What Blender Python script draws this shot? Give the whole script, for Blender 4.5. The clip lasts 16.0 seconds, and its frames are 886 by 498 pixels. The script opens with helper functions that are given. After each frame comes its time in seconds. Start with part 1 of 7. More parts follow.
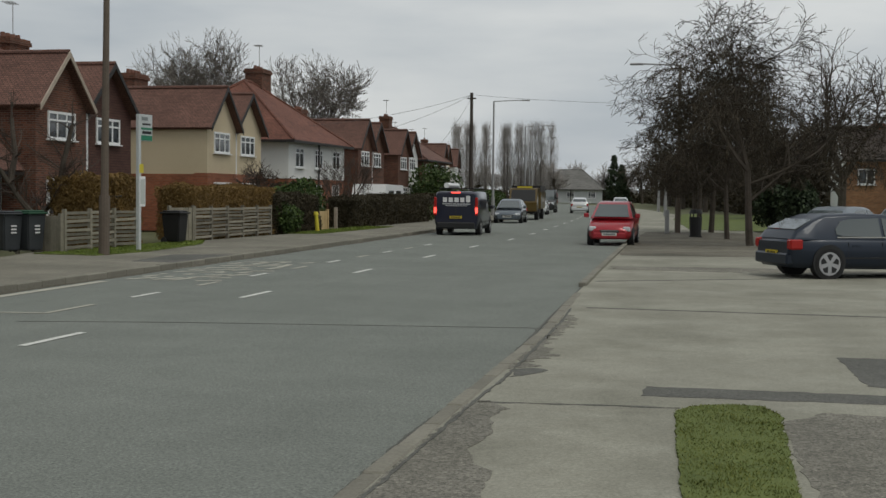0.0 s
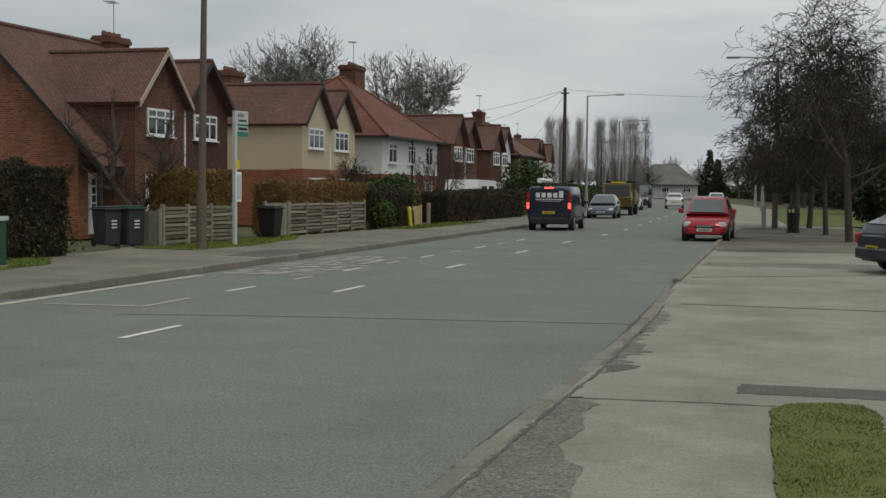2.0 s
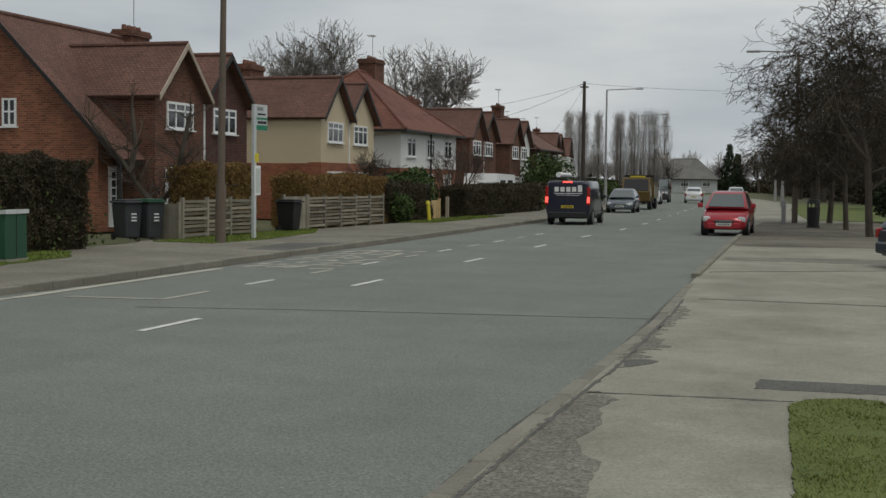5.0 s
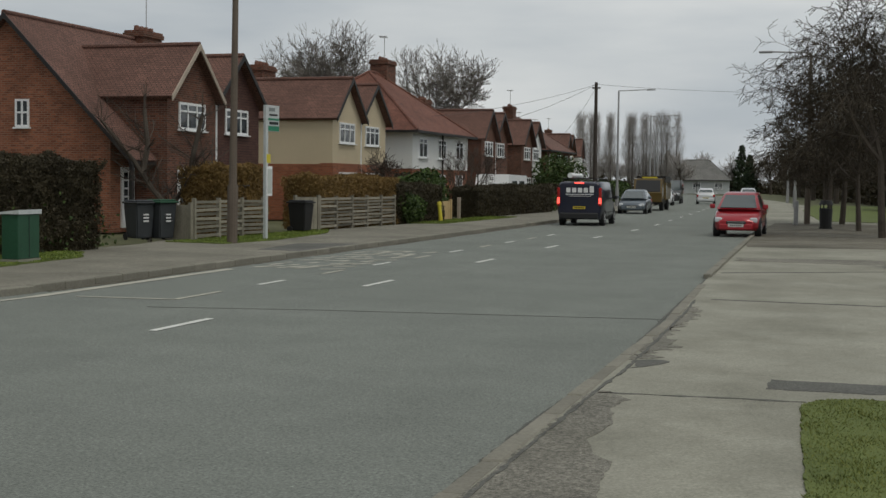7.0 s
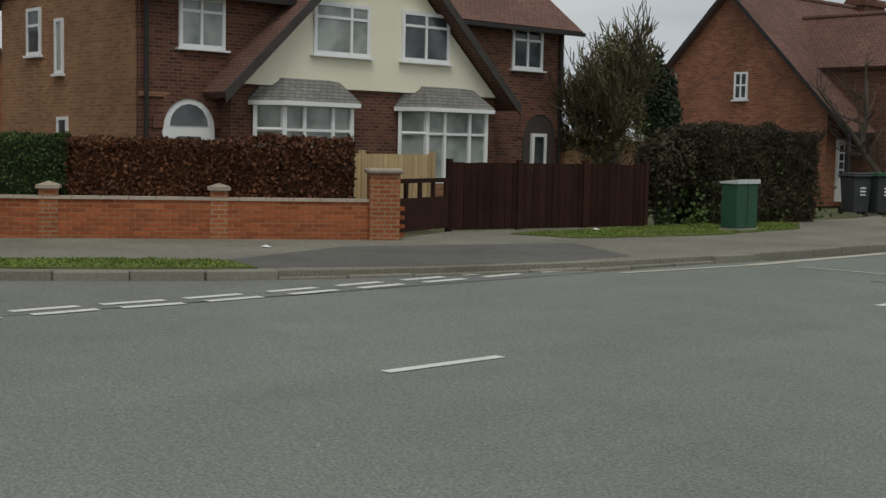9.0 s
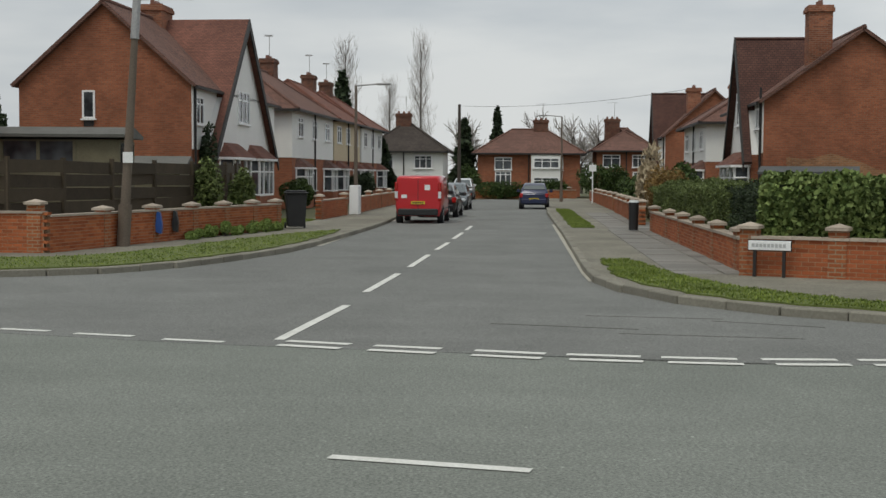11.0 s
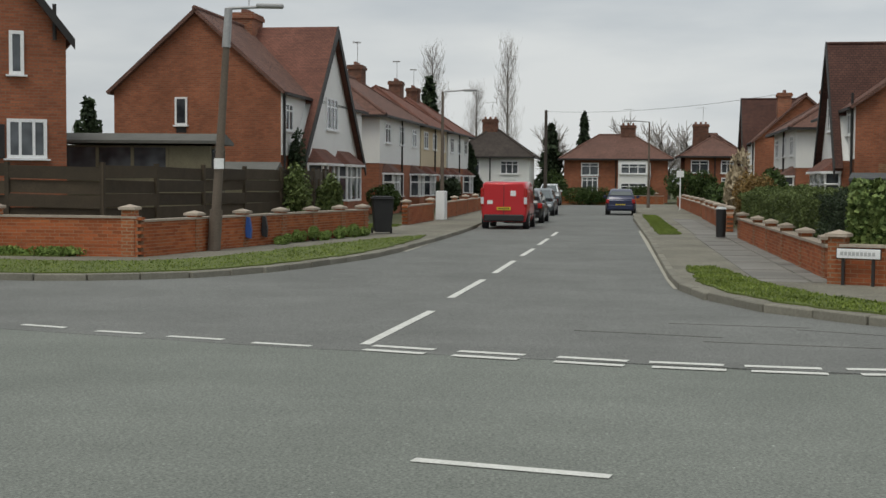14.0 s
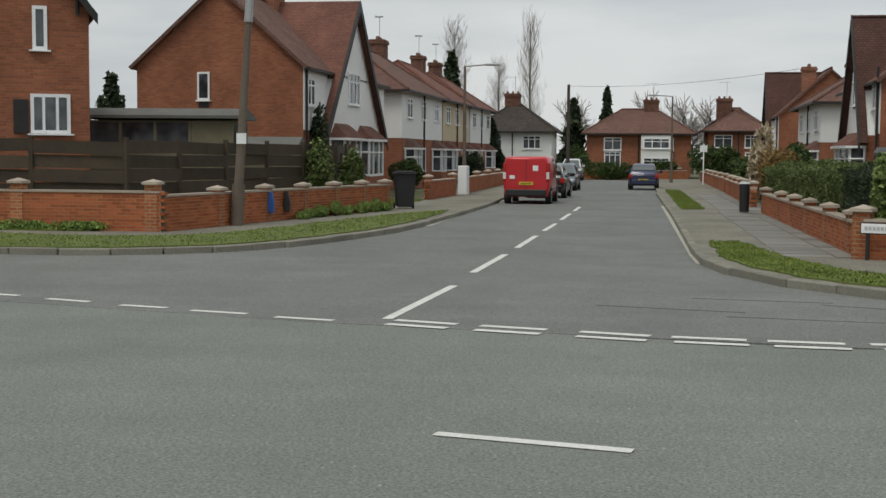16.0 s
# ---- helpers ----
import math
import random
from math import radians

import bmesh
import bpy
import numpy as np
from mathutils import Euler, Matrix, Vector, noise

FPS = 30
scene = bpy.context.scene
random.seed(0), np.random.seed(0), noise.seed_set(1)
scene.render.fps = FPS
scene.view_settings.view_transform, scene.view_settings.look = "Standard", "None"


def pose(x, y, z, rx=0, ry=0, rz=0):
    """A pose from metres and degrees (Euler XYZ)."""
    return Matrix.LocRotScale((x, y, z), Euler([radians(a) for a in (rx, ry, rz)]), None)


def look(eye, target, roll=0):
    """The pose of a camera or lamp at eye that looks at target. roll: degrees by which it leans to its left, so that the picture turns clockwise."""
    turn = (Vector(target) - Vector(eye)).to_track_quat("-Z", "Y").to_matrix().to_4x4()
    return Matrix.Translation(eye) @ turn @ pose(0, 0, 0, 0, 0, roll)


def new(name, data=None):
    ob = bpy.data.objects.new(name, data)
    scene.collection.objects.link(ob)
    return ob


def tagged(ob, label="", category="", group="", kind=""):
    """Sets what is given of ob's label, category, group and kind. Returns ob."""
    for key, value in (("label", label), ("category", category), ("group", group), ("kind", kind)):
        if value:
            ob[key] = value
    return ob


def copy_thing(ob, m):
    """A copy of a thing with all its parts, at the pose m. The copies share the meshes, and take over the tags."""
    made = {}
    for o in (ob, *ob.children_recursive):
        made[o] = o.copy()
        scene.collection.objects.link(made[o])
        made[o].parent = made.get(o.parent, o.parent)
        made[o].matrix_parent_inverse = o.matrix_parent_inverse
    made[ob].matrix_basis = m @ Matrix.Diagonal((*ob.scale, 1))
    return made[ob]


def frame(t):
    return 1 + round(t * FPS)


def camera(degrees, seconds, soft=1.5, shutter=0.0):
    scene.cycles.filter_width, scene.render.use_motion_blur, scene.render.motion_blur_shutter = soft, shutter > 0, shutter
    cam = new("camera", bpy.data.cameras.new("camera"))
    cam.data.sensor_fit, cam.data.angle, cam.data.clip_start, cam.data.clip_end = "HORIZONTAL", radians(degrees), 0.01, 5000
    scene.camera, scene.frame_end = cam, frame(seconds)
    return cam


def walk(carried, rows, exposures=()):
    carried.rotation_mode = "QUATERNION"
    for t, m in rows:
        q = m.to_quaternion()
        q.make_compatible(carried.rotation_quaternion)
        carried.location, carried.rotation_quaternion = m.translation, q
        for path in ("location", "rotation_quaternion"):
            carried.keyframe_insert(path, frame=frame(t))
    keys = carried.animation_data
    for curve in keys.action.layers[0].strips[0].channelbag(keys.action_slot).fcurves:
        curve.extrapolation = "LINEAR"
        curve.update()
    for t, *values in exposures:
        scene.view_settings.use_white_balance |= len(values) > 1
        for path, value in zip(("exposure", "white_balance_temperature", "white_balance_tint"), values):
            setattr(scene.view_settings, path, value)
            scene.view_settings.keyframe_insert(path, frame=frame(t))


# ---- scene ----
cam = camera(37.69, 16.0, soft=1.5)


def aim(x, y, z, yaw, pitch, roll):
    """A camera pose from its place, its turn to the left of +y, its tilt and its lean."""
    cy, sy, cp, sp = math.cos(radians(yaw)), math.sin(radians(yaw)), math.cos(radians(pitch)), math.sin(radians(pitch))
    return look((x, y, z), (x - sy * cp, y + cy * cp, z + sp), roll)


PATH = [
    (0, aim(0.000, 0.002, 1.848, 11.61, -2.51, 0.54)),
    (0.5, aim(0.004, 0.002, 1.847, 14.90, -2.48, 0.37)),
    (1, aim(0.008, 0.001, 1.845, 15.40, -2.66, 0.64)),
    (1.5, aim(0.009, 0.001, 1.844, 15.49, -2.70, 0.81)),
    (2, aim(0.011, 0.002, 1.845, 15.71, -2.75, 0.49)),
    (2.5, aim(0.013, 0.001, 1.844, 15.93, -2.75, 0.50)),
    (3, aim(0.012, 0.001, 1.844, 16.05, -3.05, 0.36)),
    (3.5, aim(0.013, 0.002, 1.846, 16.03, -3.06, 0.55)),
    (4, aim(0.012, 0.000, 1.845, 16.33, -3.05, 0.64)),
    (4.5, aim(0.014, -0.001, 1.846, 16.35, -3.04, 0.63)),
    (5, aim(0.016, -0.002, 1.848, 16.53, -3.03, 0.61)),
    (7.5, aim(0.023, -0.001, 1.836, 17.30, -3.03, 0.81)),
    (8, aim(0.016, -0.032, 1.829, 19.39, -3.09, 1.29)),
    (8.1, aim(0.008, 0.030, 1.819, 20.66, -3.16, 1.46)),
    (8.3, aim(-0.088, 0.104, 1.796, 24.23, -3.97, 1.74)),
    (8.5, aim(-0.172, 0.167, 1.777, 29.50, -4.39, 1.57)),
    (8.7, aim(-0.270, 0.152, 1.762, 36.49, -4.52, 1.24)),
    (8.9, aim(-0.350, 0.142, 1.752, 43.90, -4.38, 1.42)),
    (9, aim(-0.340, 0.075, 1.744, 47.38, -4.57, 1.17)),
    (9.1, aim(-0.410, 0.055, 1.749, 50.42, -4.67, 0.78)),
    (9.3, aim(-0.457, 0.023, 1.750, 55.02, -4.39, 0.35)),
    (9.5, aim(-0.513, -0.050, 1.748, 59.74, -4.22, 0.59)),
    (9.6, aim(-0.506, -0.096, 1.742, 62.39, -3.73, 0.60)),
    (9.7, aim(-0.497, -0.125, 1.734, 65.54, -3.74, 0.96)),
    (9.95, aim(-0.438, -0.114, 1.747, 72.40, -3.65, 0.84)),
    (10.3, aim(-0.349, -0.098, 1.767, 79.60, -3.51, 0.66)),
    (10.8, aim(-0.226, -0.075, 1.796, 86.00, -3.33, 0.42)),
    (11.3, aim(-0.103, -0.053, 1.824, 88.90, -3.14, 0.18)),
    (11.8, aim(-0.019, -0.038, 1.843, 89.80, -3.01, 0.01)),
    (12, aim(-0.004, -0.035, 1.846, 89.95, -2.99, -0.02)),
    (12.5, aim(-0.003, -0.037, 1.848, 90.24, -3.06, -0.06)),
    (13, aim(-0.002, -0.044, 1.852, 90.93, -3.05, 0.11)),
    (13.5, aim(0.001, -0.046, 1.845, 91.81, -2.83, 0.59)),
    (14, aim(0.002, -0.046, 1.840, 91.34, -3.05, 0.42)),
    (14.5, aim(0.001, -0.047, 1.838, 91.48, -3.37, 0.29)),
    (15, aim(0.001, -0.044, 1.837, 91.70, -3.61, 0.35)),
    (15.5, aim(0.000, -0.042, 1.838, 91.74, -3.86, 0.48)),
    (16, aim(-0.001, -0.047, 1.836, 92.31, -4.16, 0.39)),
]
LOOK = [(0, -0.23, 6720, 6), (5, -0.23, 6720, 6), (8.5, -0.22, 6720, 6), (9.7, -0.04, 6720, 6), (12, 0.14, 6720, 6), (16, 0.14, 6720, 6)]
walk(cam, PATH, LOOK)

# ---- light: an overcast afternoon ----
world = bpy.data.worlds.new("overcast_sky")
scene.world = world
world.use_nodes = True
wn, wl = world.node_tree.nodes, world.node_tree.links
wn.clear()
w_out = wn.new("ShaderNodeOutputWorld")
w_bg = wn.new("ShaderNodeBackground")
w_sky = wn.new("ShaderNodeTexSky")
w_sky.sky_type, w_sky.sun_disc = "NISHITA", False
w_sky.sun_elevation, w_sky.sun_rotation = radians(61), radians(124)
w_sky.air_density, w_sky.dust_density = 1.0, 3.0
w_co = wn.new("ShaderNodeTexCoord")
w_map = wn.new("ShaderNodeMapping")
w_map.inputs["Scale"].default_value = (1.0, 1.0, 4.5)
w_noise = wn.new("ShaderNodeTexNoise")
w_noise.inputs["Scale"].default_value, w_noise.inputs["Detail"].default_value = 2.6, 6.0
w_noise.inputs["Roughness"].default_value = 0.5
w_ramp = wn.new("ShaderNodeValToRGB")
w_ramp.color_ramp.elements[0].position, w_ramp.color_ramp.elements[1].position = 0.36, 0.62
w_ramp.color_ramp.elements[0].color = (4.7, 5.12, 5.75, 1)
w_ramp.color_ramp.elements[1].color = (6.95, 7.15, 7.5, 1)
w_mix = wn.new("ShaderNodeMix")
w_mix.data_type = "RGBA"
w_mix.inputs["Factor"].default_value = 0.93
wl.new(w_co.outputs["Generated"], w_map.inputs["Vector"])
wl.new(w_map.outputs["Vector"], w_noise.inputs["Vector"])
wl.new(w_noise.outputs["Fac"], w_ramp.inputs["Fac"])
wl.new(w_sky.outputs["Color"], w_mix.inputs["A"])
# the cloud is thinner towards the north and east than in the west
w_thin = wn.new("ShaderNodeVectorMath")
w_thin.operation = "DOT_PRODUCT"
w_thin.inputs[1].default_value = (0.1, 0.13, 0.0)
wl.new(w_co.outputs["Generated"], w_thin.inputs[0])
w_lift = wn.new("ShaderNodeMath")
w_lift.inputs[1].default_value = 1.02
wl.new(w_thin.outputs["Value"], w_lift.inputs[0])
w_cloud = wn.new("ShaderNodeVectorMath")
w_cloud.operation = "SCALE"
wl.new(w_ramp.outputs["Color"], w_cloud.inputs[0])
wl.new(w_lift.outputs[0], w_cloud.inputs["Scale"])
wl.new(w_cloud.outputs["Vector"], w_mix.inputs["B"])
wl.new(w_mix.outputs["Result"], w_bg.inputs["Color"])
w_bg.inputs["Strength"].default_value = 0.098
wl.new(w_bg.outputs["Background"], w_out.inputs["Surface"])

sun = new("sun", bpy.data.lights.new("sun", "SUN"))
sun.data.energy, sun.data.angle, sun.data.color = 1.25, radians(25), (1.0, 0.97, 0.92)
sun.matrix_world = look((0, 0, 0), (-0.45, 0.3, -1.0))

# ---- materials ----


def mat(name, rough=0.8, metal=0.0, spec=0.5):
    m = bpy.data.materials.new(name)
    m.use_nodes = True
    b = m.node_tree.nodes["Principled BSDF"]
    b.inputs["Roughness"].default_value, b.inputs["Metallic"].default_value = rough, metal
    b.inputs["Specular IOR Level"].default_value = spec
    return m, m.node_tree.nodes, m.node_tree.links, b


def ramp(nodes, links, fac, stops):
    r = nodes.new("ShaderNodeValToRGB")
    while len(r.color_ramp.elements) < len(stops):
        r.color_ramp.elements.new(0.5)
    for e, (p, c) in zip(r.color_ramp.elements, stops):
        e.position, e.color = p, (*c, 1)
    links.new(fac, r.inputs["Fac"])
    return r.outputs["Color"]


def noise_tex(nodes, links, vec, scale, detail=6.0, rough=0.6):
    n = nodes.new("ShaderNodeTexNoise")
    n.inputs["Scale"].default_value, n.inputs["Detail"].default_value, n.inputs["Roughness"].default_value = scale, detail, rough
    links.new(vec, n.inputs["Vector"])
    return n.outputs["Fac"]


def mixed(nodes, links, a, b, fac, mode="MIX"):
    n = nodes.new("ShaderNodeMix")
    n.data_type, n.blend_type = "RGBA", mode
    for key, v in (("A", a), ("B", b)):
        if isinstance(v, tuple):
            n.inputs[key].default_value = (*v, 1)
        else:
            links.new(v, n.inputs[key])
    if isinstance(fac, float):
        n.inputs["Factor"].default_value = fac
    else:
        links.new(fac, n.inputs["Factor"])
    return n.outputs["Result"]


def bumped(nodes, links, b, height, strength, distance=0.02):
    n = nodes.new("ShaderNodeBump")
    n.inputs["Strength"].default_value, n.inputs["Distance"].default_value = strength, distance
    links.new(height, n.inputs["Height"])
    links.new(n.outputs["Normal"], b.inputs["Normal"])


def place_of(nodes, space="Object"):
    if space == "World":
        return nodes.new("ShaderNodeNewGeometry").outputs["Position"]
    return nodes.new("ShaderNodeTexCoord").outputs["Object"]


def grainy(name, dark, light, big=0.6, fine=30.0, rough=0.85, bump=0.2, metal=0.0, spec=0.4, space="Object", vary=0.0):
    """A surface whose colour wanders at a large and a fine scale, with fine relief."""
    m, n, l, b = mat(name, rough, metal, spec)
    p = place_of(n, space)
    f1, f2 = noise_tex(n, l, p, big, 5), noise_tex(n, l, p, fine, 4, 0.7)
    c1 = ramp(n, l, f1, [(0.3, dark), (0.7, light)])
    c2 = ramp(n, l, f2, [(0.25, tuple(0.72 * v for v in dark)), (0.75, tuple(min(1, 1.25 * v) for v in light))])
    c = mixed(n, l, c1, c2, 0.45)
    if vary:
        info = n.new("ShaderNodeObjectInfo")
        tone = ramp(n, l, info.outputs["Random"], [(0.0, (1 - vary,) * 3), (1.0, (1 + vary,) * 3)])
        c = mixed(n, l, c, tone, 1.0, "MULTIPLY")
    l.new(c, b.inputs["Base Color"])
    if bump:
        bumped(n, l, b, f2, bump, 0.01)
    return m


def coursed(name, a, c, mortar, width=0.225, height=0.075, gap=0.012, bump=0.5, blotch=(0.75, 1.2), rough=0.9, slope=1.0):
    """Bricks or tiles in staggered courses on upright or sloping faces, with stains."""
    m, n, l, b = mat(name, rough, 0, 0.3)
    tc = n.new("ShaderNodeTexCoord")
    so, sn = n.new("ShaderNodeSeparateXYZ"), n.new("ShaderNodeSeparateXYZ")
    l.new(tc.outputs["Object"], so.inputs[0])
    l.new(tc.outputs["Normal"], sn.inputs[0])

    def math_node(op, x, y=None):
        k = n.new("ShaderNodeMath")
        k.operation = op
        for i, v in enumerate((x, y)):
            if v is None:
                continue
            if isinstance(v, float):
                k.inputs[i].default_value = v
            else:
                l.new(v, k.inputs[i])
        return k.outputs[0]
    pick = math_node("GREATER_THAN", math_node("ABSOLUTE", sn.outputs[0]), math_node("ABSOLUTE", sn.outputs[1]))
    u = math_node("ADD", math_node("MULTIPLY", so.outputs[1], pick), math_node("MULTIPLY", so.outputs[0], math_node("SUBTRACT", 1.0, pick)))
    cv = n.new("ShaderNodeCombineXYZ")
    l.new(u, cv.inputs[0])
    l.new(math_node("MULTIPLY", so.outputs[2], slope), cv.inputs[1])
    br = n.new("ShaderNodeTexBrick")
    br.inputs["Scale"].default_value = 1.0
    br.inputs["Brick Width"].default_value, br.inputs["Row Height"].default_value = width, height
    br.inputs["Mortar Size"].default_value, br.inputs["Mortar Smooth"].default_value = gap, 0.2
    br.inputs["Bias"].default_value = 0.0
    br.inputs["Color1"].default_value, br.inputs["Color2"].default_value = (*a, 1), (*c, 1)
    br.inputs["Mortar"].default_value = (*mortar, 1)
    l.new(cv.outputs[0], br.inputs["Vector"])
    stain = noise_tex(n, l, tc.outputs["Object"], 0.55, 7, 0.65)
    fine = noise_tex(n, l, tc.outputs["Object"], 22, 4, 0.7)
    tone = ramp(n, l, stain, [(0.3, (blotch[0],) * 3), (0.72, (blotch[1],) * 3)])
    tone2 = ramp(n, l, fine, [(0.3, (0.8,) * 3), (0.7, (1.15,) * 3)])
    col = mixed(n, l, mixed(n, l, br.outputs["Color"], tone, 1.0, "MULTIPLY"), tone2, 1.0, "MULTIPLY")
    l.new(col, b.inputs["Base Color"])
    inv = math_node("SUBTRACT", 1.0, br.outputs["Fac"])
    bumped(n, l, b, math_node("ADD", inv, math_node("MULTIPLY", fine, 0.4)), bump, 0.012)
    return m


def plain(name, c, rough=0.5, metal=0.0, spec=0.5, glow=0.0, coat=0.0):
    m, n, l, b = mat(name, rough, metal, spec)
    b.inputs["Base Color"].default_value = (*c, 1)
    b.inputs["Coat Weight"].default_value = coat
    if glow:
        b.inputs["Emission Color"].default_value, b.inputs["Emission Strength"].default_value = (*c, 1), glow
    return m


def pane_mat(name, c, wander):
    """Window glass seen from the street: dark room or net curtain behind a glossy sheet."""
    m, n, l, b = mat(name, 0.06, 0, 0.6)
    p = place_of(n)
    f = noise_tex(n, l, p, 1.3, 2)
    l.new(ramp(n, l, f, [(0.35, c), (0.65, wander)]), b.inputs["Base Color"])
    return m


def asphalt(name, lo, hi, stain=0.0, chips=0.0, grit=1.0):
    """Worn tarmac: chippings, soft mottling, faint wheel bands, pale loose chips and, if wanted, stains."""
    m, n, l, b = mat(name, 0.9, 0, 0.25)
    p = place_of(n, "World")
    f1, f2, f3 = noise_tex(n, l, p, 0.22, 5), noise_tex(n, l, p, 42, 3, 0.75), noise_tex(n, l, p, 1.4, 6, 0.65)
    f5 = noise_tex(n, l, p, 15.0, 4, 0.8)
    st = n.new("ShaderNodeMapping")
    st.inputs["Scale"].default_value = (0.9, 0.05, 1)
    l.new(p, st.inputs["Vector"])
    f4 = noise_tex(n, l, st.outputs["Vector"], 1.0, 3)
    c = ramp(n, l, f1, [(0.3, lo), (0.7, hi)])
    for f, d, u in ((f2, 1 - 0.44 * grit, 1 + 0.55 * grit), (f5, 1 - 0.18 * grit, 1 + 0.2 * grit), (f3, 0.94, 1.05), (f4, 0.96, 1.04)):
        c = mixed(n, l, c, ramp(n, l, f, [(0.3, (d,) * 3), (0.72, (u,) * 3)]), 1.0, "MULTIPLY")
    if chips:
        vo = n.new("ShaderNodeTexVoronoi")
        vo.inputs["Scale"].default_value = 7.0
        l.new(p, vo.inputs["Vector"])
        spot = ramp(n, l, vo.outputs["Distance"], [(0.05, (1.0,) * 3), (0.11, (0.0,) * 3)])
        some = ramp(n, l, noise_tex(n, l, p, 2.3, 2), [(0.55, (0.0,) * 3), (0.6, (1.0,) * 3)])
        both = mixed(n, l, spot, some, 1.0, "MULTIPLY")
        c = mixed(n, l, c, (1.0 + chips,) * 3, both, "MULTIPLY")
    if stain:
        f6 = noise_tex(n, l, p, 0.5, 7, 0.66)
        c = mixed(n, l, c, ramp(n, l, f6, [(0.36, (1.0 - stain, 1.0 - stain, 1.0 - stain * 1.1)), (0.62, (1.06, 1.06, 1.05))]), 1.0, "MULTIPLY")
    l.new(c, b.inputs["Base Color"])
    bumped(n, l, b, f2, 0.4, 0.008)
    return m


def leafy(name, dark, light):
    m, n, l, b = mat(name, 0.7, 0, 0.3)
    g = n.new("ShaderNodeNewGeometry")
    f = noise_tex(n, l, place_of(n), 1.1, 4)
    c = ramp(n, l, g.outputs["Random Per Island"], [(0.0, dark), (1.0, light)])
    l.new(mixed(n, l, c, ramp(n, l, f, [(0.3, (0.7,) * 3), (0.7, (1.3,) * 3)]), 1.0, "MULTIPLY"), b.inputs["Base Color"])
    return m


ASPHALT = asphalt("worn_grey_asphalt", (0.156, 0.168, 0.15), (0.182, 0.194, 0.175), 0.05, 0.8)
ASPHALT_SIDE = asphalt("side_road_asphalt", (0.146, 0.149, 0.142), (0.176, 0.18, 0.171), 0.1, 0.4)
TARMAC = asphalt("dark_patch_tarmac", (0.095, 0.094, 0.085), (0.13, 0.128, 0.116), 0.15)
PAVING = asphalt("pavement_tarmac", (0.165, 0.155, 0.127), (0.225, 0.212, 0.174), 0.22)
CONCRETE = asphalt("pale_worn_concrete", (0.25, 0.242, 0.2), (0.312, 0.304, 0.254), 0.24, 0.3, 0.5)
KERB = grainy("kerb_stone", (0.15, 0.141, 0.112), (0.245, 0.232, 0.19), 1.2, 25, 0.9, 0.3, space="World", vary=0.15)
SLAB = grainy("paving_slab", (0.155, 0.147, 0.134), (0.225, 0.215, 0.194), 0.9, 25, 0.9, 0.2, space="World", vary=0.14)
GRASS_BASE = grainy("turf", (0.062, 0.086, 0.02), (0.135, 0.165, 0.042), 1.0, 22, 0.95, 0.5, space="World")
EARTH = grainy("garden_soil_and_grass", (0.06, 0.07, 0.03), (0.12, 0.12, 0.06), 0.3, 9, 0.95, 0.3, space="World")
BLADE = leafy("grass_blades", (0.068, 0.108, 0.016), (0.21, 0.26, 0.05))
BLADE_DULL = leafy("dull_grass_blades", (0.07, 0.09, 0.018), (0.2, 0.215, 0.055))
PAINT = grainy("worn_road_paint", (0.5, 0.5, 0.46), (0.72, 0.72, 0.68), 3.0, 40, 0.8, 0.2, space="World")
PAINT_OLD = grainy("faded_road_paint", (0.27, 0.26, 0.22), (0.52, 0.5, 0.42), 2.2, 18, 0.85, 0.2, space="World")
BRICK_DARK = coursed("dark_multi_brick", (0.075, 0.028, 0.019), (0.19, 0.072, 0.043), (0.16, 0.112, 0.085), blotch=(0.65, 1.25))
BRICK_BROWN = coursed("brown_brick", (0.24, 0.112, 0.056), (0.38, 0.185, 0.092), (0.29, 0.195, 0.125), blotch=(0.7, 1.2))
BRICK_RED = coursed("red_brick", (0.25, 0.082, 0.042), (0.36, 0.124, 0.063), (0.24, 0.128, 0.082), blotch=(0.7, 1.2))
BRICK_OLD = coursed("old_red_brick", (0.185, 0.064, 0.036), (0.36, 0.13, 0.068), (0.27, 0.17, 0.12), blotch=(0.65, 1.25))
TILE_HUNG = coursed("dark_tile_hanging", (0.085, 0.04, 0.032), (0.115, 0.055, 0.042), (0.04, 0.025, 0.022), 0.17, 0.1, 0.01, 0.5)
BRICK_ORANGE = grainy("orange_red_brick", (0.26, 0.068, 0.024), (0.37, 0.108, 0.04), 2.0, 30, 0.9, 0.3, vary=0.25)
MORTAR = grainy("mortar", (0.27, 0.165, 0.1), (0.36, 0.23, 0.145), 3, 40, 0.95, 0.3)
TILE_BROWN = coursed("brown_roof_tiles", (0.145, 0.077, 0.06), (0.2, 0.105, 0.08), (0.05, 0.03, 0.026), 0.17, 0.1, 0.01, 0.6, (0.75, 1.2), 0.85, 1.45)
TILE_RED = coursed("red_roof_tiles", (0.16, 0.068, 0.05), (0.22, 0.094, 0.066), (0.075, 0.038, 0.03), 0.17, 0.1, 0.01, 0.6, (0.72, 1.2), 0.85, 1.45)
SLATE = coursed("grey_bay_tiles", (0.17, 0.165, 0.155), (0.23, 0.225, 0.21), (0.09, 0.09, 0.085), 0.17, 0.1, 0.012, 0.6, (0.8, 1.2), 0.8, 1.3)
TILE_DARK = coursed("dark_grey_brown_tiles", (0.05, 0.04, 0.034), (0.08, 0.064, 0.054), (0.025, 0.02, 0.018), 0.17, 0.1, 0.01, 0.6, (0.75, 1.2), 0.85, 1.45)
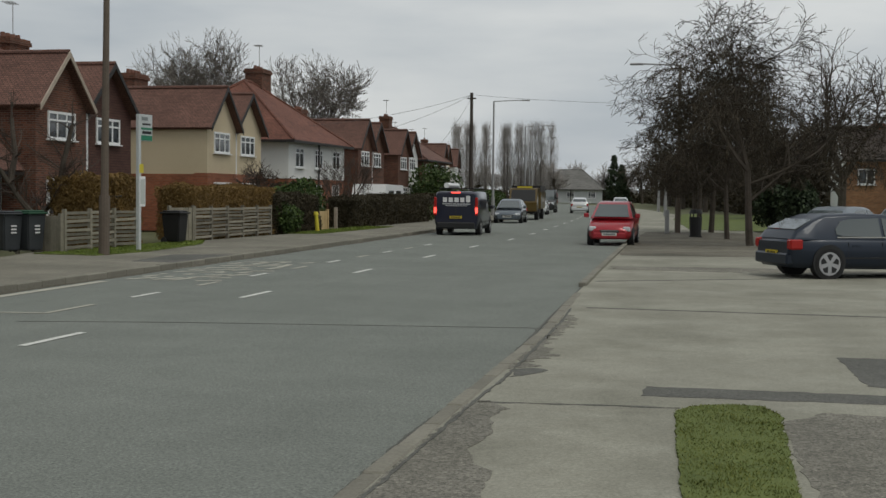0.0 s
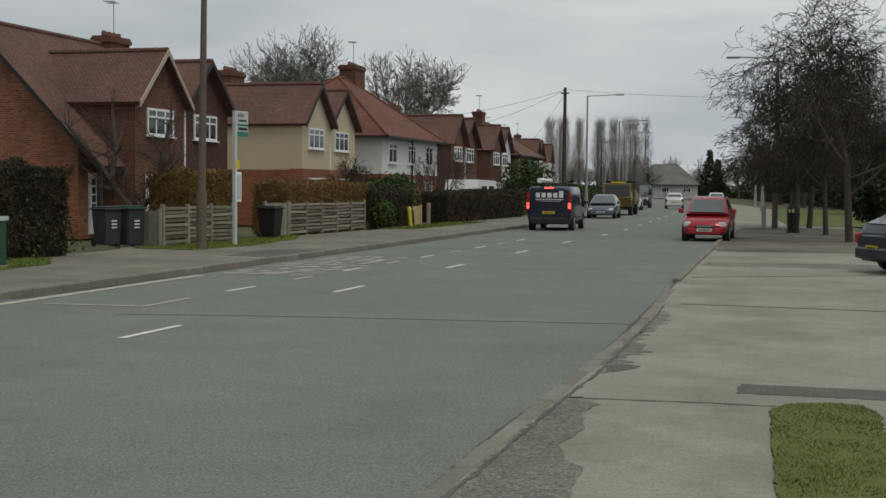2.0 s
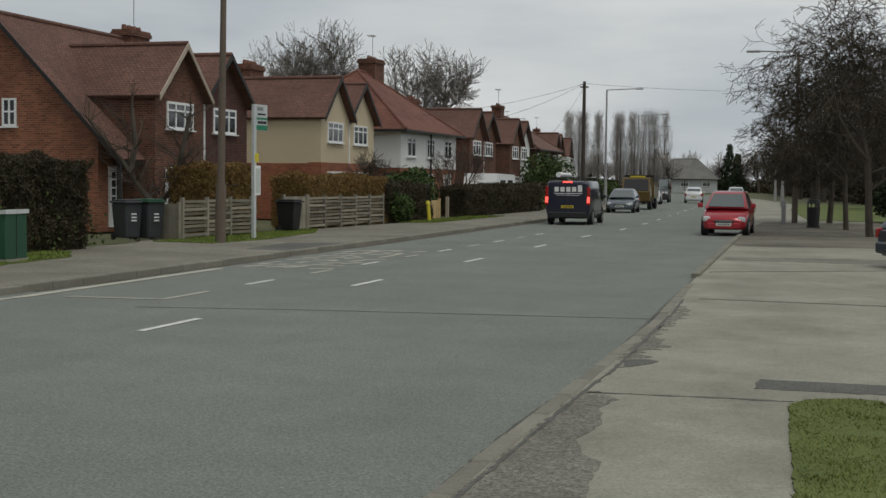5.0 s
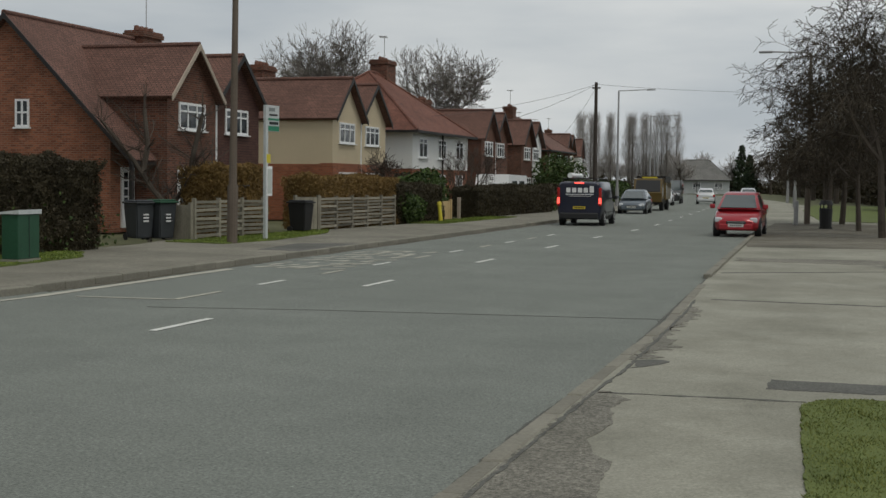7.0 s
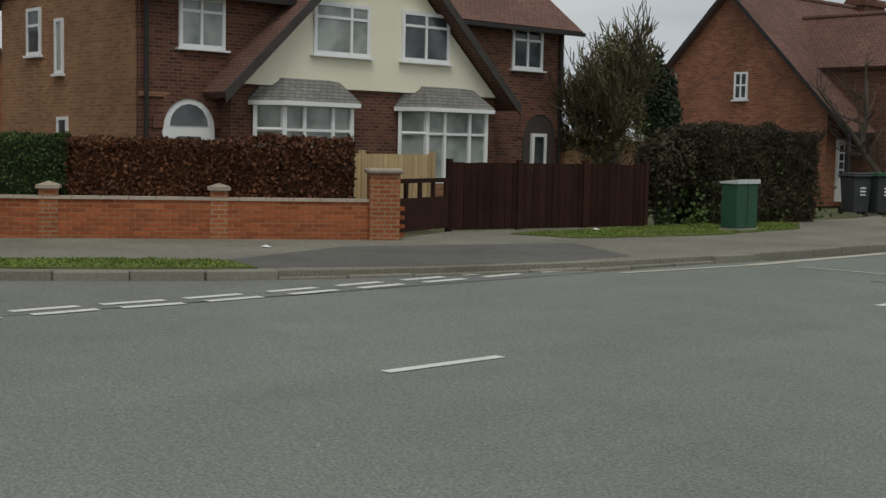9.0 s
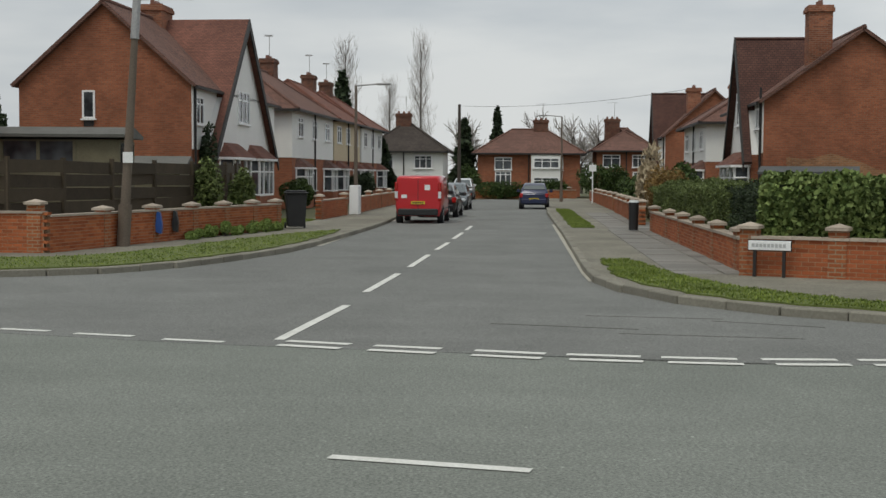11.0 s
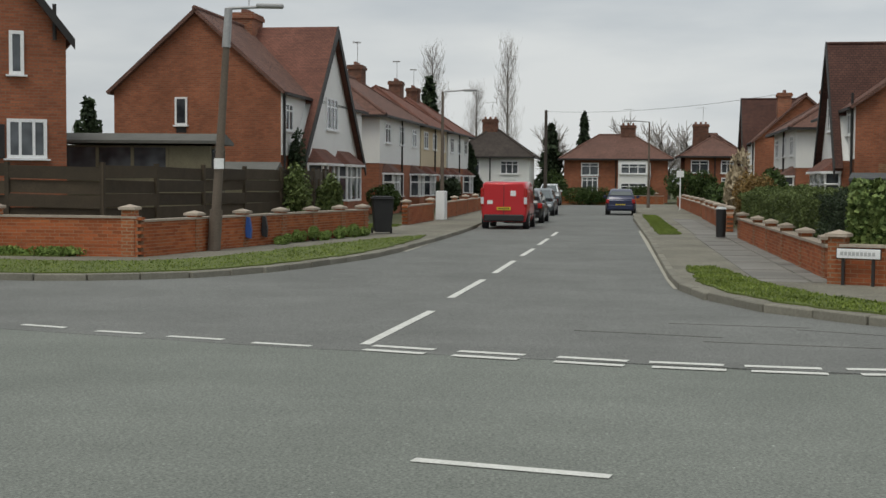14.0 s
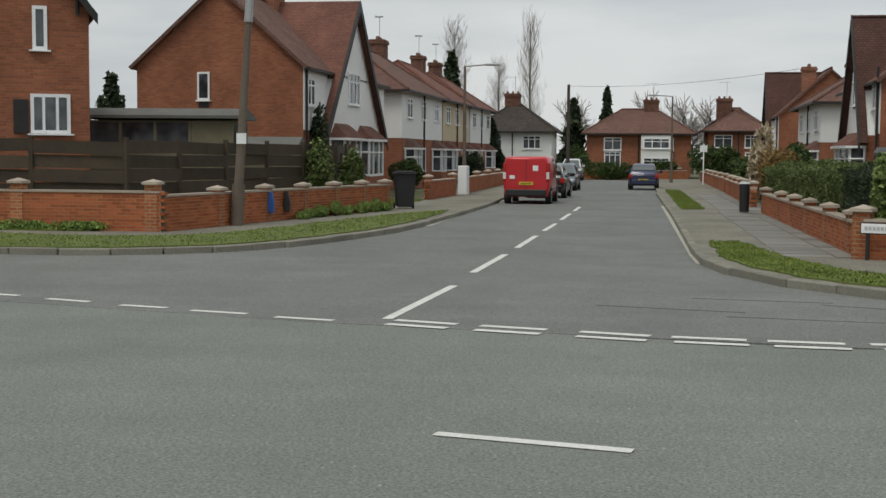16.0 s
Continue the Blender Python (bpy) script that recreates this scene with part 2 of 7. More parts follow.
CREAM = grainy("cream_render", (0.79, 0.74, 0.57), (0.87, 0.82, 0.66), 0.5, 60, 0.95, 0.25)
BUFF = grainy("buff_render", (0.5, 0.415, 0.28), (0.6, 0.505, 0.355), 0.5, 60, 0.95, 0.25)
WHITE_RENDER = grainy("white_render", (0.68, 0.68, 0.66), (0.8, 0.8, 0.78), 0.5, 60, 0.9, 0.2)
WHITE = grainy("white_upvc", (0.74, 0.75, 0.75), (0.82, 0.83, 0.83), 2, 30, 0.4, 0.0)
BLACK_WOOD = grainy("black_painted_timber", (0.012, 0.011, 0.011), (0.03, 0.027, 0.026), 3, 30, 0.6, 0.15)
VERGE_WOOD = grainy("weathered_dark_bargeboard", (0.03, 0.027, 0.025), (0.07, 0.062, 0.056), 3, 24, 0.8, 0.2)
BROWN_WOOD = grainy("dark_brown_fence_timber", (0.02, 0.009, 0.007), (0.04, 0.018, 0.013), 2, 26, 0.9, 0.3, spec=0.15, vary=0.25)
RANCH_WOOD = grainy("olive_brown_fence_timber", (0.035, 0.026, 0.016), (0.07, 0.052, 0.032), 2, 26, 0.8, 0.3, vary=0.25)
GREY_WOOD = grainy("weathered_grey_timber", (0.17, 0.155, 0.12), (0.31, 0.285, 0.225), 2.5, 30, 0.9, 0.4, vary=0.25)
PALE_WOOD = grainy("new_pale_timber", (0.42, 0.3, 0.15), (0.55, 0.41, 0.22), 2.5, 30, 0.8, 0.2, vary=0.15)
STONE_CAP = grainy("stone_coping", (0.3, 0.25, 0.2), (0.45, 0.38, 0.31), 2, 24, 0.9, 0.3, vary=0.15)
GLASS = pane_mat("window_glass_dark", (0.02, 0.025, 0.03), (0.09, 0.1, 0.11))
GLASS_NET = pane_mat("window_glass_net_curtain", (0.15, 0.175, 0.16), (0.36, 0.39, 0.37))
POT = grainy("terracotta_pot", (0.13, 0.06, 0.045), (0.22, 0.11, 0.08), 3, 25, 0.9, 0.2)
STEEL = grainy("galvanised_steel", (0.3, 0.3, 0.3), (0.42, 0.42, 0.42), 2, 20, 0.55, 0.05, metal=0.4)
POST_BROWN = grainy("brown_concrete_column", (0.1, 0.08, 0.062), (0.165, 0.132, 0.105), 1.5, 30, 0.9, 0.2)
POLE_WOOD = grainy("tarred_timber_pole", (0.04, 0.032, 0.026), (0.08, 0.065, 0.055), 2, 26, 0.9, 0.3)
BARK = grainy("grey_brown_bark", (0.045, 0.038, 0.03), (0.11, 0.09, 0.072), 2.5, 18, 0.95, 0.5)
TWIG = leafy("bare_twigs", (0.04, 0.03, 0.024), (0.1, 0.075, 0.058))
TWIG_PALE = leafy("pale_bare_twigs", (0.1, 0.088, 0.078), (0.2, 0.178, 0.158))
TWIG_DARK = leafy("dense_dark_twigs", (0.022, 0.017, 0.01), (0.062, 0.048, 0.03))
# distance haze is put into this twig colour, paler than bare bark
TWIG_HAZED = leafy("hazed_bare_twigs", (0.23, 0.21, 0.195), (0.38, 0.35, 0.33))
LEAF_GREEN = leafy("hedge_green_leaves", (0.017, 0.034, 0.007), (0.07, 0.11, 0.026))
LEAF_OLIVE = leafy("olive_green_hedge_leaves", (0.045, 0.066, 0.017), (0.15, 0.19, 0.06))
LEAF_BRIGHT = leafy("laurel_leaves", (0.06, 0.1, 0.022), (0.22, 0.28, 0.09))
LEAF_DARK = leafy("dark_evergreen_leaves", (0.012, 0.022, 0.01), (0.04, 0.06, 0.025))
LEAF_BROWN = leafy("brown_beech_leaves", (0.036, 0.014, 0.007), (0.165, 0.064, 0.027))
LEAF_OCHRE = leafy("ochre_hedge_twigs", (0.125, 0.076, 0.022), (0.24, 0.15, 0.05))
LEAF_DULL = leafy("dull_brown_hedge_twigs", (0.032, 0.026, 0.013), (0.062, 0.05, 0.027))
REED = leafy("dry_plume_grass", (0.3, 0.24, 0.15), (0.5, 0.42, 0.3))
CABINET_GREEN = grainy("green_cabinet_paint", (0.012, 0.06, 0.03), (0.022, 0.085, 0.045), 2, 22, 0.55, 0.05)
BIN_GREY = grainy("grey_bin_plastic", (0.03, 0.034, 0.038), (0.05, 0.055, 0.06), 3, 40, 0.55, 0.08)
BIN_BLACK = grainy("black_bin_plastic", (0.011, 0.011, 0.012), (0.024, 0.024, 0.025), 3, 40, 0.5, 0.08)
RUBBER = grainy("tyre_rubber", (0.012, 0.012, 0.012), (0.025, 0.025, 0.025), 6, 50, 0.85, 0.2)
ALLOY = plain("alloy_wheel", (0.5, 0.5, 0.52), 0.35, 0.8)
CAR_GLASS = plain("car_glass", (0.06, 0.075, 0.075), 0.05, 0, 1.0, coat=0.6)
TRIM = plain("black_car_trim", (0.014, 0.014, 0.015), 0.6)
CHROME = plain("chrome", (0.6, 0.6, 0.6), 0.2, 1.0)
LAMP_RED = plain("red_lamp_lens", (0.35, 0.012, 0.01), 0.2)
LAMP_LIT = plain("lit_brake_lamp", (1.0, 0.09, 0.07), 0.3, glow=2.0)
LAMP_CLEAR = plain("headlamp_lens", (0.6, 0.62, 0.64), 0.1)
PLATE_Y = plain("yellow_plate", (0.6, 0.45, 0.03), 0.5)
PLATE_W = plain("white_plate", (0.65, 0.65, 0.62), 0.5)
INK = plain("black_lettering", (0.015, 0.015, 0.015), 0.6)
WHITE_PRINT = plain("white_lettering", (0.75, 0.75, 0.75), 0.5)
YELLOW = plain("yellow_paint", (0.6, 0.5, 0.04), 0.5)
BLUE_BAG = plain("blue_plastic", (0.02, 0.08, 0.3), 0.5)
SIGN_GREEN = plain("green_sign_vinyl", (0.02, 0.2, 0.11), 0.5)
PALE_GREY = grainy("pale_grey_paint", (0.45, 0.48, 0.48), (0.56, 0.58, 0.58), 2, 20, 0.5, 0.05)
CABLE = plain("black_cable", (0.03, 0.03, 0.03), 0.7)
FELT = grainy("shed_felt_roof", (0.085, 0.085, 0.075), (0.15, 0.148, 0.135), 1.5, 30, 0.95, 0.3)
SHED_WOOD = grainy("olive_shed_boards", (0.12, 0.11, 0.07), (0.2, 0.18, 0.12), 1.5, 30, 0.9, 0.3)


def car_paint(name, c):
    return plain(name, c, 0.28, 0.15, 0.5, coat=0.6)


# ---- mesh helpers ----


def part(name, bm, material, parent=None, label="", smooth=False):
    """Links a bmesh as ONE mesh object, under a thing or a part if one is given."""
    me = bpy.data.meshes.new(name)
    bmesh.ops.recalc_face_normals(bm, faces=bm.faces)
    if smooth:
        for f in bm.faces:
            f.smooth = True
    bm.to_mesh(me)
    bm.free()
    me.materials.append(material)
    ob = new(name, me)
    ob.parent = parent
    return tagged(ob, label)


def raw(name, verts, faces, material, parent=None, label=""):
    me = bpy.data.meshes.new(name)
    me.from_pydata(verts, [], faces)
    me.materials.append(material)
    ob = new(name, me)
    ob.parent = parent
    return tagged(ob, label)


def thing(name, m, label, category, group="", kind=""):
    ob = new(name)
    ob.empty_display_size = 0.2
    ob.matrix_world = m
    return tagged(ob, label, category, group, kind)


def box(x0, x1, y0, y1, z0, z1, bm=None, bevel=0.0):
    bm = bm or bmesh.new()
    r = bmesh.ops.create_cube(bm, size=1)
    for v in r["verts"]:
        v.co = ((x0 + x1) / 2 + v.co.x * (x1 - x0), (y0 + y1) / 2 + v.co.y * (y1 - y0), (z0 + z1) / 2 + v.co.z * (z1 - z0))
    if bevel:
        edges = list({e for v in r["verts"] for e in v.link_edges})
        bmesh.ops.bevel(bm, geom=edges, offset=bevel, segments=1, affect="EDGES")
    return bm


def prism(pts, axis, a0, a1, bm=None):
    """A closed outline extruded along an axis. Outline in (y, z) for x, (x, z) for y, (x, y) for z."""
    bm = bm or bmesh.new()

    def at(p, a):
        return {"x": (a, p[0], p[1]), "y": (p[0], a, p[1]), "z": (p[0], p[1], a)}[axis]
    v0, v1 = [bm.verts.new(at(p, a0)) for p in pts], [bm.verts.new(at(p, a1)) for p in pts]
    n = len(pts)
    for i in range(n):
        bm.faces.new((v0[i], v0[(i + 1) % n], v1[(i + 1) % n], v1[i]))
    bm.faces.new(v0[::-1])
    bm.faces.new(v1)
    return bm


def sheet(pts, thick, bm=None):
    """A flat outline in space, thickened against its upward normal."""
    bm = bm or bmesh.new()
    p = [Vector(q) for q in pts]
    n = (p[1] - p[0]).cross(p[2] - p[0]).normalized()
    n = n if n.z >= 0 else -n
    a, b = [bm.verts.new(q) for q in p], [bm.verts.new(q - n * thick) for q in p]
    k = len(p)
    bm.faces.new(a)
    bm.faces.new(b[::-1])
    for i in range(k):
        bm.faces.new((a[i], b[i], b[(i + 1) % k], a[(i + 1) % k]))
    return bm


def rod(p, q, r0, r1=None, sides=10, bm=None):
    bm = bm or bmesh.new()
    p, q = Vector(p), Vector(q)
    m = Matrix.Translation((p + q) / 2) @ (q - p).to_track_quat("Z", "Y").to_matrix().to_4x4()
    bmesh.ops.create_cone(bm, cap_ends=True, segments=sides, radius1=r0, radius2=r0 if r1 is None else r1, depth=(q - p).length, matrix=m)
    return bm


def lettering(name, text, size, material, m, parent, depth=0.004):
    cu = bpy.data.curves.new(name, "FONT")
    cu.body, cu.size, cu.extrude, cu.align_x, cu.align_y = text, size, depth, "CENTER", "CENTER"
    tmp = bpy.data.objects.new(name, cu)
    me = bpy.data.meshes.new_from_object(tmp)
    bpy.data.objects.remove(tmp)
    me.materials.clear()
    me.materials.append(material)
    ob = new(name, me)
    ob.parent, ob.matrix_basis = parent, m
    return ob


def lattice(xs, zs, y0, y1):
    """One connected frame: bars along the even gaps of xs and zs, open between."""
    bm, grid = bmesh.new(), {}
    ok = lambda i, j: 0 <= i < len(xs) - 1 and 0 <= j < len(zs) - 1 and (i % 2 == 0 or j % 2 == 0)

    def vert(i, j, k):
        if (i, j, k) not in grid:
            grid[i, j, k] = bm.verts.new((xs[i], (y0, y1)[k], zs[j]))
        return grid[i, j, k]
    for i in range(len(xs) - 1):
        for j in range(len(zs) - 1):
            if not ok(i, j):
                continue
            for k in (0, 1):
                bm.faces.new([vert(*q, k) for q in ((i, j), (i + 1, j), (i + 1, j + 1), (i, j + 1))])
            for di, dj, a, b in ((-1, 0, (i, j), (i, j + 1)), (1, 0, (i + 1, j), (i + 1, j + 1)), (0, -1, (i, j), (i + 1, j)), (0, 1, (i, j + 1), (i + 1, j + 1))):
                if not ok(i + di, j + dj):
                    bm.faces.new([vert(*a, 0), vert(*b, 0), vert(*b, 1), vert(*a, 1)])
    return bm

# ---- the ground, roads and pavements ----


def flat(name, pts, z, material, label, kind="structure", category="", depth=0.0):
    """A level outline at height z, solid downwards to depth below it."""
    bm = prism(pts, "z", z - max(depth, 0.01), z)
    ob = part(name, bm, material, None, label)
    return tagged(ob, category=category or name, kind=kind)


bm = bmesh.new()
bmesh.ops.create_grid(bm, x_segments=8, y_segments=8, size=900)
for v in bm.verts:
    v.co.z = -0.06
tagged(part("ground", bm, EARTH, None, "rough grass and soil reaching to the horizon"), category="ground", kind="structure")

# stations along the main road: y, left edge, right edge
MAIN = [(-60, -66, -46), (-34, -37, -19), (-20, -24.5, -8), (-11, -18.8, -4.2), (-6, -16.0, -3.0), (-1, -13.8, -2.4), (3.3, -12.5, -2.15), (8, -12.3, -2.1),
        (17, -12.25, -2.1), (32, -12.4, -2.6), (58, -12.6, -3.2), (76, -13.1, -4.2), (95, -14.0, -5.0), (120, -15.8, -6.4), (150, -19.5, -9.5), (200, -29, -18.5), (270, -47, -35)]


def along(y):
    """Left and right edge of the main road at y."""
    ys = [m[0] for m in MAIN]
    return float(np.interp(y, ys, [m[1] for m in MAIN])), float(np.interp(y, ys, [m[2] for m in MAIN]))


road = [(m[2], m[0]) for m in MAIN] + [(m[1], m[0]) for m in MAIN[::-1]]
flat("road_main", road, 0.0, ASPHALT, "wide worn grey asphalt main road", category="road", depth=0.05)

# the side road runs off to the west, a little north of square
SIDE_A = radians(7.4)
SU, SN = Vector((-math.cos(SIDE_A), math.sin(SIDE_A))), Vector((math.sin(SIDE_A), math.cos(SIDE_A)))
SO = Vector((-14.4, -1.3))


def side(s, r):
    """A place s metres up the side road and r metres right of its centre line."""
    p = SO + SU * s + SN * r
    return (p.x, p.y)


KERB_N = [(-12.25, 17.3), (-12.55, 14.2), (-13.1, 11.8), (-13.5, 10.5), (-14.15, 8.9), (-14.95, 7.6), (-15.85, 6.2), (-16.9, 5.05), (-18.4, 4.1), (-20.4, 3.6), (-22.0, 3.5), (-24.4, 3.7), (-39.2, 5.3), (-61.8, 7.6), (-98, 11.6)]
KERB_S = [(-99.0, 4.4), (-50.5, 0.05), (-44.7, -0.5), (-37.2, -1.4), (-32.9, -1.95), (-30.1, -2.45), (-27.0, -3.4), (-25.5, -4.0), (-24.5, -4.6), (-23.8, -5.15), (-23.25, -6.0), (-22.9, -6.9), (-22.8, -7.9), (-22.95, -9.4), (-25.2, -13), (-32, -24), (-44, -36)]
side_road = [(-12.3, 14.0)] + KERB_N[1:] + KERB_S + [(-30, -34), (-20, -17), (-14.0, -2), (-12.45, 4)]
flat("road_side", side_road, 0.004, ASPHALT_SIDE, "side road of dark asphalt joining the main road", category="road", depth=0.05)

# pavements, each a raised slab behind its kerb
PZ = 0.11
WALL_N = [(-17.3, 14.6), (-22.35, 6.25), (-24.3, 6.3), (-39.9, 8.15), (-62, 11.0), (-98, 15.2)]
north = [(x, y) for x, y in KERB_N] + [(-98, 15.4), (-62, 11.2), (-39.9, 8.3), (-22.5, 6.5), (-17.5, 14.8), (-18.4, 16.8), (-17.5, 24), (-17.5, 30), (-18.2, 33), (-17.3, 40), (-16.6, 50), (-16.6, 62), (-17.2, 76), (-18.2, 95), (-20, 120), (-24, 150), (-34, 200)]
north += [(along(y)[0], y) for y in (200, 150, 120, 95, 76, 58, 45, 32, 24)]
flat("pavement_north", north, PZ, PAVING, "grey tarmac pavement behind a worn kerb", category="pavement", depth=0.16)
south = KERB_S + [(-50, -36), (-36, -22), (-29.2, -13.6), (-28.3, -7.5), (-40.6, -3.6), (-53.6, -2.8), (-99, 1.2)]
flat("pavement_south", south, PZ, PAVING, "grey tarmac pavement round the corner", category="pavement", depth=0.16)
# the near side: dropped kerb and a broad concrete apron
east = [(-5.5, -14), (-4.2, -11), (-3.0, -6), (-2.4, -1), (-2.15, 3.3), (-2.1, 8), (-2.1, 17), (-2.25, 20), (-2.6, 32), (-3.2, 58), (-4.2, 76), (-5.0, 95), (-6.4, 120), (-9.5, 150), (-18.5, 200), (-16, 200), (-7, 150), (-3.2, 120), (-1.5, 95), (-0.4, 76), (2.5, 64), (30, 64), (30, -14)]
flat("pavement_east", east, 0.03, CONCRETE, "broad apron of pale worn concrete and tarmac", category="pavement", depth=0.09)


def ragged(pts, jit, step=0.11):
    """An outline with a broken, uneven edge."""
    out, r = [], random.Random(len(pts) * 7 + int(pts[0][1] * 10))
    for (ax, ay), (bx, by) in zip(pts, pts[1:] + pts[:1]):
        n = max(1, int(math.hypot(bx - ax, by - ay) / step))
        for k in range(n):
            o = r.gauss(0, jit * 0.7) if k else 0
            L = math.hypot(bx - ax, by - ay)
            out.append((ax + (bx - ax) * k / n - (by - ay) / L * o, ay + (by - ay) * k / n + (bx - ax) / L * o))
    return out


def ribbon(name, pts, z, material, label, category="paving", jit=0.02):
    return flat(name, ragged(pts, jit) if jit else pts, z, material, label, category=category)


GRIT = asphalt("gritty_brown_tarmac", (0.14, 0.133, 0.113), (0.225, 0.213, 0.18), 0.22, 0.9, 1.5)
ribbon("tarmac_strip", [(-2.02, 2.0), (-2.02, 11.1), (-1.86, 11.15), (-1.62, 10.75), (-1.7, 10.2), (-1.58, 9.6), (-1.66, 9.0), (-1.52, 8.5), (-1.36, 8.3), (-1.3, 7.4), (-1.22, 6), (-1.2, 2)], 0.034, GRIT, "broken gritty tarmac edge beside the kerb", jit=0.03)
ribbon("tarmac_trench", [(-0.58, 11.75), (4.2, 11.85), (4.2, 12.3), (-0.56, 12.35)], 0.034, TARMAC, "long dark tarmac repair in the concrete")
ribbon("tarmac_patch", [(1.42, 15.1), (1.5, 12.9), (2.6, 12.32), (5.6, 12.3), (5.6, 15.3)], 0.034, TARMAC, "dark tarmac patch in the concrete")
ribbon("pavement_dark", [(-2.55, 38.6), (3, 39.2), (9, 36.4), (14, 38), (14, 63.8), (-2.95, 63.6), (-3.05, 52), (-2.75, 40)], 0.034, asphalt("old_footway_tarmac", (0.13, 0.12, 0.098), (0.2, 0.185, 0.15), 0.35), "old brown-grey tarmac footway under the trees")
ribbon("verge_far", [(-1.0, 68), (-2.6, 95), (-2.4, 120), (8, 120), (12, 70), (3.2, 66)], 0.045, GRASS_BASE, "bright mown grass verge beyond the trees", "grass")
ribbon("tarmac_side", [(0.62, 5.0), (0.66, 8.0), (0.58, 10.6), (0.95, 11.2), (3.5, 10.9), (4.2, 5.0)], 0.034, GRIT, "worn brown tarmac beside the grass patch", jit=0.03)
ribbon("concrete_patch", [(3.2, 22.0), (5.6, 22.0), (5.6, 24.3), (3.5, 24.4)], 0.036, PAVING, "pale concrete square in the apron", jit=0.01)
ribbon("stain_band", [(-2.3, 31.3), (4, 31.0), (6, 32.2), (1.5, 33.0), (-2.4, 32.8)], 0.035, GRIT, "dark worn band across the apron", jit=0.12)
ribbon("stain_edge", [(-2.02, 13.2), (-1.8, 13.4), (-1.82, 14.1), (-1.62, 14.5), (-1.9, 15.3), (-1.86, 17.2), (-1.94, 19.3), (-2.04, 19.3)], 0.035, GRIT, "crumbled dark edge behind the kerb", jit=0.08)
ribbon("kerb_joint", [(-2.18, 3), (-2.17, 7.5), (-2.2, 9.6), (-2.15, 11.2), (-2.13, 12.6), (-2.17, 15.7), (-2.3, 19.8), (-2.43, 25.3), (-2.46, 25.3), (-2.34, 19.8), (-2.22, 15.7), (-2.18, 12.6), (-2.19, 11.2), (-2.23, 9.6), (-2.2, 7.5), (-2.21, 3)], 0.006, TARMAC, "dark dirty joint between road and kerb", jit=0.012)
ribbon("kerb_back_joint", [(-2.0, 7.0), (-1.99, 11.2), (-1.96, 12.5), (-1.99, 14.8), (-2.06, 18.5), (-2.14, 20.4), (-2.11, 20.4), (-2.02, 18.5), (-1.95, 14.8), (-1.93, 12.5), (-1.96, 11.2), (-1.97, 7.0)], 0.038, TARMAC, "dark crumbled joint behind the kerb", jit=0.012)
ribbon("stain_crumb", [(-1.93, 12.6), (-1.8, 12.75), (-1.66, 13.0), (-1.6, 13.2), (-1.8, 13.3), (-1.93, 13.2)], 0.036, TARMAC, "dark crumbled hole in the concrete edge", jit=0.05)
ribbon("pavement_joint_a", [(-2.3, 26.9), (1.8, 29.2), (1.82, 29.32), (-2.3, 27.05)], 0.034, TARMAC, "dark tar joint")
ribbon("pavement_joint_b", [(-1.9, 20.6), (5, 20.2), (5, 20.3), (-1.9, 20.7)], 0.034, TARMAC, "thin dark tar joint")
ribbon("pavement_joint_c", [(-1.95, 11.0), (-1.0, 11.1), (-0.22, 11.14), (-0.22, 11.18), (-1.0, 11.15), (-1.95, 11.05)], 0.034, TARMAC, "thin dark crack")
ribbon("tarmac_apron", [(-13.45, 11.6), (-14.3, 9.7), (-15.4, 9.8), (-16.5, 12.8), (-15.2, 16.8), (-12.95, 15.6), (-12.9, 13.8)], PZ + 0.004, TARMAC, "dark tarmac crossing at the gate")
for pts in ([(-12.45, 29.0), (-12.45, 33.2), (-14.1, 32.6), (-13.7, 29.2)],):
    ribbon("tarmac_crossing", pts, PZ + 0.004, TARMAC, "dark tarmac crossing in the pavement")


def strip(name, p, q, w, z, material, label, category="road marking"):
    p, q = Vector(p), Vector(q)
    n = (q - p).normalized().orthogonal() * w / 2
    return tagged(part(name, prism([tuple(a) for a in (p - n, q - n, q + n, p + n)], "z", z - 0.003, z), material, None, label), category=category, group=category, kind="structure")


# centre line of the main road: 1.2 m dashes every 7.2 m
for k in range(0, 17):
    y = 0.82 + 7.25 * k - (0.4 if k == 1 else 0.0)
    x = -8.0 if k == 0 else -7.86
    if y > 50:
        x = sum(along(y)) / 2 + 0.1
    strip("centre_dash", (x - (0.42 if k == 0 else 0.0), y - (1.25 if k < 2 else 1.5)), (x, y), 0.11, 0.009, PAINT, "white painted centre line dash")
# give-way lines across the mouth
GW = [(-14.0, -1.5), (-13.6, -0.55), (-13.24, 0.42), (-12.86, 1.46), (-12.63, 2.43), (-12.45, 3.37), (-12.4, 4.4), (-12.33, 5.34), (-12.36, 6.38), (-12.33, 7.36), (-12.36, 8.38), (-12.44, 9.52), (-12.52, 10.6), (-12.58, 11.72), (-12.66, 12.85), (-12.66, 14.0)]
for (x0, y0), (x1, y1) in zip(GW, GW[1:]):
    d = (Vector((x1, y1)) - Vector((x0, y0))).normalized()
    e, o = Vector((x1, y1)), Vector((-d.y, d.x)) * 0.34
    strip("give_way_dash", e - d * 0.72, e, 0.13, 0.012, PAINT, "white give-way dash")
    strip("give_way_dash", e - d * 0.78 + o, e - d * 0.04 + o, 0.13, 0.012, PAINT, "white give-way dash")
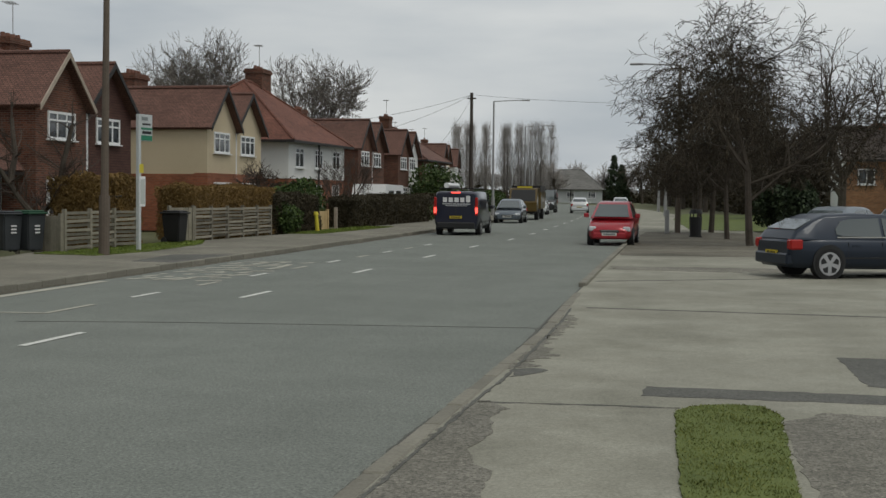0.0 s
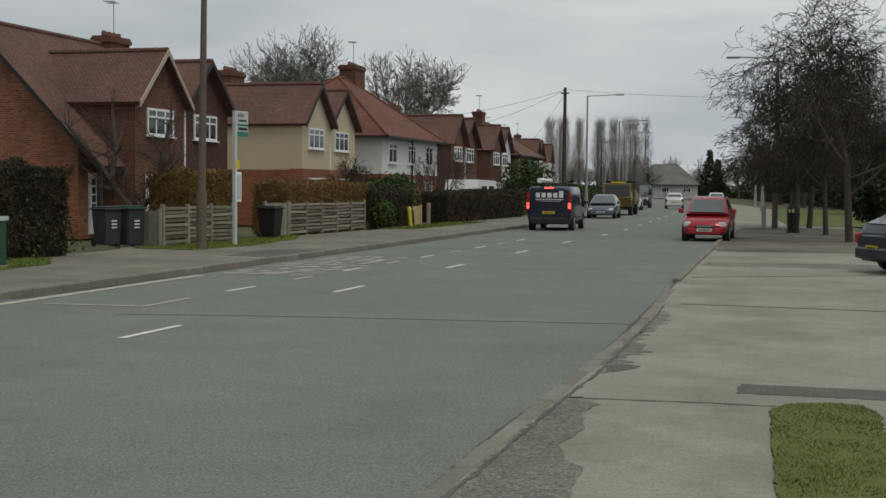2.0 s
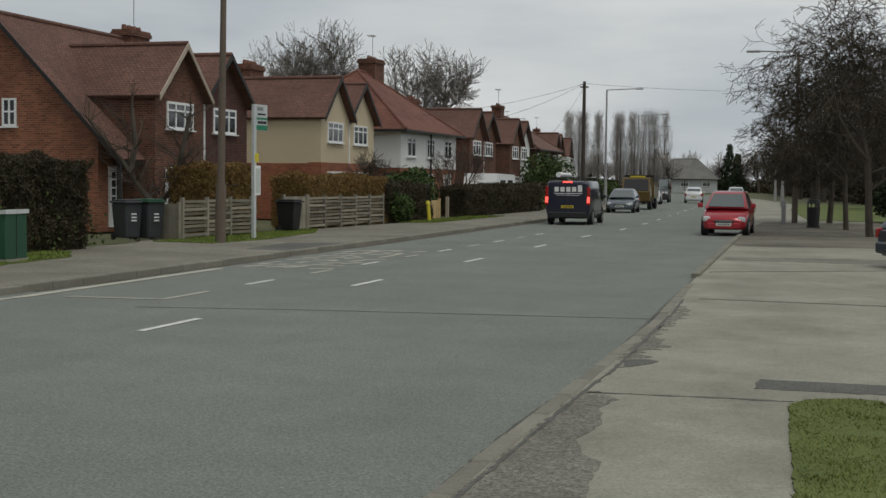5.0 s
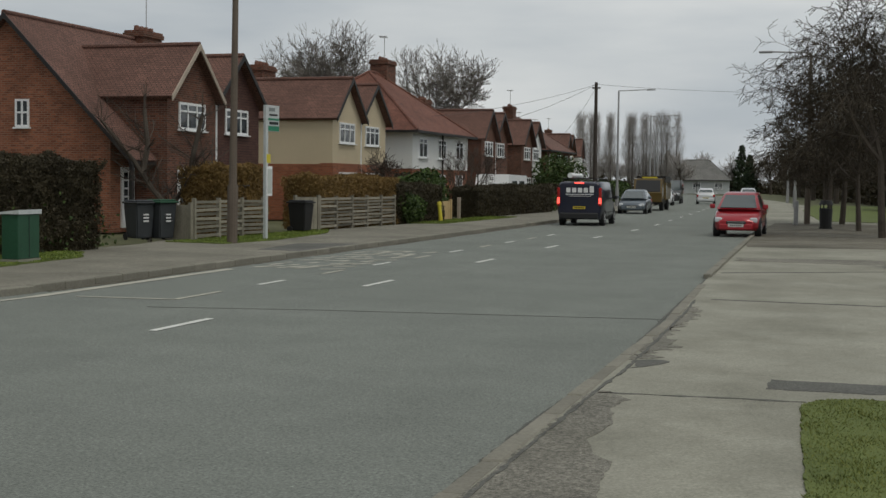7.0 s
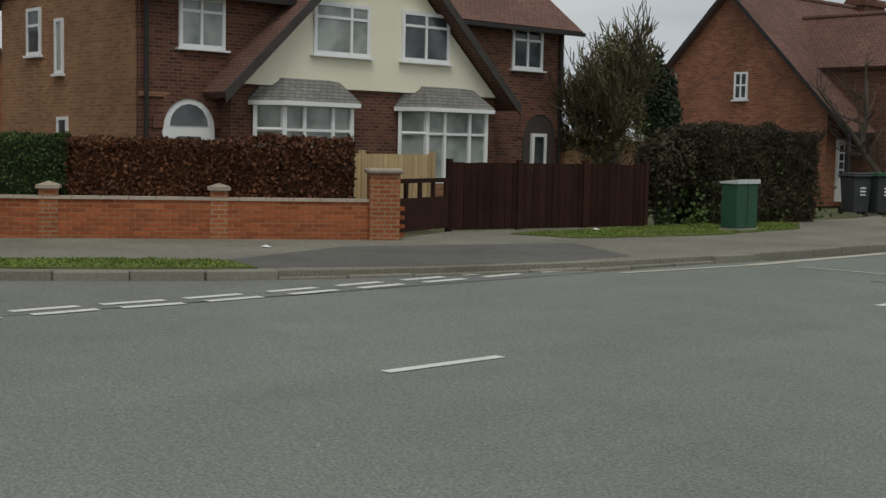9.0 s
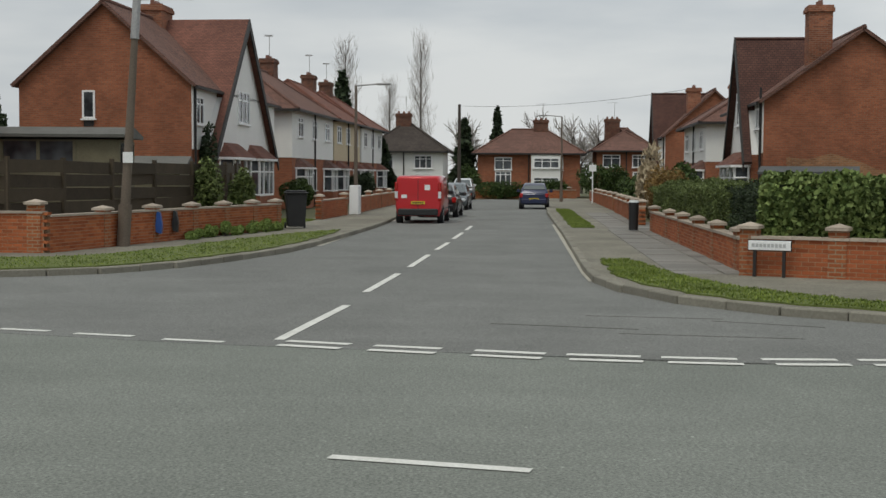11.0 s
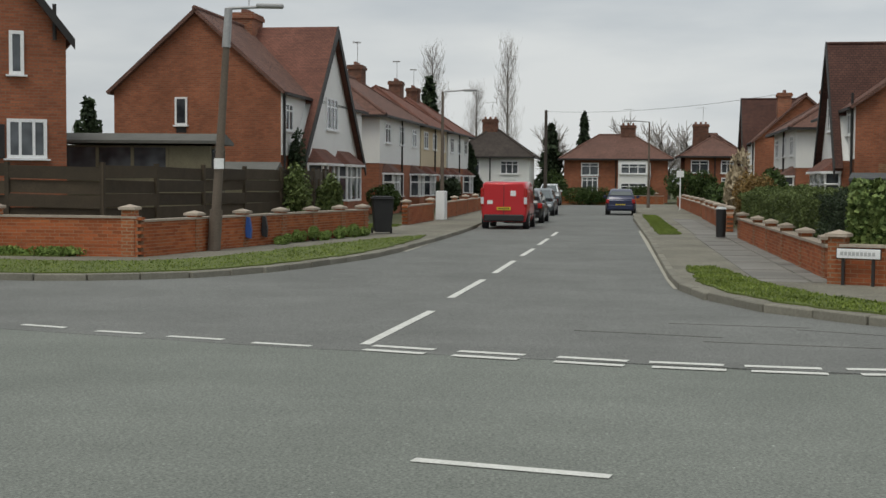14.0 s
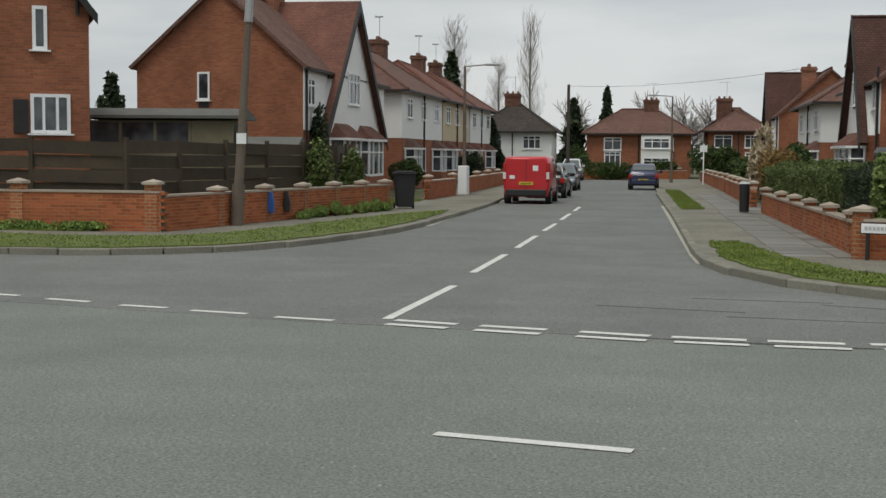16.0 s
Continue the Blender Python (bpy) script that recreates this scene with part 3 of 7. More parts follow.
for a, b in (((-14.12, -1.82), (-14.37, -2.5)), ((-14.62, -2.88), (-14.88, -3.57)), ((-15.09, -3.92), (-15.32, -4.53)), ((-15.62, -5.0), (-15.9, -5.62)), ((-16.2, -6.1), (-16.5, -6.75)), ((-16.85, -7.2), (-17.2, -7.85))):
    strip("edge_dash", a, b, 0.11, 0.012, PAINT, "thin white edge line dash")
# centre line of the side road
for a, b in (((-14.31, -1.24), (-18.06, -0.62)), ((-20.12, -0.39), (-23.87, 0.14)), ((-25.61, 0.38), (-29.54, 0.88)), ((-31.52, 1.13), (-34.89, 1.57)), ((-37.02, 1.82), (-40.95, 2.3)), ((-43.02, 2.55), (-46.4, 2.95))):
    strip("side_centre_dash", a, b, 0.12, 0.012, PAINT, "white painted side road centre dash")
strip("edge_band", (-22.2, 3.45), (-24, 3.6), 0.14, 0.012, PAINT_OLD, "pale worn concrete channel by the kerb")
strip("edge_band", (-24, 3.6), (-48, 6.1), 0.14, 0.012, PAINT_OLD, "pale worn concrete channel by the kerb")
strip("edge_band", (-33, -1.8), (-60, 1.05), 0.12, 0.012, PAINT_OLD, "pale worn channel by the kerb")
# bus bay: long edge line, lead-in and the worn writing on the road
strip("bay_line", (-11.75, 17.0), (-11.85, 24.0), 0.2, 0.009, PAINT_OLD, "worn pale line beside the kerb")
strip("bay_line", (-12.0, 9.0 + 5.2), (-11.75, 17.0), 0.12, 0.009, PAINT_OLD, "worn pale line beside the kerb")
strip("bay_lead", (-11.2, 17.4), (-9.6, 17.55), 0.09, 0.009, PAINT_OLD, "thin worn white bay corner line")
strip("bay_lead", (-9.6, 17.55), (-9.62, 19.1), 0.09, 0.009, PAINT_OLD, "thin worn white bay line")
for k in range(9):
    strip("bay_dash", (-9.65, 20.6 + 2.9 * k), (-9.65, 21.7 + 2.9 * k), 0.1, 0.009, PAINT_OLD if k % 2 else PAINT, "short white bay edge dash")
rnd = random.Random(5)
for k in range(9):
    for j in range(4):
        x, y = -11.7 + 0.5 * j + rnd.uniform(-0.06, 0.06), 24.7 + 0.85 * k
        strip("road_letter_bar", (x, y), (x + rnd.uniform(-0.05, 0.5), y + rnd.uniform(0.2, 0.85)), 0.16, 0.009, PAINT_OLD, "worn painted road letter stroke")
# tar joints across the main road
DIRT = asphalt("gutter_dirt", (0.07, 0.062, 0.046), (0.14, 0.125, 0.1), 0.3)
ribbon("gutter_dirt", [(along(y)[0] + 0.1 - (0.05 if 26 < y < 40 else 0.0), y) for y in range(18, 92, 2)] + [(along(y)[0] + 0.24 + 0.05 * math.sin(y * 1.3), y) for y in range(90, 16, -2)], 0.007, DIRT, "dark dirt in the gutter beside the kerb", "dirt")
SEAM = asphalt("tar_seam", (0.105, 0.11, 0.1), (0.145, 0.15, 0.136), 0.2)
strip("road_seam", (-7.2, 16.9), (-2.2, 17.6), 0.035, 0.006, SEAM, "dark tar seam across the road")
strip("road_seam", (-7.2, 16.9), (-9.4, 16.4), 0.04, 0.006, SEAM, "thin dark tar seam")
for p, q in (((-15.9, 1.2), (-15.3, 2.9)), ((-14.9, 2.6), (-14.4, 4.6)), ((-16.2, 4.0), (-15.5, 5.2)), ((-16.8, 2.5), (-16.4, 4.2))):
    strip("road_crack", p, q, 0.04, 0.008, TARMAC, "dark frayed crack in the asphalt")

# grass verges behind the kerbs
tuft_spots = []


def verge(name, pts, z=0.135, label="rough green grass verge", jit=0.05, step=0.3):
    pts = ragged(pts, jit, step)
    ob = flat(name, pts, z, GRASS_BASE, label, category="grass", depth=0.04)
    tuft_spots.append((pts, z))
    return ob


verge("verge_corner", [(-14.2, 9.6), (-14.75, 8.6), (-15.25, 7.75), (-16.1, 6.45), (-17.1, 5.35), (-18.5, 4.42), (-20.4, 3.92), (-22.0, 3.82), (-26.3, 4.25), (-26.5, 4.9), (-24.1, 4.9), (-21.5, 5.0), (-19.7, 5.35), (-17.7, 6.3), (-16.35, 8.3), (-15.3, 9.7)])
verge("verge_side", [(-42.4, 6.0), (-66, 8.5), (-66, 9.2), (-42.6, 6.75)])
verge("verge_south", [(-38.2, -1.6), (-33.0, -2.2), (-30.2, -2.72), (-27.1, -3.66), (-25.7, -4.22), (-24.7, -4.8), (-24.0, -5.35), (-23.5, -6.15), (-23.15, -7.0), (-23.05, -7.9), (-23.2, -9.4), (-25.45, -13), (-30, -20), (-31, -20), (-28.0, -13), (-26.6, -9.5), (-26.3, -8.2), (-26.6, -6.8), (-27.7, -5.85), (-31.7, -4.6), (-37.4, -2.85), (-40.3, -1.5)])
verge("verge_drive", [(-42.6, -3.5), (-49.2, -2.75), (-49.6, -4.6), (-42.6, -4.9)])
verge("verge_fence", [(-17.3, 17.4), (-15.9, 17.8), (-15.3, 21), (-15.55, 24.2), (-16.6, 26.0), (-17.7, 26.0), (-17.5, 22)])
verge("verge_fence_far", [(-17.5, 31.4), (-15.6, 31.2), (-15.3, 34), (-15.9, 39), (-16.8, 41.5), (-17.3, 41)])
verge("verge_front", [(-16.7, 50), (-15.4, 50.5), (-15.2, 62), (-16.8, 62)])
verge("verge_grass_patch", [(-0.25, 10.95), (-0.12, 11.22), (0.2, 11.4), (0.47, 11.36), (0.6, 10.93), (0.58, 9.6), (0.56, 8.1), (0.5, 5.6), (-0.1, 5.6), (-0.14, 7.9), (-0.21, 9.6)], 0.046, "tufted patch of grass in the concrete apron", 0.012, 0.06)
verge("verge_wall_foot", [(-28.9, -13.5), (-28.5, -13.5), (-27.95, -9), (-28.25, -9)], 0.14)


def inside(x, y, pts):
    hit = False
    for (ax, ay), (bx, by) in zip(pts, pts[1:] + pts[:1]):
        if (ay > y) != (by > y) and x < (bx - ax) * (y - ay) / (by - ay) + ax:
            hit = not hit
    return hit


far_blades, near_blades = ([], []), ([], [])
for n, (pts, z) in enumerate(tuft_spots):
    xs, ys = [p[0] for p in pts], [p[1] for p in pts]
    near = n == len(tuft_spots) - 2
    vs, fs = near_blades if near else far_blades
    area = (max(xs) - min(xs)) * (max(ys) - min(ys))
    for _ in range(17000 if near else 60000 if area > 60 else 16000):
        x, y = rnd.uniform(min(xs), max(xs)), rnd.uniform(min(ys), max(ys))
        if not inside(x, y, pts):
            continue
        h = rnd.uniform(0.012, 0.045) * (0.6 if near else 1.2) * (0.7 + 0.6 * noise.noise(Vector((x * 3, y * 3, 0))))
        a, w = rnd.uniform(0, 6.28), rnd.uniform(0.006, 0.016) * (0.6 if near else 1.5)
        i = len(vs)
        vs += [(x - w * math.cos(a), y - w * math.sin(a), z - 0.01), (x + w * math.cos(a), y + w * math.sin(a), z - 0.01), (x + rnd.uniform(-0.03, 0.03), y + rnd.uniform(-0.03, 0.03), z + h)]
        fs.append((i, i + 1, i + 2))
tagged(raw("grass_blades", *far_blades, BLADE, None, "short rough green grass blades on the verges"), category="grass", kind="stuff")
tagged(raw("grass_blades", *near_blades, BLADE_DULL, None, "worn olive green grass blades in the concrete apron"), category="grass", kind="stuff")

# ---- kerbs: single stones ----
stone = box(-0.45, 0.45, -0.075, 0.075, -0.1, 0.125, None, 0.015)
STONE_ME = bpy.data.meshes.new("kerb_stone")
stone.to_mesh(STONE_ME)
stone.free()
STONE_ME.materials.append(KERB)


def kerb(name, pts, z=0.0, limit=140):
    root = thing(name, Matrix(), "worn grey concrete kerb stones", "kerb", kind="structure")
    count, left = 0, 0.0
    for (ax, ay), (bx, by) in zip(pts, pts[1:]):
        a, b = Vector((ax, ay)), Vector((bx, by))
        d = (b - a).normalized()
        s, run = left, (b - a).length
        while s < run and count < limit:
            c = a + d * (s + 0.0)
            ob = new("kerb_stone", STONE_ME)
            ob.parent = root
            drop = 0.085 if (9.8 < c.y < 16.6 and -14.6 < c.x < -12) else 0.0
            ob.matrix_basis = pose(c.x, c.y, z - drop + 0.006 * math.sin(count * 2.3), 0, 0, math.degrees(math.atan2(d.y, d.x)))
            s += 0.915
            count += 1
        left = s - run


kerb("kerb_north", [(along(y)[0], y) for y in (84, 58, 45, 32, 24)] + KERB_N[:-1], 0.0, 190)
kerb("kerb_south", KERB_S[::-1][1:-1], 0.0, 90)
kerb("kerb_east", [(-2.1, 3), (-2.1, 8), (-2.1, 17), (-2.22, 20), (-2.35, 24)], -0.085, 40)
kerb("kerb_east_far", [(-2.45, 26), (-2.6, 32), (-3.2, 58), (-4.2, 76), (-5, 95)], -0.03, 80)

# ---- houses ----


def window(parent, x0, x1, y, z0, z1, cols=2, top=0.0, glass=None, split=(), name="window", sill=True, frame_mat=None):
    """A casement window on a face that looks to -y: frame with mullions and transom, panes, sill."""
    glass, frame_mat = glass or GLASS, frame_mat or WHITE
    t, d = 0.085, 0.05
    xs = [x0 + (x1 - x0) * f for f in (split or [k / cols for k in range(1, cols)])]
    gx = [x0, x0 + t] + [v for x in xs for v in (x - 0.035, x + 0.035)] + [x1 - t, x1]
    gz = [z0, z0 + t] + ([z1 - top - 0.03, z1 - top + 0.03] if top else []) + [z1 - t, z1]
    bm = lattice(gx, gz, y - d, y + 0.03)
    w = part(name, bm, frame_mat, parent, "white framed window")
    edges = [x0 + t] + [v for x in xs for v in (x - 0.035, x + 0.035)] + [x1 - t]
    for a, b in zip(edges[::2], edges[1::2]):
        part("pane", box(a - 0.01, b + 0.01, y - 0.02, y + 0.0, z0 + t - 0.01, z1 - t + 0.01), glass, w)
    if sill:
        part("sill", box(x0 - 0.08, x1 + 0.08, y - 0.12, y + 0.02, z0 - 0.045, z0 - 0.005), frame_mat, w)
    return w


def side_window(parent, x, y0, y1, z0, z1, cols=1, face=-1, glass=None, top=0.0):
    """A window on a face that looks to -x (face -1) or +x."""
    glass = glass or GLASS
    t = 0.07
    a, b = (x - 0.05, x + 0.03) if face < 0 else (x - 0.03, x + 0.05)
    mids = [y0 + (y1 - y0) * k / cols for k in range(1, cols)]
    gy = [y0, y0 + t] + [v for c in mids for v in (c - 0.03, c + 0.03)] + [y1 - t, y1]
    gz = [z0, z0 + t] + ([z1 - top - 0.03, z1 - top + 0.03] if top else []) + [z1 - t, z1]
    bm = lattice(gy, gz, a, b)
    for w in bm.verts:
        w.co = (w.co.y, w.co.x, w.co.z)
    w = part("window", bm, WHITE, parent, "white framed window")
    a, b = (x - 0.02, x) if face < 0 else (x, x + 0.02)
    part("pane", box(a, b, y0 + t - 0.01, y1 - t + 0.01, z0 + t - 0.01, z1 - t + 0.01), glass, w)
    part("sill", box(x - 0.1 if face < 0 else x - 0.02, x + 0.02 if face < 0 else x + 0.1, y0 - 0.06, y1 + 0.06, z0 - 0.06, z0 - 0.005), WHITE, w)


def gable_x(root, x0, x1, y0, y1, z0, eave, ridge, wall, tile, over=0.3, name="roof", yr=None, boards=None, base=0.0):
    """A block whose ridge runs along x, with its two end walls up to the roof."""
    yr = (y0 + y1) / 2 if yr is None else yr
    part("wall", prism([(y0, base), (y1, base), (y1, eave), (yr, ridge), (y0, eave)], "x", x0, x1), wall, root)
    up, t = 0.1, 0.13
    kf, kb = (ridge - eave) / (yr - y0), (ridge - eave) / (y1 - yr)
    e = over
    bm = sheet([(x0 - e, y0 - e, eave - e * kf + up), (x1 + e, y0 - e, eave - e * kf + up), (x1 + e, yr, ridge + up), (x0 - e, yr, ridge + up)], t)
    sheet([(x1 + e, y1 + e, eave - e * kb + up), (x0 - e, y1 + e, eave - e * kb + up), (x0 - e, yr, ridge + up), (x1 + e, yr, ridge + up)], t, bm)
    r = part(name, bm, tile, root)
    part("ridge", rod((x0 - e, yr, ridge + up), (x1 + e, yr, ridge + up), 0.1, None, 8), tile, r)
    part("gutter", box(x0 - e, x1 + e, y0 - e - 0.1, y0 - e, eave - e * kf - 0.04, eave - e * kf + 0.06), BLACK_WOOD, r, "black gutter")
    if boards:
        for x in (x0 - e - 0.03, x1 + e):
            for (ya, za), (yb, zb) in (((y0 - e, eave - e * kf), (yr, ridge)), ((yr, ridge), (y1 + e, eave - e * kb))):
                part("bargeboard", prism([(ya, za - 0.12), (yb, zb - 0.12), (yb, zb + 0.13), (ya, za + 0.13)], "x", x, x + 0.03), boards, r)
    return r


def gable_y(root, x0, x1, y0, y1, eave, ridge, wall, tile, over=0.3, boards=None, board=0.22, base=0.0, low=None, xr=None, name="roof", left_eave=None, right_eave=None):
    """A block whose ridge runs along y: its gable looks to -y. Each slope may run further down than the other."""
    xr = (x0 + x1) / 2 if xr is None else xr
    le, re = left_eave or eave, right_eave or eave
    part("wall", prism([(x0, base), (x1, base), (x1, re), (xr, ridge), (x0, le)], "y", y0, y1), wall, root)
    up, t, e = 0.1, 0.13, over
    kl, kr = (ridge - le) / (xr - x0), (ridge - re) / (x1 - xr)
    f = y0 - 0.3
    bm = sheet([(x0 - e, y1, le - e * kl + up), (x0 - e, f, le - e * kl + up), (xr, f, ridge + up), (xr, y1, ridge + up)], t)
    sheet([(x1 + e, f, re - e * kr + up), (x1 + e, y1, re - e * kr + up), (xr, y1, ridge + up), (xr, f, ridge + up)], t, bm)
    r = part(name, bm, tile, root)
    part("ridge", rod((xr, f, ridge + up), (xr, y1, ridge + up), 0.1, None, 8), tile, r)
    if boards:
        for (xa, za), (xb, zb) in (((x0 - e, le - e * kl), (xr, ridge)), ((xr, ridge), (x1 + e, re - e * kr))):
            part("bargeboard", prism([(xa, za - board), (xb, zb - board), (xb, zb + 0.13), (xa, za + 0.13)], "y", f - 0.04, f), boards, r)
    return r


def hip(root, x0, x1, y0, y1, eave, ridge, wall, tile, over=0.4, base=0.0, upper=None, band=2.5, steep=0.85):
    """A block under a hipped roof, its ridge along x."""
    part("wall", box(x0, x1, y0, y1, base, band if upper else eave), wall, root)
    if upper:
        part("wall", box(x0 - 0.03, x1 + 0.03, y0 - 0.03, y1 + 0.03, band, eave), upper, root)
    h = (y1 - y0) / 2 + over
    e = over
    a, b, c, d = (x0 - e, y0 - e, eave), (x1 + e, y0 - e, eave), (x1 + e, y1 + e, eave), (x0 - e, y1 + e, eave)
    p, q = (x0 - e + h * steep, (y0 + y1) / 2, ridge), (x1 + e - h * steep, (y0 + y1) / 2, ridge)
    bm = bmesh.new()
    va = [bm.verts.new(v) for v in (a, b, c, d, p, q)]
    for f in ((0, 1, 5, 4), (1, 2, 5), (2, 3, 4, 5), (3, 0, 4), (3, 2, 1, 0)):
        bm.faces.new([va[i] for i in f])
    r = part("roof", bm, tile, root)
    bm = rod(p, q, 0.1, None, 8)
    for u, v in ((a, p), (d, p), (b, q), (c, q)):
        rod(u, v, 0.09, None, 8, bm)
    part("ridge", bm, tile, r)
    bm = box(x0 - e - 0.08, x1 + e + 0.08, y0 - e - 0.08, y0 - e + 0.02, eave - 0.14, eave - 0.005)
    box(x0 - e - 0.08, x0 - e + 0.02, y0 - e, y1 + e, eave - 0.14, eave - 0.005, bm)
    box(x1 + e - 0.02, x1 + e + 0.08, y0 - e, y1 + e, eave - 0.14, eave - 0.005, bm)
    part("gutter", bm, BLACK_WOOD, r, "dark gutter and fascia")
    return r


def chimney(root, x, y, z0, z1, w=1.0, d=0.6, brick=None, pots=3, aerial=False):
    c = part("chimney", box(x - w / 2, x + w / 2, y - d / 2, y + d / 2, z0, z1), brick or BRICK_DARK, root, "brick chimney stack")
    bm = box(x - w / 2 - 0.07, x + w / 2 + 0.07, y - d / 2 - 0.07, y + d / 2 + 0.07, z1 - 0.22, z1 - 0.06)
    box(x - w / 2 - 0.03, x + w / 2 + 0.03, y - d / 2 - 0.03, y + d / 2 + 0.03, z1 - 0.06, z1 + 0.04, bm)
    part("chimney_cap", bm, brick or BRICK_DARK, c)
    for k in range(pots):
        px = x + (k - (pots - 1) / 2) * w / max(pots, 1)
        part("chimney_pot", rod((px, y, z1 + 0.03), (px, y, z1 + 0.24), 0.11, 0.09, 10), POT, c)
    if aerial:
        mast = part("aerial", rod((x + 0.2, y, z1), (x + 0.2, y, z1 + 1.5), 0.02, None, 6), STEEL, root, "thin metal television aerial")
        part("boom", rod((x - 0.45, y - 0.1, z1 + 1.42), (x + 0.5, y + 0.12, z1 + 1.46), 0.014, None, 5), STEEL, mast)
        for k in range(5):
            part("element", rod((x - 0.4 + 0.2 * k, y - 0.36 + 0.05 * k, z1 + 1.43), (x - 0.4 + 0.2 * k, y + 0.16 + 0.05 * k, z1 + 1.45), 0.01, None, 5), STEEL, mast)


def bay(root, xa, xb, y, z0, z1, roof_top, roof_mat, glass=None, depth=0.6, cut=0.35, wall=None):
    """A canted bay window with its own small hipped roof."""
    b = part("bay_base", prism([(xa, y), (xa + cut, y - depth), (xb - cut, y - depth), (xb, y)], "z", 0.0, z0), wall or BRICK_BROWN, root)
    f = part("bay_frame", prism([(xa + 0.05, y), (xa + cut, y - depth + 0.06), (xb - cut, y - depth + 0.06), (xb - 0.05, y)], "z", z0, z1), glass or GLASS, b, "glazing of a bay window")
    top = z1 - 0.12 - (z1 - z0) * 0.28
    xi, xo = xa + cut - 0.03, xb - cut + 0.03
    m1, m2 = xi + (xo - xi) * 0.3, xi + (xo - xi) * 0.7
    bm = lattice([xi, xi + 0.1, m1 - 0.04, m1 + 0.04, m2 - 0.04, m2 + 0.04, xo - 0.1, xo], [z0, z0 + 0.1, top - 0.03, top + 0.03, z1 - 0.12, z1], y - depth, y - depth + 0.09)
    for sx, ox in ((xa, xa + cut), (xb, xb - cut)):
        for z in (z0 + 0.05, top, z1 - 0.06):
            rod((sx, y - 0.03, z), (ox, y - depth + 0.02, z), 0.045, None, 4, bm)
        rod((sx, y - 0.04, z0), (sx, y - 0.04, z1), 0.06, None, 4, bm)
    part("glazing_frame", bm, WHITE, f, "white window frame")
    o = 0.16
    lo = [(xa - o, y, z1), (xa + cut - o * 0.6, y - depth - o, z1), (xb - cut + o * 0.6, y - depth - o, z1), (xb + o, y, z1)]
    hi = [(xa + 0.3, y, roof_top), (xa + cut + 0.35, y - 0.06, roof_top), (xb - cut - 0.35, y - 0.06, roof_top), (xb - 0.3, y, roof_top)]
    bm = bmesh.new()
    a, c = [bm.verts.new(v) for v in lo], [bm.verts.new(v) for v in hi]
    for i in range(3):
        bm.faces.new((a[i], a[i + 1], c[i + 1], c[i]))
    bm.faces.new(c)
    bm.faces.new(a[::-1])
    bm.faces.new((a[0], c[0], c[3], a[3]))
    part("bay_roof", bm, roof_mat, b)
    bm = prism([(p[0], p[1]) for p in lo], "z", z1 - 0.1, z1 - 0.004)
    part("bay_fascia", bm, WHITE, b)


def arch_porch(root, xc, y, w, spring, brick_face, door_mat, inner=True):
    """A round-arched porch with a ring of bricks: a glazed white door, else a flat panel coloured as porch shade."""
    n = 12
    ring, hole = [], []
    for k in range(n + 1):
        a = math.pi * k / n
        ring.append((xc + math.cos(a) * (w / 2 + 0.24), spring + math.sin(a) * (w / 2 + 0.24)))
        hole.append((xc + math.cos(a) * w / 2, spring + math.sin(a) * w / 2))
    for i in range(n):
        part("arch_brick", prism([hole[i], ring[i], ring[i + 1], hole[i + 1]], "y", y - 0.05, y + 0.02), brick_face, root)
    d = part("porch_door", prism([(xc - w / 2, 0.15), (xc + w / 2, 0.15)] + hole, "y", y - 0.03, y + 0.02), door_mat, root, "white glazed porch door" if inner else "flat panel coloured dark as porch shade")
    if inner:
        bm = bmesh.new()
        prism([(xc - w / 2 + 0.17, spring + 0.06)] + [(xc - (w / 2 - 0.17) * math.cos(math.pi * k / 8), spring + 0.06 + (w / 2 - 0.17) * math.sin(math.pi * k / 8)) for k in range(1, 8)] + [(xc + w / 2 - 0.17, spring + 0.06)], "y", y - 0.045, y - 0.02, bm)
        box(xc - 0.28, xc + 0.28, y - 0.045, y - 0.02, 1.2, spring - 0.16, bm)
        part("pane", bm, GLASS, d)
    return d


def pipe(root, x, y, z0, z1, material=None):
    part("downpipe", rod((x, y, z0), (x, y, z1), 0.05, None, 8), material or BLACK_WOOD, root)


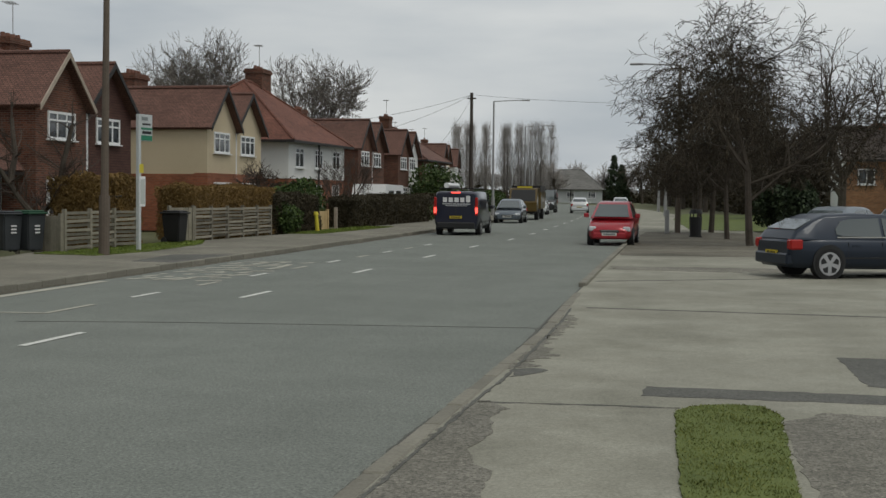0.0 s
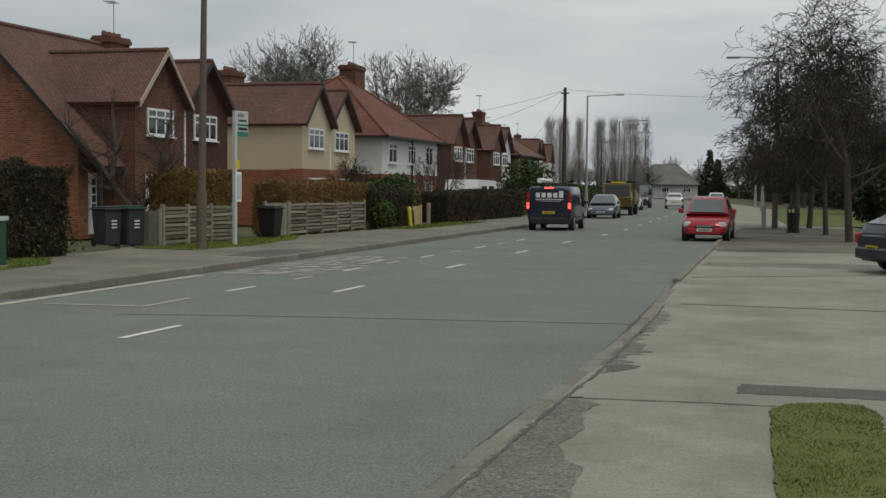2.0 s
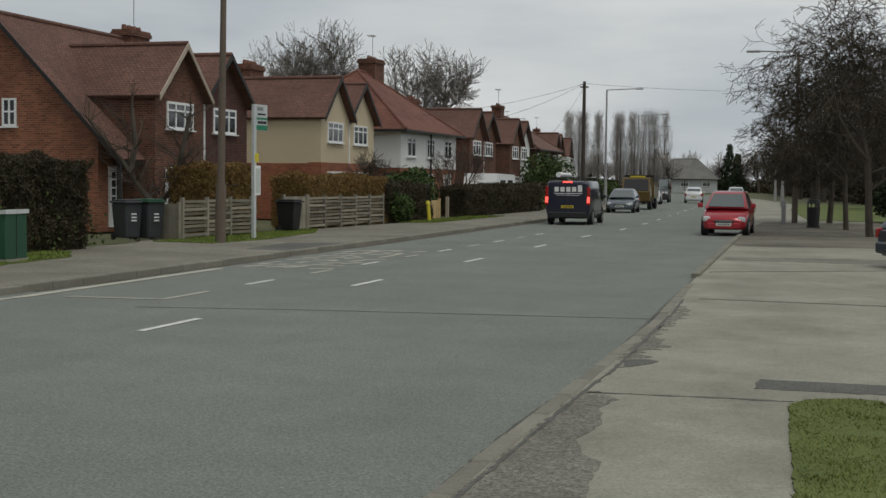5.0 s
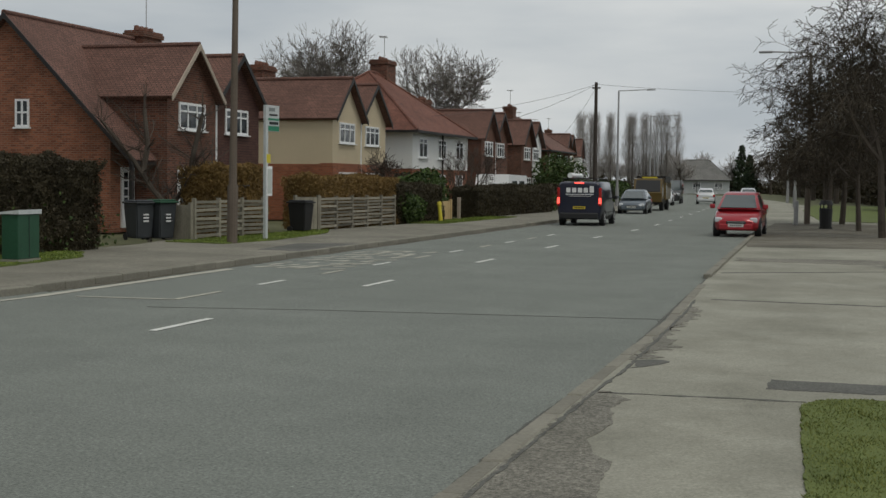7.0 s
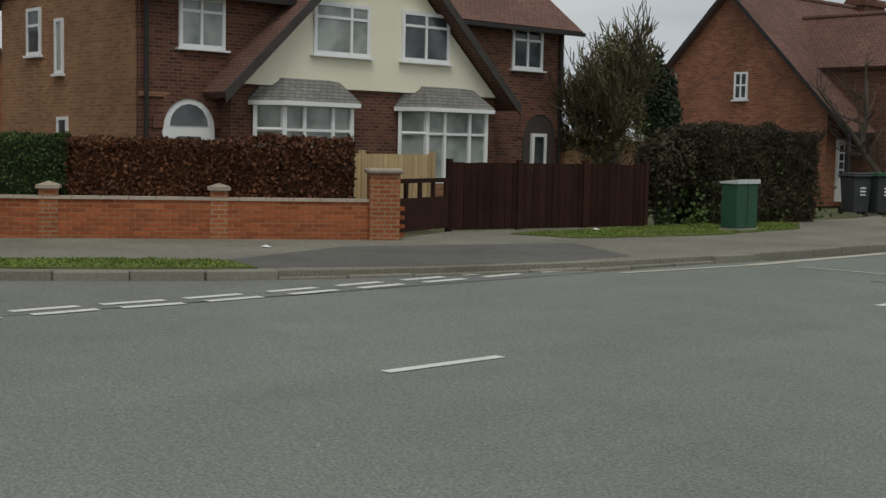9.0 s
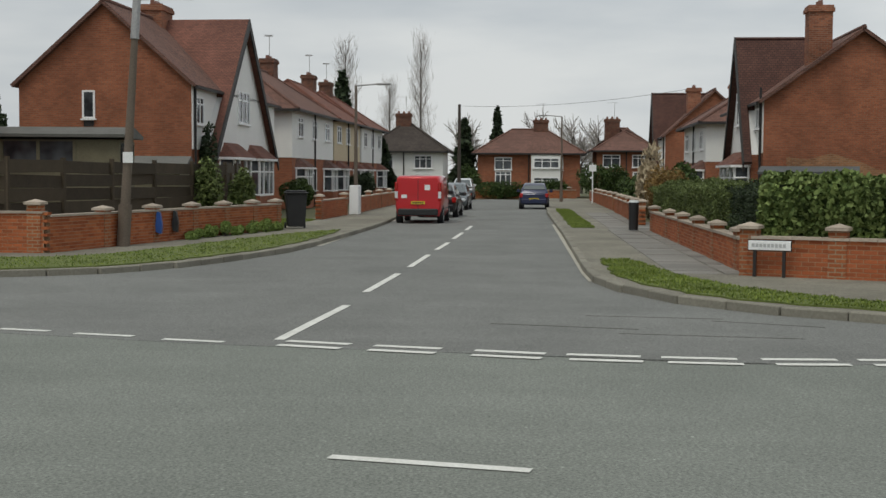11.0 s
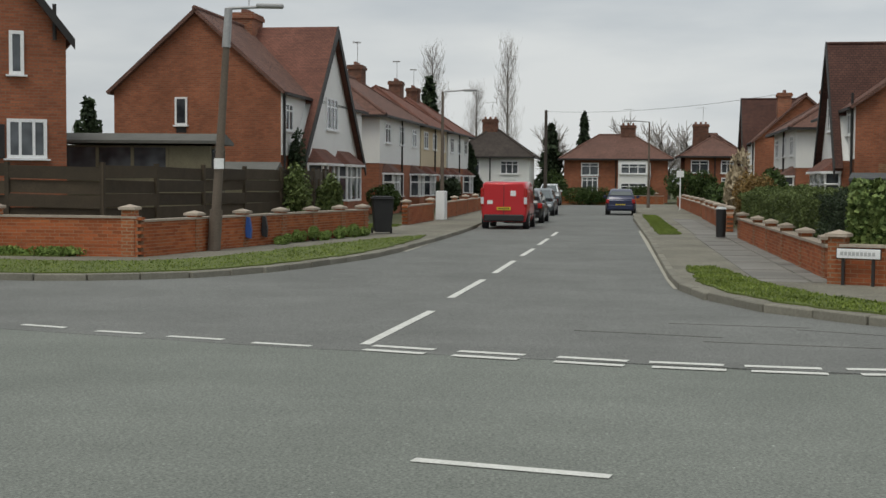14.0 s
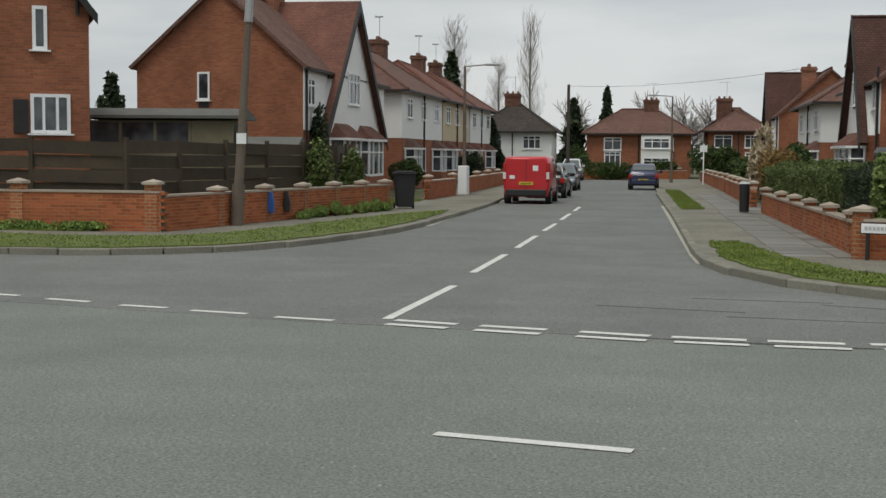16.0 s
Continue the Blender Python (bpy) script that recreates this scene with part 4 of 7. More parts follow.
# pair of semis with the cream gable, brown brick below
def house_cream_gable():
    h = thing("semi_detached_house", pose(-24, 13.4, 0, 0, 0, 90), "brown brick semi-detached house with a broad cream gable", "house")
    W = 12.7
    gable_x(h, 0, W, 0.0, 6.4, 0, 5.0, 7.4, BRICK_DARK, TILE_BROWN, 0.35)
    part("side_wall", box(-0.04, -0.003, 0.1, 6.4, 0.0, 4.9), BRICK_BROWN, h, "lighter brown brick flank wall")
    # great front gable, a little proud
    L, R, apex = 1.7, 9.87, 5.79
    yg = -0.56
    part("gable_wall", prism([(L + 0.25, 2.95), (R - 0.25, 2.95), (apex, 6.5)], "y", yg, 0.3), CREAM, h, "cream rendered gable")
    part("wall", box(L + 0.2, R - 0.2, yg + 0.1, 0.2, 0, 2.95), BRICK_DARK, h)
    k = 0.945
    bm = sheet([(L - 0.25, 3.2, 2.75), (L - 0.25, yg - 0.35, 2.75), (apex, yg - 0.35, 2.75 + k * (apex - L + 0.25)), (apex, 3.2, 2.75 + k * (apex - L + 0.25))], 0.16)
    sheet([(R + 0.25, yg - 0.35, 2.75), (R + 0.25, 3.2, 2.75), (apex, 3.2, 2.75 + k * (apex - L + 0.25)), (apex, yg - 0.35, 2.75 + k * (apex - L + 0.25))], 0.16, bm)
    r = part("gable_roof", bm, TILE_BROWN, h)
    for s, x in ((1, L - 0.25), (-1, R + 0.25)):
        zz = 2.75 + k * (apex - L + 0.25)
        part("bargeboard", prism([(x, 2.52), (apex, zz - 0.22), (apex, zz + 0.02), (x, 2.78)], "y", yg - 0.41, yg - 0.36), VERGE_WOOD, r, "weathered dark bargeboard")
    window(h, 0.9, 2.02, 0, 3.65, 4.72, 2, 0.3, GLASS_NET, (0.48,))
    window(h, 10.7, 11.84, 0, 3.74, 4.82, 2, 0.32, GLASS, (0.5,))
    window(h, 3.94, 5.52, yg, 3.68, 4.84, 2, 0.33, GLASS_NET, (0.66,))
    window(h, 6.48, 7.98, yg, 3.68, 4.84, 2, 0.33, GLASS, (0.5,))
    bay(h, 2.45, 5.0, yg + 0.05, 0.85, 2.62, 3.12, SLATE, GLASS_NET)
    bay(h, 6.5, 9.15, yg + 0.05, 0.85, 2.62, 3.12, SLATE, GLASS_NET)
    arch_porch(h, 1.15, 0, 1.25, 1.98, BRICK_DARK, WHITE)
    # no hollow here: the porch's shade is the panel's dark colour
    arch_porch(h, 11.78, 0, 1.2, 2.0, BRICK_DARK, plain("painted_porch_shade", (0.05, 0.04, 0.035), 0.8), False)
    window(h, 11.45, 12.0, -0.06, 1.0, 2.1, 1, 0, GLASS, sill=False)
    side_window(h, -0.04, 4.3, 5.0, 3.6, 4.66, 1, -1, GLASS, 0.4)
    side_window(h, -0.04, 3.2, 3.6, 3.15, 4.36, 1, -1, GLASS_NET)
    side_window(h, -0.04, 3.0, 3.5, 1.1, 2.2, 1, -1, GLASS)
    chimney(h, 5.79, 3.2, 6.6, 8.8, 1.5, 0.7, BRICK_DARK, 4)
    pipe(h, 0.12, -0.08, 0, 5.0)
    pipe(h, 12.5, -0.08, 0, 5.0)
    part("string_course", box(-0.02, 2.2, -0.04, 0.0, 2.62, 2.72), BRICK_BROWN, h)


# semis with catslide flank, paired road gables
def house_paired_gables(m, label, front, side_wall, tile, lower=None, flank=True, boards=None, second=None, aerial=True, white_boards=False):
    h = thing("semi_detached_house", m, label, "house")
    # local x runs up the road; y back from the gables
    if flank:
        W, k, yr, zr = 9.4, 1.01, 5.12, 7.36
        part("wall", prism([(1.2, 0), (7.75, 0), (7.75, zr - 2.74), (yr, zr - 0.12), (1.2, zr - 0.12 - (yr - 1.2) * k)], "x", 0, W), side_wall, h)
        bm = sheet([(-0.25, 1.3, zr - (yr - 1.3) * k), (W + 0.25, 1.3, zr - (yr - 1.3) * k), (W + 0.25, yr, zr), (-0.25, yr, zr)], 0.14)
        sheet([(W + 0.25, 7.95, zr - 2.9), (-0.25, 7.95, zr - 2.9), (-0.25, yr, zr), (W + 0.25, yr, zr)], 0.14, bm)
        sheet([(-0.25, 0.25, zr - (yr - 0.25) * k), (1.5, 0.25, zr - (yr - 0.25) * k), (1.5, 1.3, zr - (yr - 1.3) * k), (-0.25, 1.3, zr - (yr - 1.3) * k)], 0.14, bm)
        r = part("roof", bm, tile, h)
        part("ridge", rod((-0.25, yr, zr), (W + 0.25, yr, zr), 0.1, None, 8), tile, r)
        for x, ly in ((-0.29, 0.25), (W + 0.25, 1.3)):
            lz = zr - (yr - ly) * k
            part("bargeboard", prism([(ly, lz - 0.16), (yr, zr - 0.18), (yr, zr + 0.01), (ly, lz + 0.01)], "x", x, x + 0.04), BLACK_WOOD, r)
            part("bargeboard", prism([(yr, zr - 0.18), (7.95, zr - 3.06), (7.95, zr - 2.9), (yr, zr + 0.01)], "x", x, x + 0.04), BLACK_WOOD, r)
        part("porch_lintel", box(-0.2, 1.5, 0.3, 0.42, 2.28, 2.42), BLACK_WOOD, h)
        pipe(h, -0.08, 7.3, 0, 4.5, GREY_WOOD)
    g = boards or BLACK_WOOD
    for n, (a, b) in enumerate(((1.45, 5.0), (5.3, 9.2))):
        wall = front if n == 0 or second is None else second
        gable_y(h, a, b, -0.1 if n == 0 else 0.15, 4.3 if flank else 8.6, 4.72, 6.42, wall, tile, 0.22, (STONE_CAP if n == 0 and white_boards else g), 0.08)
        window(h, (a + b) / 2 - 1.0, (a + b) / 2 + 0.92, -0.1 if n == 0 else 0.15, 3.52, 4.47, 3, 0.3, GLASS, (0.33, 0.67))
        if lower is not None:
            part("lower_wall", box(a - 0.03, b + 0.03, -0.14 if n == 0 else 0.11, 0.5, 0, 2.6), lower, h)
            part("lower_flank", box(a - 0.03, a + 0.3, 0.5, 8.4, 0, 2.55), lower, h)
        window(h, (a + b) / 2 - 1.1, (a + b) / 2 + 1.1, -0.14 if n == 0 else 0.11, 0.9, 2.2, 3, 0.35, GLASS, (0.33, 0.67))
    chimney(h, 8.9 if flank else 5.1, 5.1, 6.6 if flank else 5.0, 7.68 if flank else 7.3, 1.5, 0.8, BRICK_DARK, 4, aerial)
    pipe(h, 5.15, -0.05, 0, 4.8, WHITE)
    if flank:
        d = part("door", box(0.62, 1.42, 1.13, 1.2, 0.15, 2.2), WHITE, h, "white panelled front door with small panes")
        bm = bmesh.new()
        for j in range(4):
            for i in range(2):
                box(0.74 + 0.3 * i, 0.96 + 0.3 * i, 1.115, 1.14, 0.95 + 0.28 * j, 1.17 + 0.28 * j, bm)
        part("pane", bm, GLASS, d)
        part("porch_post", box(-0.1, 0.02, 0.32, 0.44, 0, 2.3), BLACK_WOOD, h)
        side_window(h, -0.0, 4.3, 4.85, 3.52, 4.46, 2, -1, GLASS, 0.45)
    return h


def house_hip(m, W, D, eave, ridge, lower, upper, tile, label, band=2.5, bays=True, chim=(0.3,), gl=None, steep=0.85, stack=1.3):
    h = thing("semi_detached_house", m, label, "house")
    hip(h, 0, W, 0, D, eave, ridge, lower, tile, 0.45, 0, upper, band, steep)
    n = max(2, int(W // 3.2))
    for k in range(n):
        c = W * (k + 0.5) / n
        window(h, c - 0.75, c + 0.75, -0.03 if upper else 0, eave - 1.45, eave - 0.35, 2 + k % 2, 0.3, gl or GLASS)
        if bays and k % 2 == 0:
            bay(h, c - 1.2, c + 1.2, 0, 0.8, 2.2, 2.7, tile, GLASS, 0.55, 0.3, lower)
        else:
            window(h, c - 0.7, c + 0.7, 0, 0.9, 2.2, 3, 0.3, GLASS)
    for f in chim:
        chimney(h, W * f, D / 2, ridge - 1.4, ridge + 0.8, stack, stack * 0.65, BRICK_DARK, 3, True)
    pipe(h, W / 2, -0.08, 0, eave)
    return h


house_cream_gable()
house_paired_gables(pose(-22, 38.0, 0, 0, 0, 90), "dark brick semi-detached house with a steep brown catslide roof", BRICK_DARK, BRICK_OLD, TILE_BROWN, second=TILE_HUNG, white_boards=True)
house_paired_gables(pose(-22, 52.95, 0, 0, 0, 90), "buff rendered semi-detached house with paired gables", BUFF, BUFF, TILE_BROWN, lower=BRICK_RED, flank=False, aerial=False)
house_hip(pose(-22, 66.0, 0, 0, 0, 90), 10.6, 8.4, 4.55, 8.1, BRICK_RED, WHITE_RENDER, TILE_RED, "white rendered house with a red hipped roof", 2.5, False, (0.66,), steep=1.1, stack=1.6)
house_paired_gables(pose(-22.3, 79.2, 0, 0, 0, 90), "dark brown brick semi-detached house with paired gables", BRICK_DARK, BRICK_DARK, TILE_BROWN, flank=False, aerial=False)
house_paired_gables(pose(-23.0, 93.0, 0, 0, 0, 90), "dark brick semi-detached house with one white gable", BRICK_DARK, BRICK_DARK, TILE_BROWN, flank=False, second=WHITE_RENDER)
house_hip(pose(-24, 108.0, 0, 0, 0, 91), 10.5, 8.0, 4.6, 7.6, BRICK_RED, BRICK_DARK, TILE_BROWN, "red brick house with a brown hipped roof", 2.5, False, (0.3,))
house_paired_gables(pose(-25.5, 121.0, 0, 0, 0, 93), "brick semi-detached house with buff gables", BUFF, BRICK_DARK, TILE_BROWN, flank=False, second=BUFF)
house_paired_gables(pose(-27.0, 136.0, 0, 0, 0, 96), "white and brick semi-detached house", WHITE_RENDER, BRICK_DARK, TILE_BROWN, flank=False, second=WHITE_RENDER)
house_hip(pose(-31, 158.0, 0, 0, 0, 100), 11, 8.0, 4.6, 7.6, BRICK_RED, WHITE_RENDER, TILE_BROWN, "white rendered house far up the road", 2.5, False, (0.3,))
house_hip(pose(-32.0, 246, 0, 0, 0, 6), 12, 9, 2.6, 6.4, PALE_GREY, None, SLATE, "far pale bungalow with a steep grey roof", 2.0, False, ())


# side road, left: white front gable with black boards on a red brick block
def house_black_gable(m, label, mirror=False, wall=None, long=12.0, top=8.3, eave=5.3, deep=6.6, span=None):
    h = thing("semi_detached_house", m, label, "house")
    w = wall or BRICK_RED
    gable_x(h, 0, long, 0, deep, 0, eave, top, w, TILE_BROWN, 0.25)
    x0, x1 = span or ((long - 8.0, long - 1.5) if mirror else (1.5, 8.0))
    part("render", box(0.02, long - 0.02, -0.04, 0.02, 2.75, eave), WHITE_RENDER, h, "white rendered upper storey")
    part("gable_wall", prism([(x0, 2.7), (x1, 2.7), ((x0 + x1) / 2, top - 0.1)], "y", -0.35, 1.0), WHITE_RENDER, h, "white rendered gable")
    part("wall", box(x0, x1, -0.3, 0.0, 0, 2.7), w, h)
    xm = (x0 + x1) / 2
    k = (top + 0.05 - 2.7) / (xm - x0)
    lo = 2.3
    cut = eave - 0.4
    xc, xl = (top + 0.05 - cut) / k, (top + 0.05 - lo) / k
    slopes = []
    for s in (-1, 1):
        bm = bmesh.new()
        sheet([(xm + s * xc, 3.3, cut + 0.1), (xm + s * xc, -0.6, cut + 0.1), (xm, -0.6, top + 0.15), (xm, 3.3, top + 0.15)], 0.14, bm)
        sheet([(xm + s * xl, -0.3, lo + 0.1), (xm + s * xl, -0.6, lo + 0.1), (xm + s * xc, -0.6, cut + 0.1), (xm + s * xc, -0.3, cut + 0.1)], 0.12, bm)
        slopes.append(part("roof_slope", bm, TILE_HUNG if mirror else TILE_RED, h))
    for s, r in zip((-1, 1), slopes):
        xe = xm + s * (top + 0.05 - lo) / k
        part("bargeboard", prism([(xe, lo - 0.3), (xm, top - 0.3), (xm, top + 0.16), (xe, lo + 0.1)], "y", -0.67, -0.61), BLACK_WOOD, r, "black bargeboard")
    window(h, xm - 1.0, xm + 1.0, -0.35, 3.95, 5.35, 3, 0.4, GLASS, (0.33, 0.67))
    window(h, (0.4 if not mirror else long - 1.5), (1.5 if not mirror else long - 0.4), -0.04, 3.7, 4.8, 2, 0.3)
    if x1 - x0 > 8:
        bay(h, x0 + 1.4, xm - 0.4, -0.3, 0.85, 2.5, 3.1, TILE_RED, GLASS, 0.6, 0.4, w)
        bay(h, xm + 0.4, x1 - 1.4, -0.3, 0.85, 2.5, 3.1, TILE_RED, GLASS, 0.6, 0.4, w)
    else:
        bay(h, x0 + 0.3, x1 - 0.3, -0.3, 0.85, 2.3, 2.85, TILE_RED, GLASS, 0.6, 0.4, w)
    window(h, long - 3.9 if not mirror else 2.2, long - 2.3 if not mirror else 3.8, -0.04, 3.7, 4.8, 3, 0.3)
    window(h, long - 3.9 if not mirror else 2.2, long - 2.3 if not mirror else 3.8, 0.0, 0.9, 2.2, 3, 0.3)
    xs = -0.0 if not mirror else long
    f = -1 if not mirror else 1
    if not mirror:
        side_window(h, xs, 3.75, 4.25, 3.9, 4.98, 1, f, GLASS)
        part("vent", box(xs - 0.02, xs + 0.02, 3.8, 4.2, 3.6, 3.82), BLACK_WOOD, h)
    else:
        part("old_brickwork", prism([(0.9, 0), (6.2, 0), (6.2, 1.9), (5.2, 2.15), (4.4, 2.1), (3.9, 2.35), (2.6, 2.75), (1.7, 2.5), (0.9, 2.6)], "x", long, long + 0.03), BRICK_BROWN, h, "patch of older brown brick")
    if mirror:
        chimney(h, long - 1.0, deep * 0.3, top - 2.2, top + (1.0 if span else 0.2), 0.9, 0.9, BRICK_OLD, 2)
        chimney(h, long - 0.5, deep * 0.72, top - 2.2, top + (1.2 if span else 0.4), 0.9, 0.8, BRICK_OLD, 2)
    else:
        chimney(h, 6.6, deep / 2, top - 0.9, top + 0.65, 1.6, 0.9, BRICK_OLD, 4, True)
    pipe(h, 0.2 if not mirror else long - 0.2, -0.1, 0, 5.3)
    return h


SIDE_DEG = 7.4
LEFT_T, RIGHT_T = 180 - SIDE_DEG, -SIDE_DEG
house_black_gable(pose(-50.0, -7.5, 0, 0, 0, LEFT_T), "red brick semi-detached house with a white gable and black bargeboards", long=14.4, deep=6.75, span=(1.4, 12.2))
for run, wide, upper_wall, stack_at, words in ((18.9, 12.4, WHITE_RENDER, 0.82, "red brick house with white render above a bay window"), (31.8, 10.6, BUFF, 0.95, "buff pebbledashed semi-detached house with a bay window"), (43.2, 11.0, WHITE_RENDER, 0.5, "white rendered semi-detached house with a bay window")):
    house_hip(pose(-50.0 - 0.9917 * run, -7.5 + 0.1288 * run, 0, 0, 0, LEFT_T), wide, 7.0, 5.25, 7.9, BRICK_RED, upper_wall, TILE_BROWN if wide > 12 else TILE_RED, words, 2.7, True, (stack_at,))
house_black_gable(pose(-49.0 - 11.9, 14.4 + 1.55, 0, 0, 0, RIGHT_T), "red brick semi-detached house with a dark front gable", True, long=10.6, top=7.5, eave=4.85, deep=7.4, span=(3.7, 9.6))
house_hip(pose(-79.5, 18.2, 0, 0, 0, RIGHT_T), 11.5, 7.0, 4.7, 7.2, BRICK_RED, WHITE_RENDER, TILE_BROWN, "red brick semi-detached house with white render over the bays", 2.6, True, (0.6,))
house_black_gable(pose(-101.0, 20.6, -0.6, 0, 0, RIGHT_T), "red brick semi-detached house with a red tiled gable", True)
house_hip(pose(-108, -1.9, 0, 0, 0, 84), 6.4, 7.0, 3.8, 6.2, BRICK_RED, WHITE_RENDER, TILE_DARK, "white rendered house with dark hipped roof closing the road", 0.6, False, (0.45,))
eh = house_hip(pose(-112, 7.7, 0, 0, 0, 84), 8.8, 7.0, 3.75, 5.9, BRICK_RED, None, TILE_BROWN, "red brick house with white bays under a hipped roof", 2.0, False, (0.62,))
for a, b in ((4.6, 7.2),):
    part("bay_wall", box(a, b, -0.45, 0.0, 0, 3.7), WHITE_RENDER, eh, "white rendered two-storey bay")
    window(eh, a + 0.2, b - 0.2, -0.45, 2.45, 3.35, 3, 0.3)
    window(eh, a + 0.2, b - 0.2, -0.45, 0.7, 1.7, 3, 0.3)
house_hip(pose(-110.6, 17.8, 0, 0, 0, 84), 5, 7.0, 4.0, 6.0, BRICK_RED, None, TILE_BROWN, "red brick house beyond the bend", 2.0, False, (0.3,))


# the tall brick flank south of the junction
def house_flank():
    h = thing("semi_detached_house", pose(-33, -10.45, 0, 0, 0, 112), "plain red brick house flank with white windows", "house")
    gable_y(h, -7.4, 0, 0, 9, 5.45, 10.2, BRICK_RED, TILE_BROWN, 0.2, BLACK_WOOD, 0.14)
    window(h, -1.38, -1.02, 0, 4.4, 5.5, 1, 0, GLASS)
    window(h, -1.45, -0.48, 0, 2.3, 3.3, 3, 0, GLASS, (0.33, 0.67))
    part("shutter", box(-1.86, -1.5, -0.05, 0, 2.3, 3.15), BLACK_WOOD, h, "black side panel")
    pipe(h, -0.28, -0.1, 5.3, 6.2)


house_flank()
# far houses behind the trees on the near side of the road
rh = thing("detached_house", pose(8.28, 84.6, 0, 0, 0, 2.3), "brown brick house with a white gable end behind the trees", "house")
gable_x(rh, 0, 11, 0, 7, 0, 4.2, 6.2, BRICK_BROWN, TILE_DARK, 0.3, boards=WHITE)
part("gable_render", prism([(0.05, 0), (6.95, 0), (6.95, 3.95), (3.5, 5.75), (0.05, 3.95)], "x", -0.03, -0.004), WHITE_RENDER, rh, "white rendered gable end")
side_window(rh, -0.03, 2.9, 3.7, 2.6, 3.7, 1, -1)
window(rh, 0.7, 1.75, 0, 2.55, 3.55, 2)
window(rh, 4.0, 5.6, 0, 2.55, 3.55, 3)
window(rh, 4.0, 5.6, 0, 0.8, 2.0, 3)
chimney(rh, 2.4, 3.5, 5.3, 6.5, 0.8, 0.6, BRICK_DARK, 2)
lh = thing("detached_house", pose(7.3, 99.7, 0, 0, 0, 2.3), "white rendered house with a brown tiled roof behind the trees", "house")
gable_x(lh, 0, 8, 0, 7, 0, 4.0, 6.0, WHITE_RENDER, TILE_DARK, 0.3)
window(lh, 0.5, 1.6, 0, 2.5, 3.5, 2)
window(lh, 3.5, 5.0, 0, 2.5, 3.5, 2)

# ---- garden walls of single bricks ----
BRICK_ME = bpy.data.meshes.new("brick")
b_ = box(-0.106, 0.106, -0.05, 0.05, -0.031, 0.031)
b_.to_mesh(BRICK_ME)
b_.free()
BRICK_ME.materials.append(BRICK_ORANGE)


def garden_wall(name, p, q, top, piers, label, singles=0, z0=PZ, courses=None, pier_top=0.22, thick=0.215):
    """A low brick wall from p to q: mortar core, brick courses, coping and piers with caps."""
    p, q = Vector(p), Vector(q)
    d = (q - p)
    run = d.length
    root = thing(name, pose(p.x, p.y, 0, 0, 0, math.degrees(math.atan2(d.y, d.x))), label, "garden wall", kind="structure")
    part("mortar_core", box(0, run, -thick / 2 + 0.004, thick / 2 - 0.004, -0.05, top - 0.05), MORTAR, root)
    rows = int((top - 0.05 - z0) / 0.075)
    v, f, made = [], [], 0
    rr = random.Random(name)
    for side_y in (-1, 1):
        for r in range(rows + 1):
            z = z0 + 0.0375 + 0.075 * r - 0.03
            x = 0.11 - (0.1125 if r % 2 else 0)
            while x < run:
                y = side_y * (thick / 2 - 0.05) + rr.uniform(-0.003, 0.003)
                if made < singles and side_y == (1 if singles and SING_SIDE.get(name, 1) > 0 else -1):
                    ob = new("brick", BRICK_ME)
                    ob.parent, ob.matrix_basis = root, pose(x, y, z)
                    made += 1
                else:
                    i = len(v)
                    for dx in (-0.106, 0.106):
                        for dy in (-0.05, 0.05):
                            for dz in (-0.031, 0.031):
                                v.append((x + dx, y + dy, z + dz))
                    f += [tuple(i + k for k in face) for face in ((0, 1, 3, 2), (4, 6, 7, 5), (0, 4, 5, 1), (2, 3, 7, 6), (1, 5, 7, 3), (0, 2, 6, 4))]
                x += 0.225
    joined = raw("brick_courses", v, f, BRICK_JOINED, root)
    tagged(joined, kind="stuff")
    bm, caps = bmesh.new(), []
    ends = [0] + sorted(piers) + [run]
    x = 0.0
    while x < run:
        box(x + 0.004, min(x + 0.45, run) - 0.004, -thick / 2 - 0.03, thick / 2 + 0.03, top - 0.05, top, bm)
        x += 0.45
    part("coping", bm, STONE_CAP, root, "stone coping")
    for s in piers:
        pr = part("pier", box(s - 0.15, s + 0.15, -0.125, 0.125, -0.05, top + pier_top - 0.1), BRICK_PIER, root, "brick pier")
        bm = box(s - 0.19, s + 0.19, -0.19, 0.19, top + pier_top - 0.1, top + pier_top - 0.05)
        vv = [bm.verts.new(c) for c in ((s - 0.19, -0.19, top + pier_top - 0.046), (s + 0.19, -0.19, top + pier_top - 0.046), (s + 0.19, 0.19, top + pier_top - 0.046), (s - 0.19, 0.19, top + pier_top - 0.046), (s, 0, top + pier_top + 0.02))]
        for k in range(4):
            bm.faces.new((vv[k], vv[(k + 1) % 4], vv[4]))
        part("pier_cap", bm, STONE_CAP, pr, "pale stone cap")
    return root


SING_SIDE = {"garden_wall_south": -1}
BRICK_PIER = coursed("pier_brick", (0.27, 0.076, 0.028), (0.37, 0.12, 0.046), (0.31, 0.21, 0.135))
m_, n_, l_, bs_ = mat("orange_red_brick_courses", 0.9, 0, 0.3)
g_ = n_.new("ShaderNodeNewGeometry")
c_ = ramp(n_, l_, g_.outputs["Random Per Island"], [(0.0, (0.24, 0.062, 0.022)), (0.6, (0.33, 0.094, 0.034)), (1.0, (0.4, 0.13, 0.05))])
f_ = noise_tex(n_, l_, place_of(n_), 0.8, 6)
l_.new(mixed(n_, l_, c_, ramp(n_, l_, f_, [(0.3, (0.78,) * 3), (0.7, (1.15,) * 3)]), 1.0, "MULTIPLY"), bs_.inputs["Base Color"])
BRICK_JOINED = m_

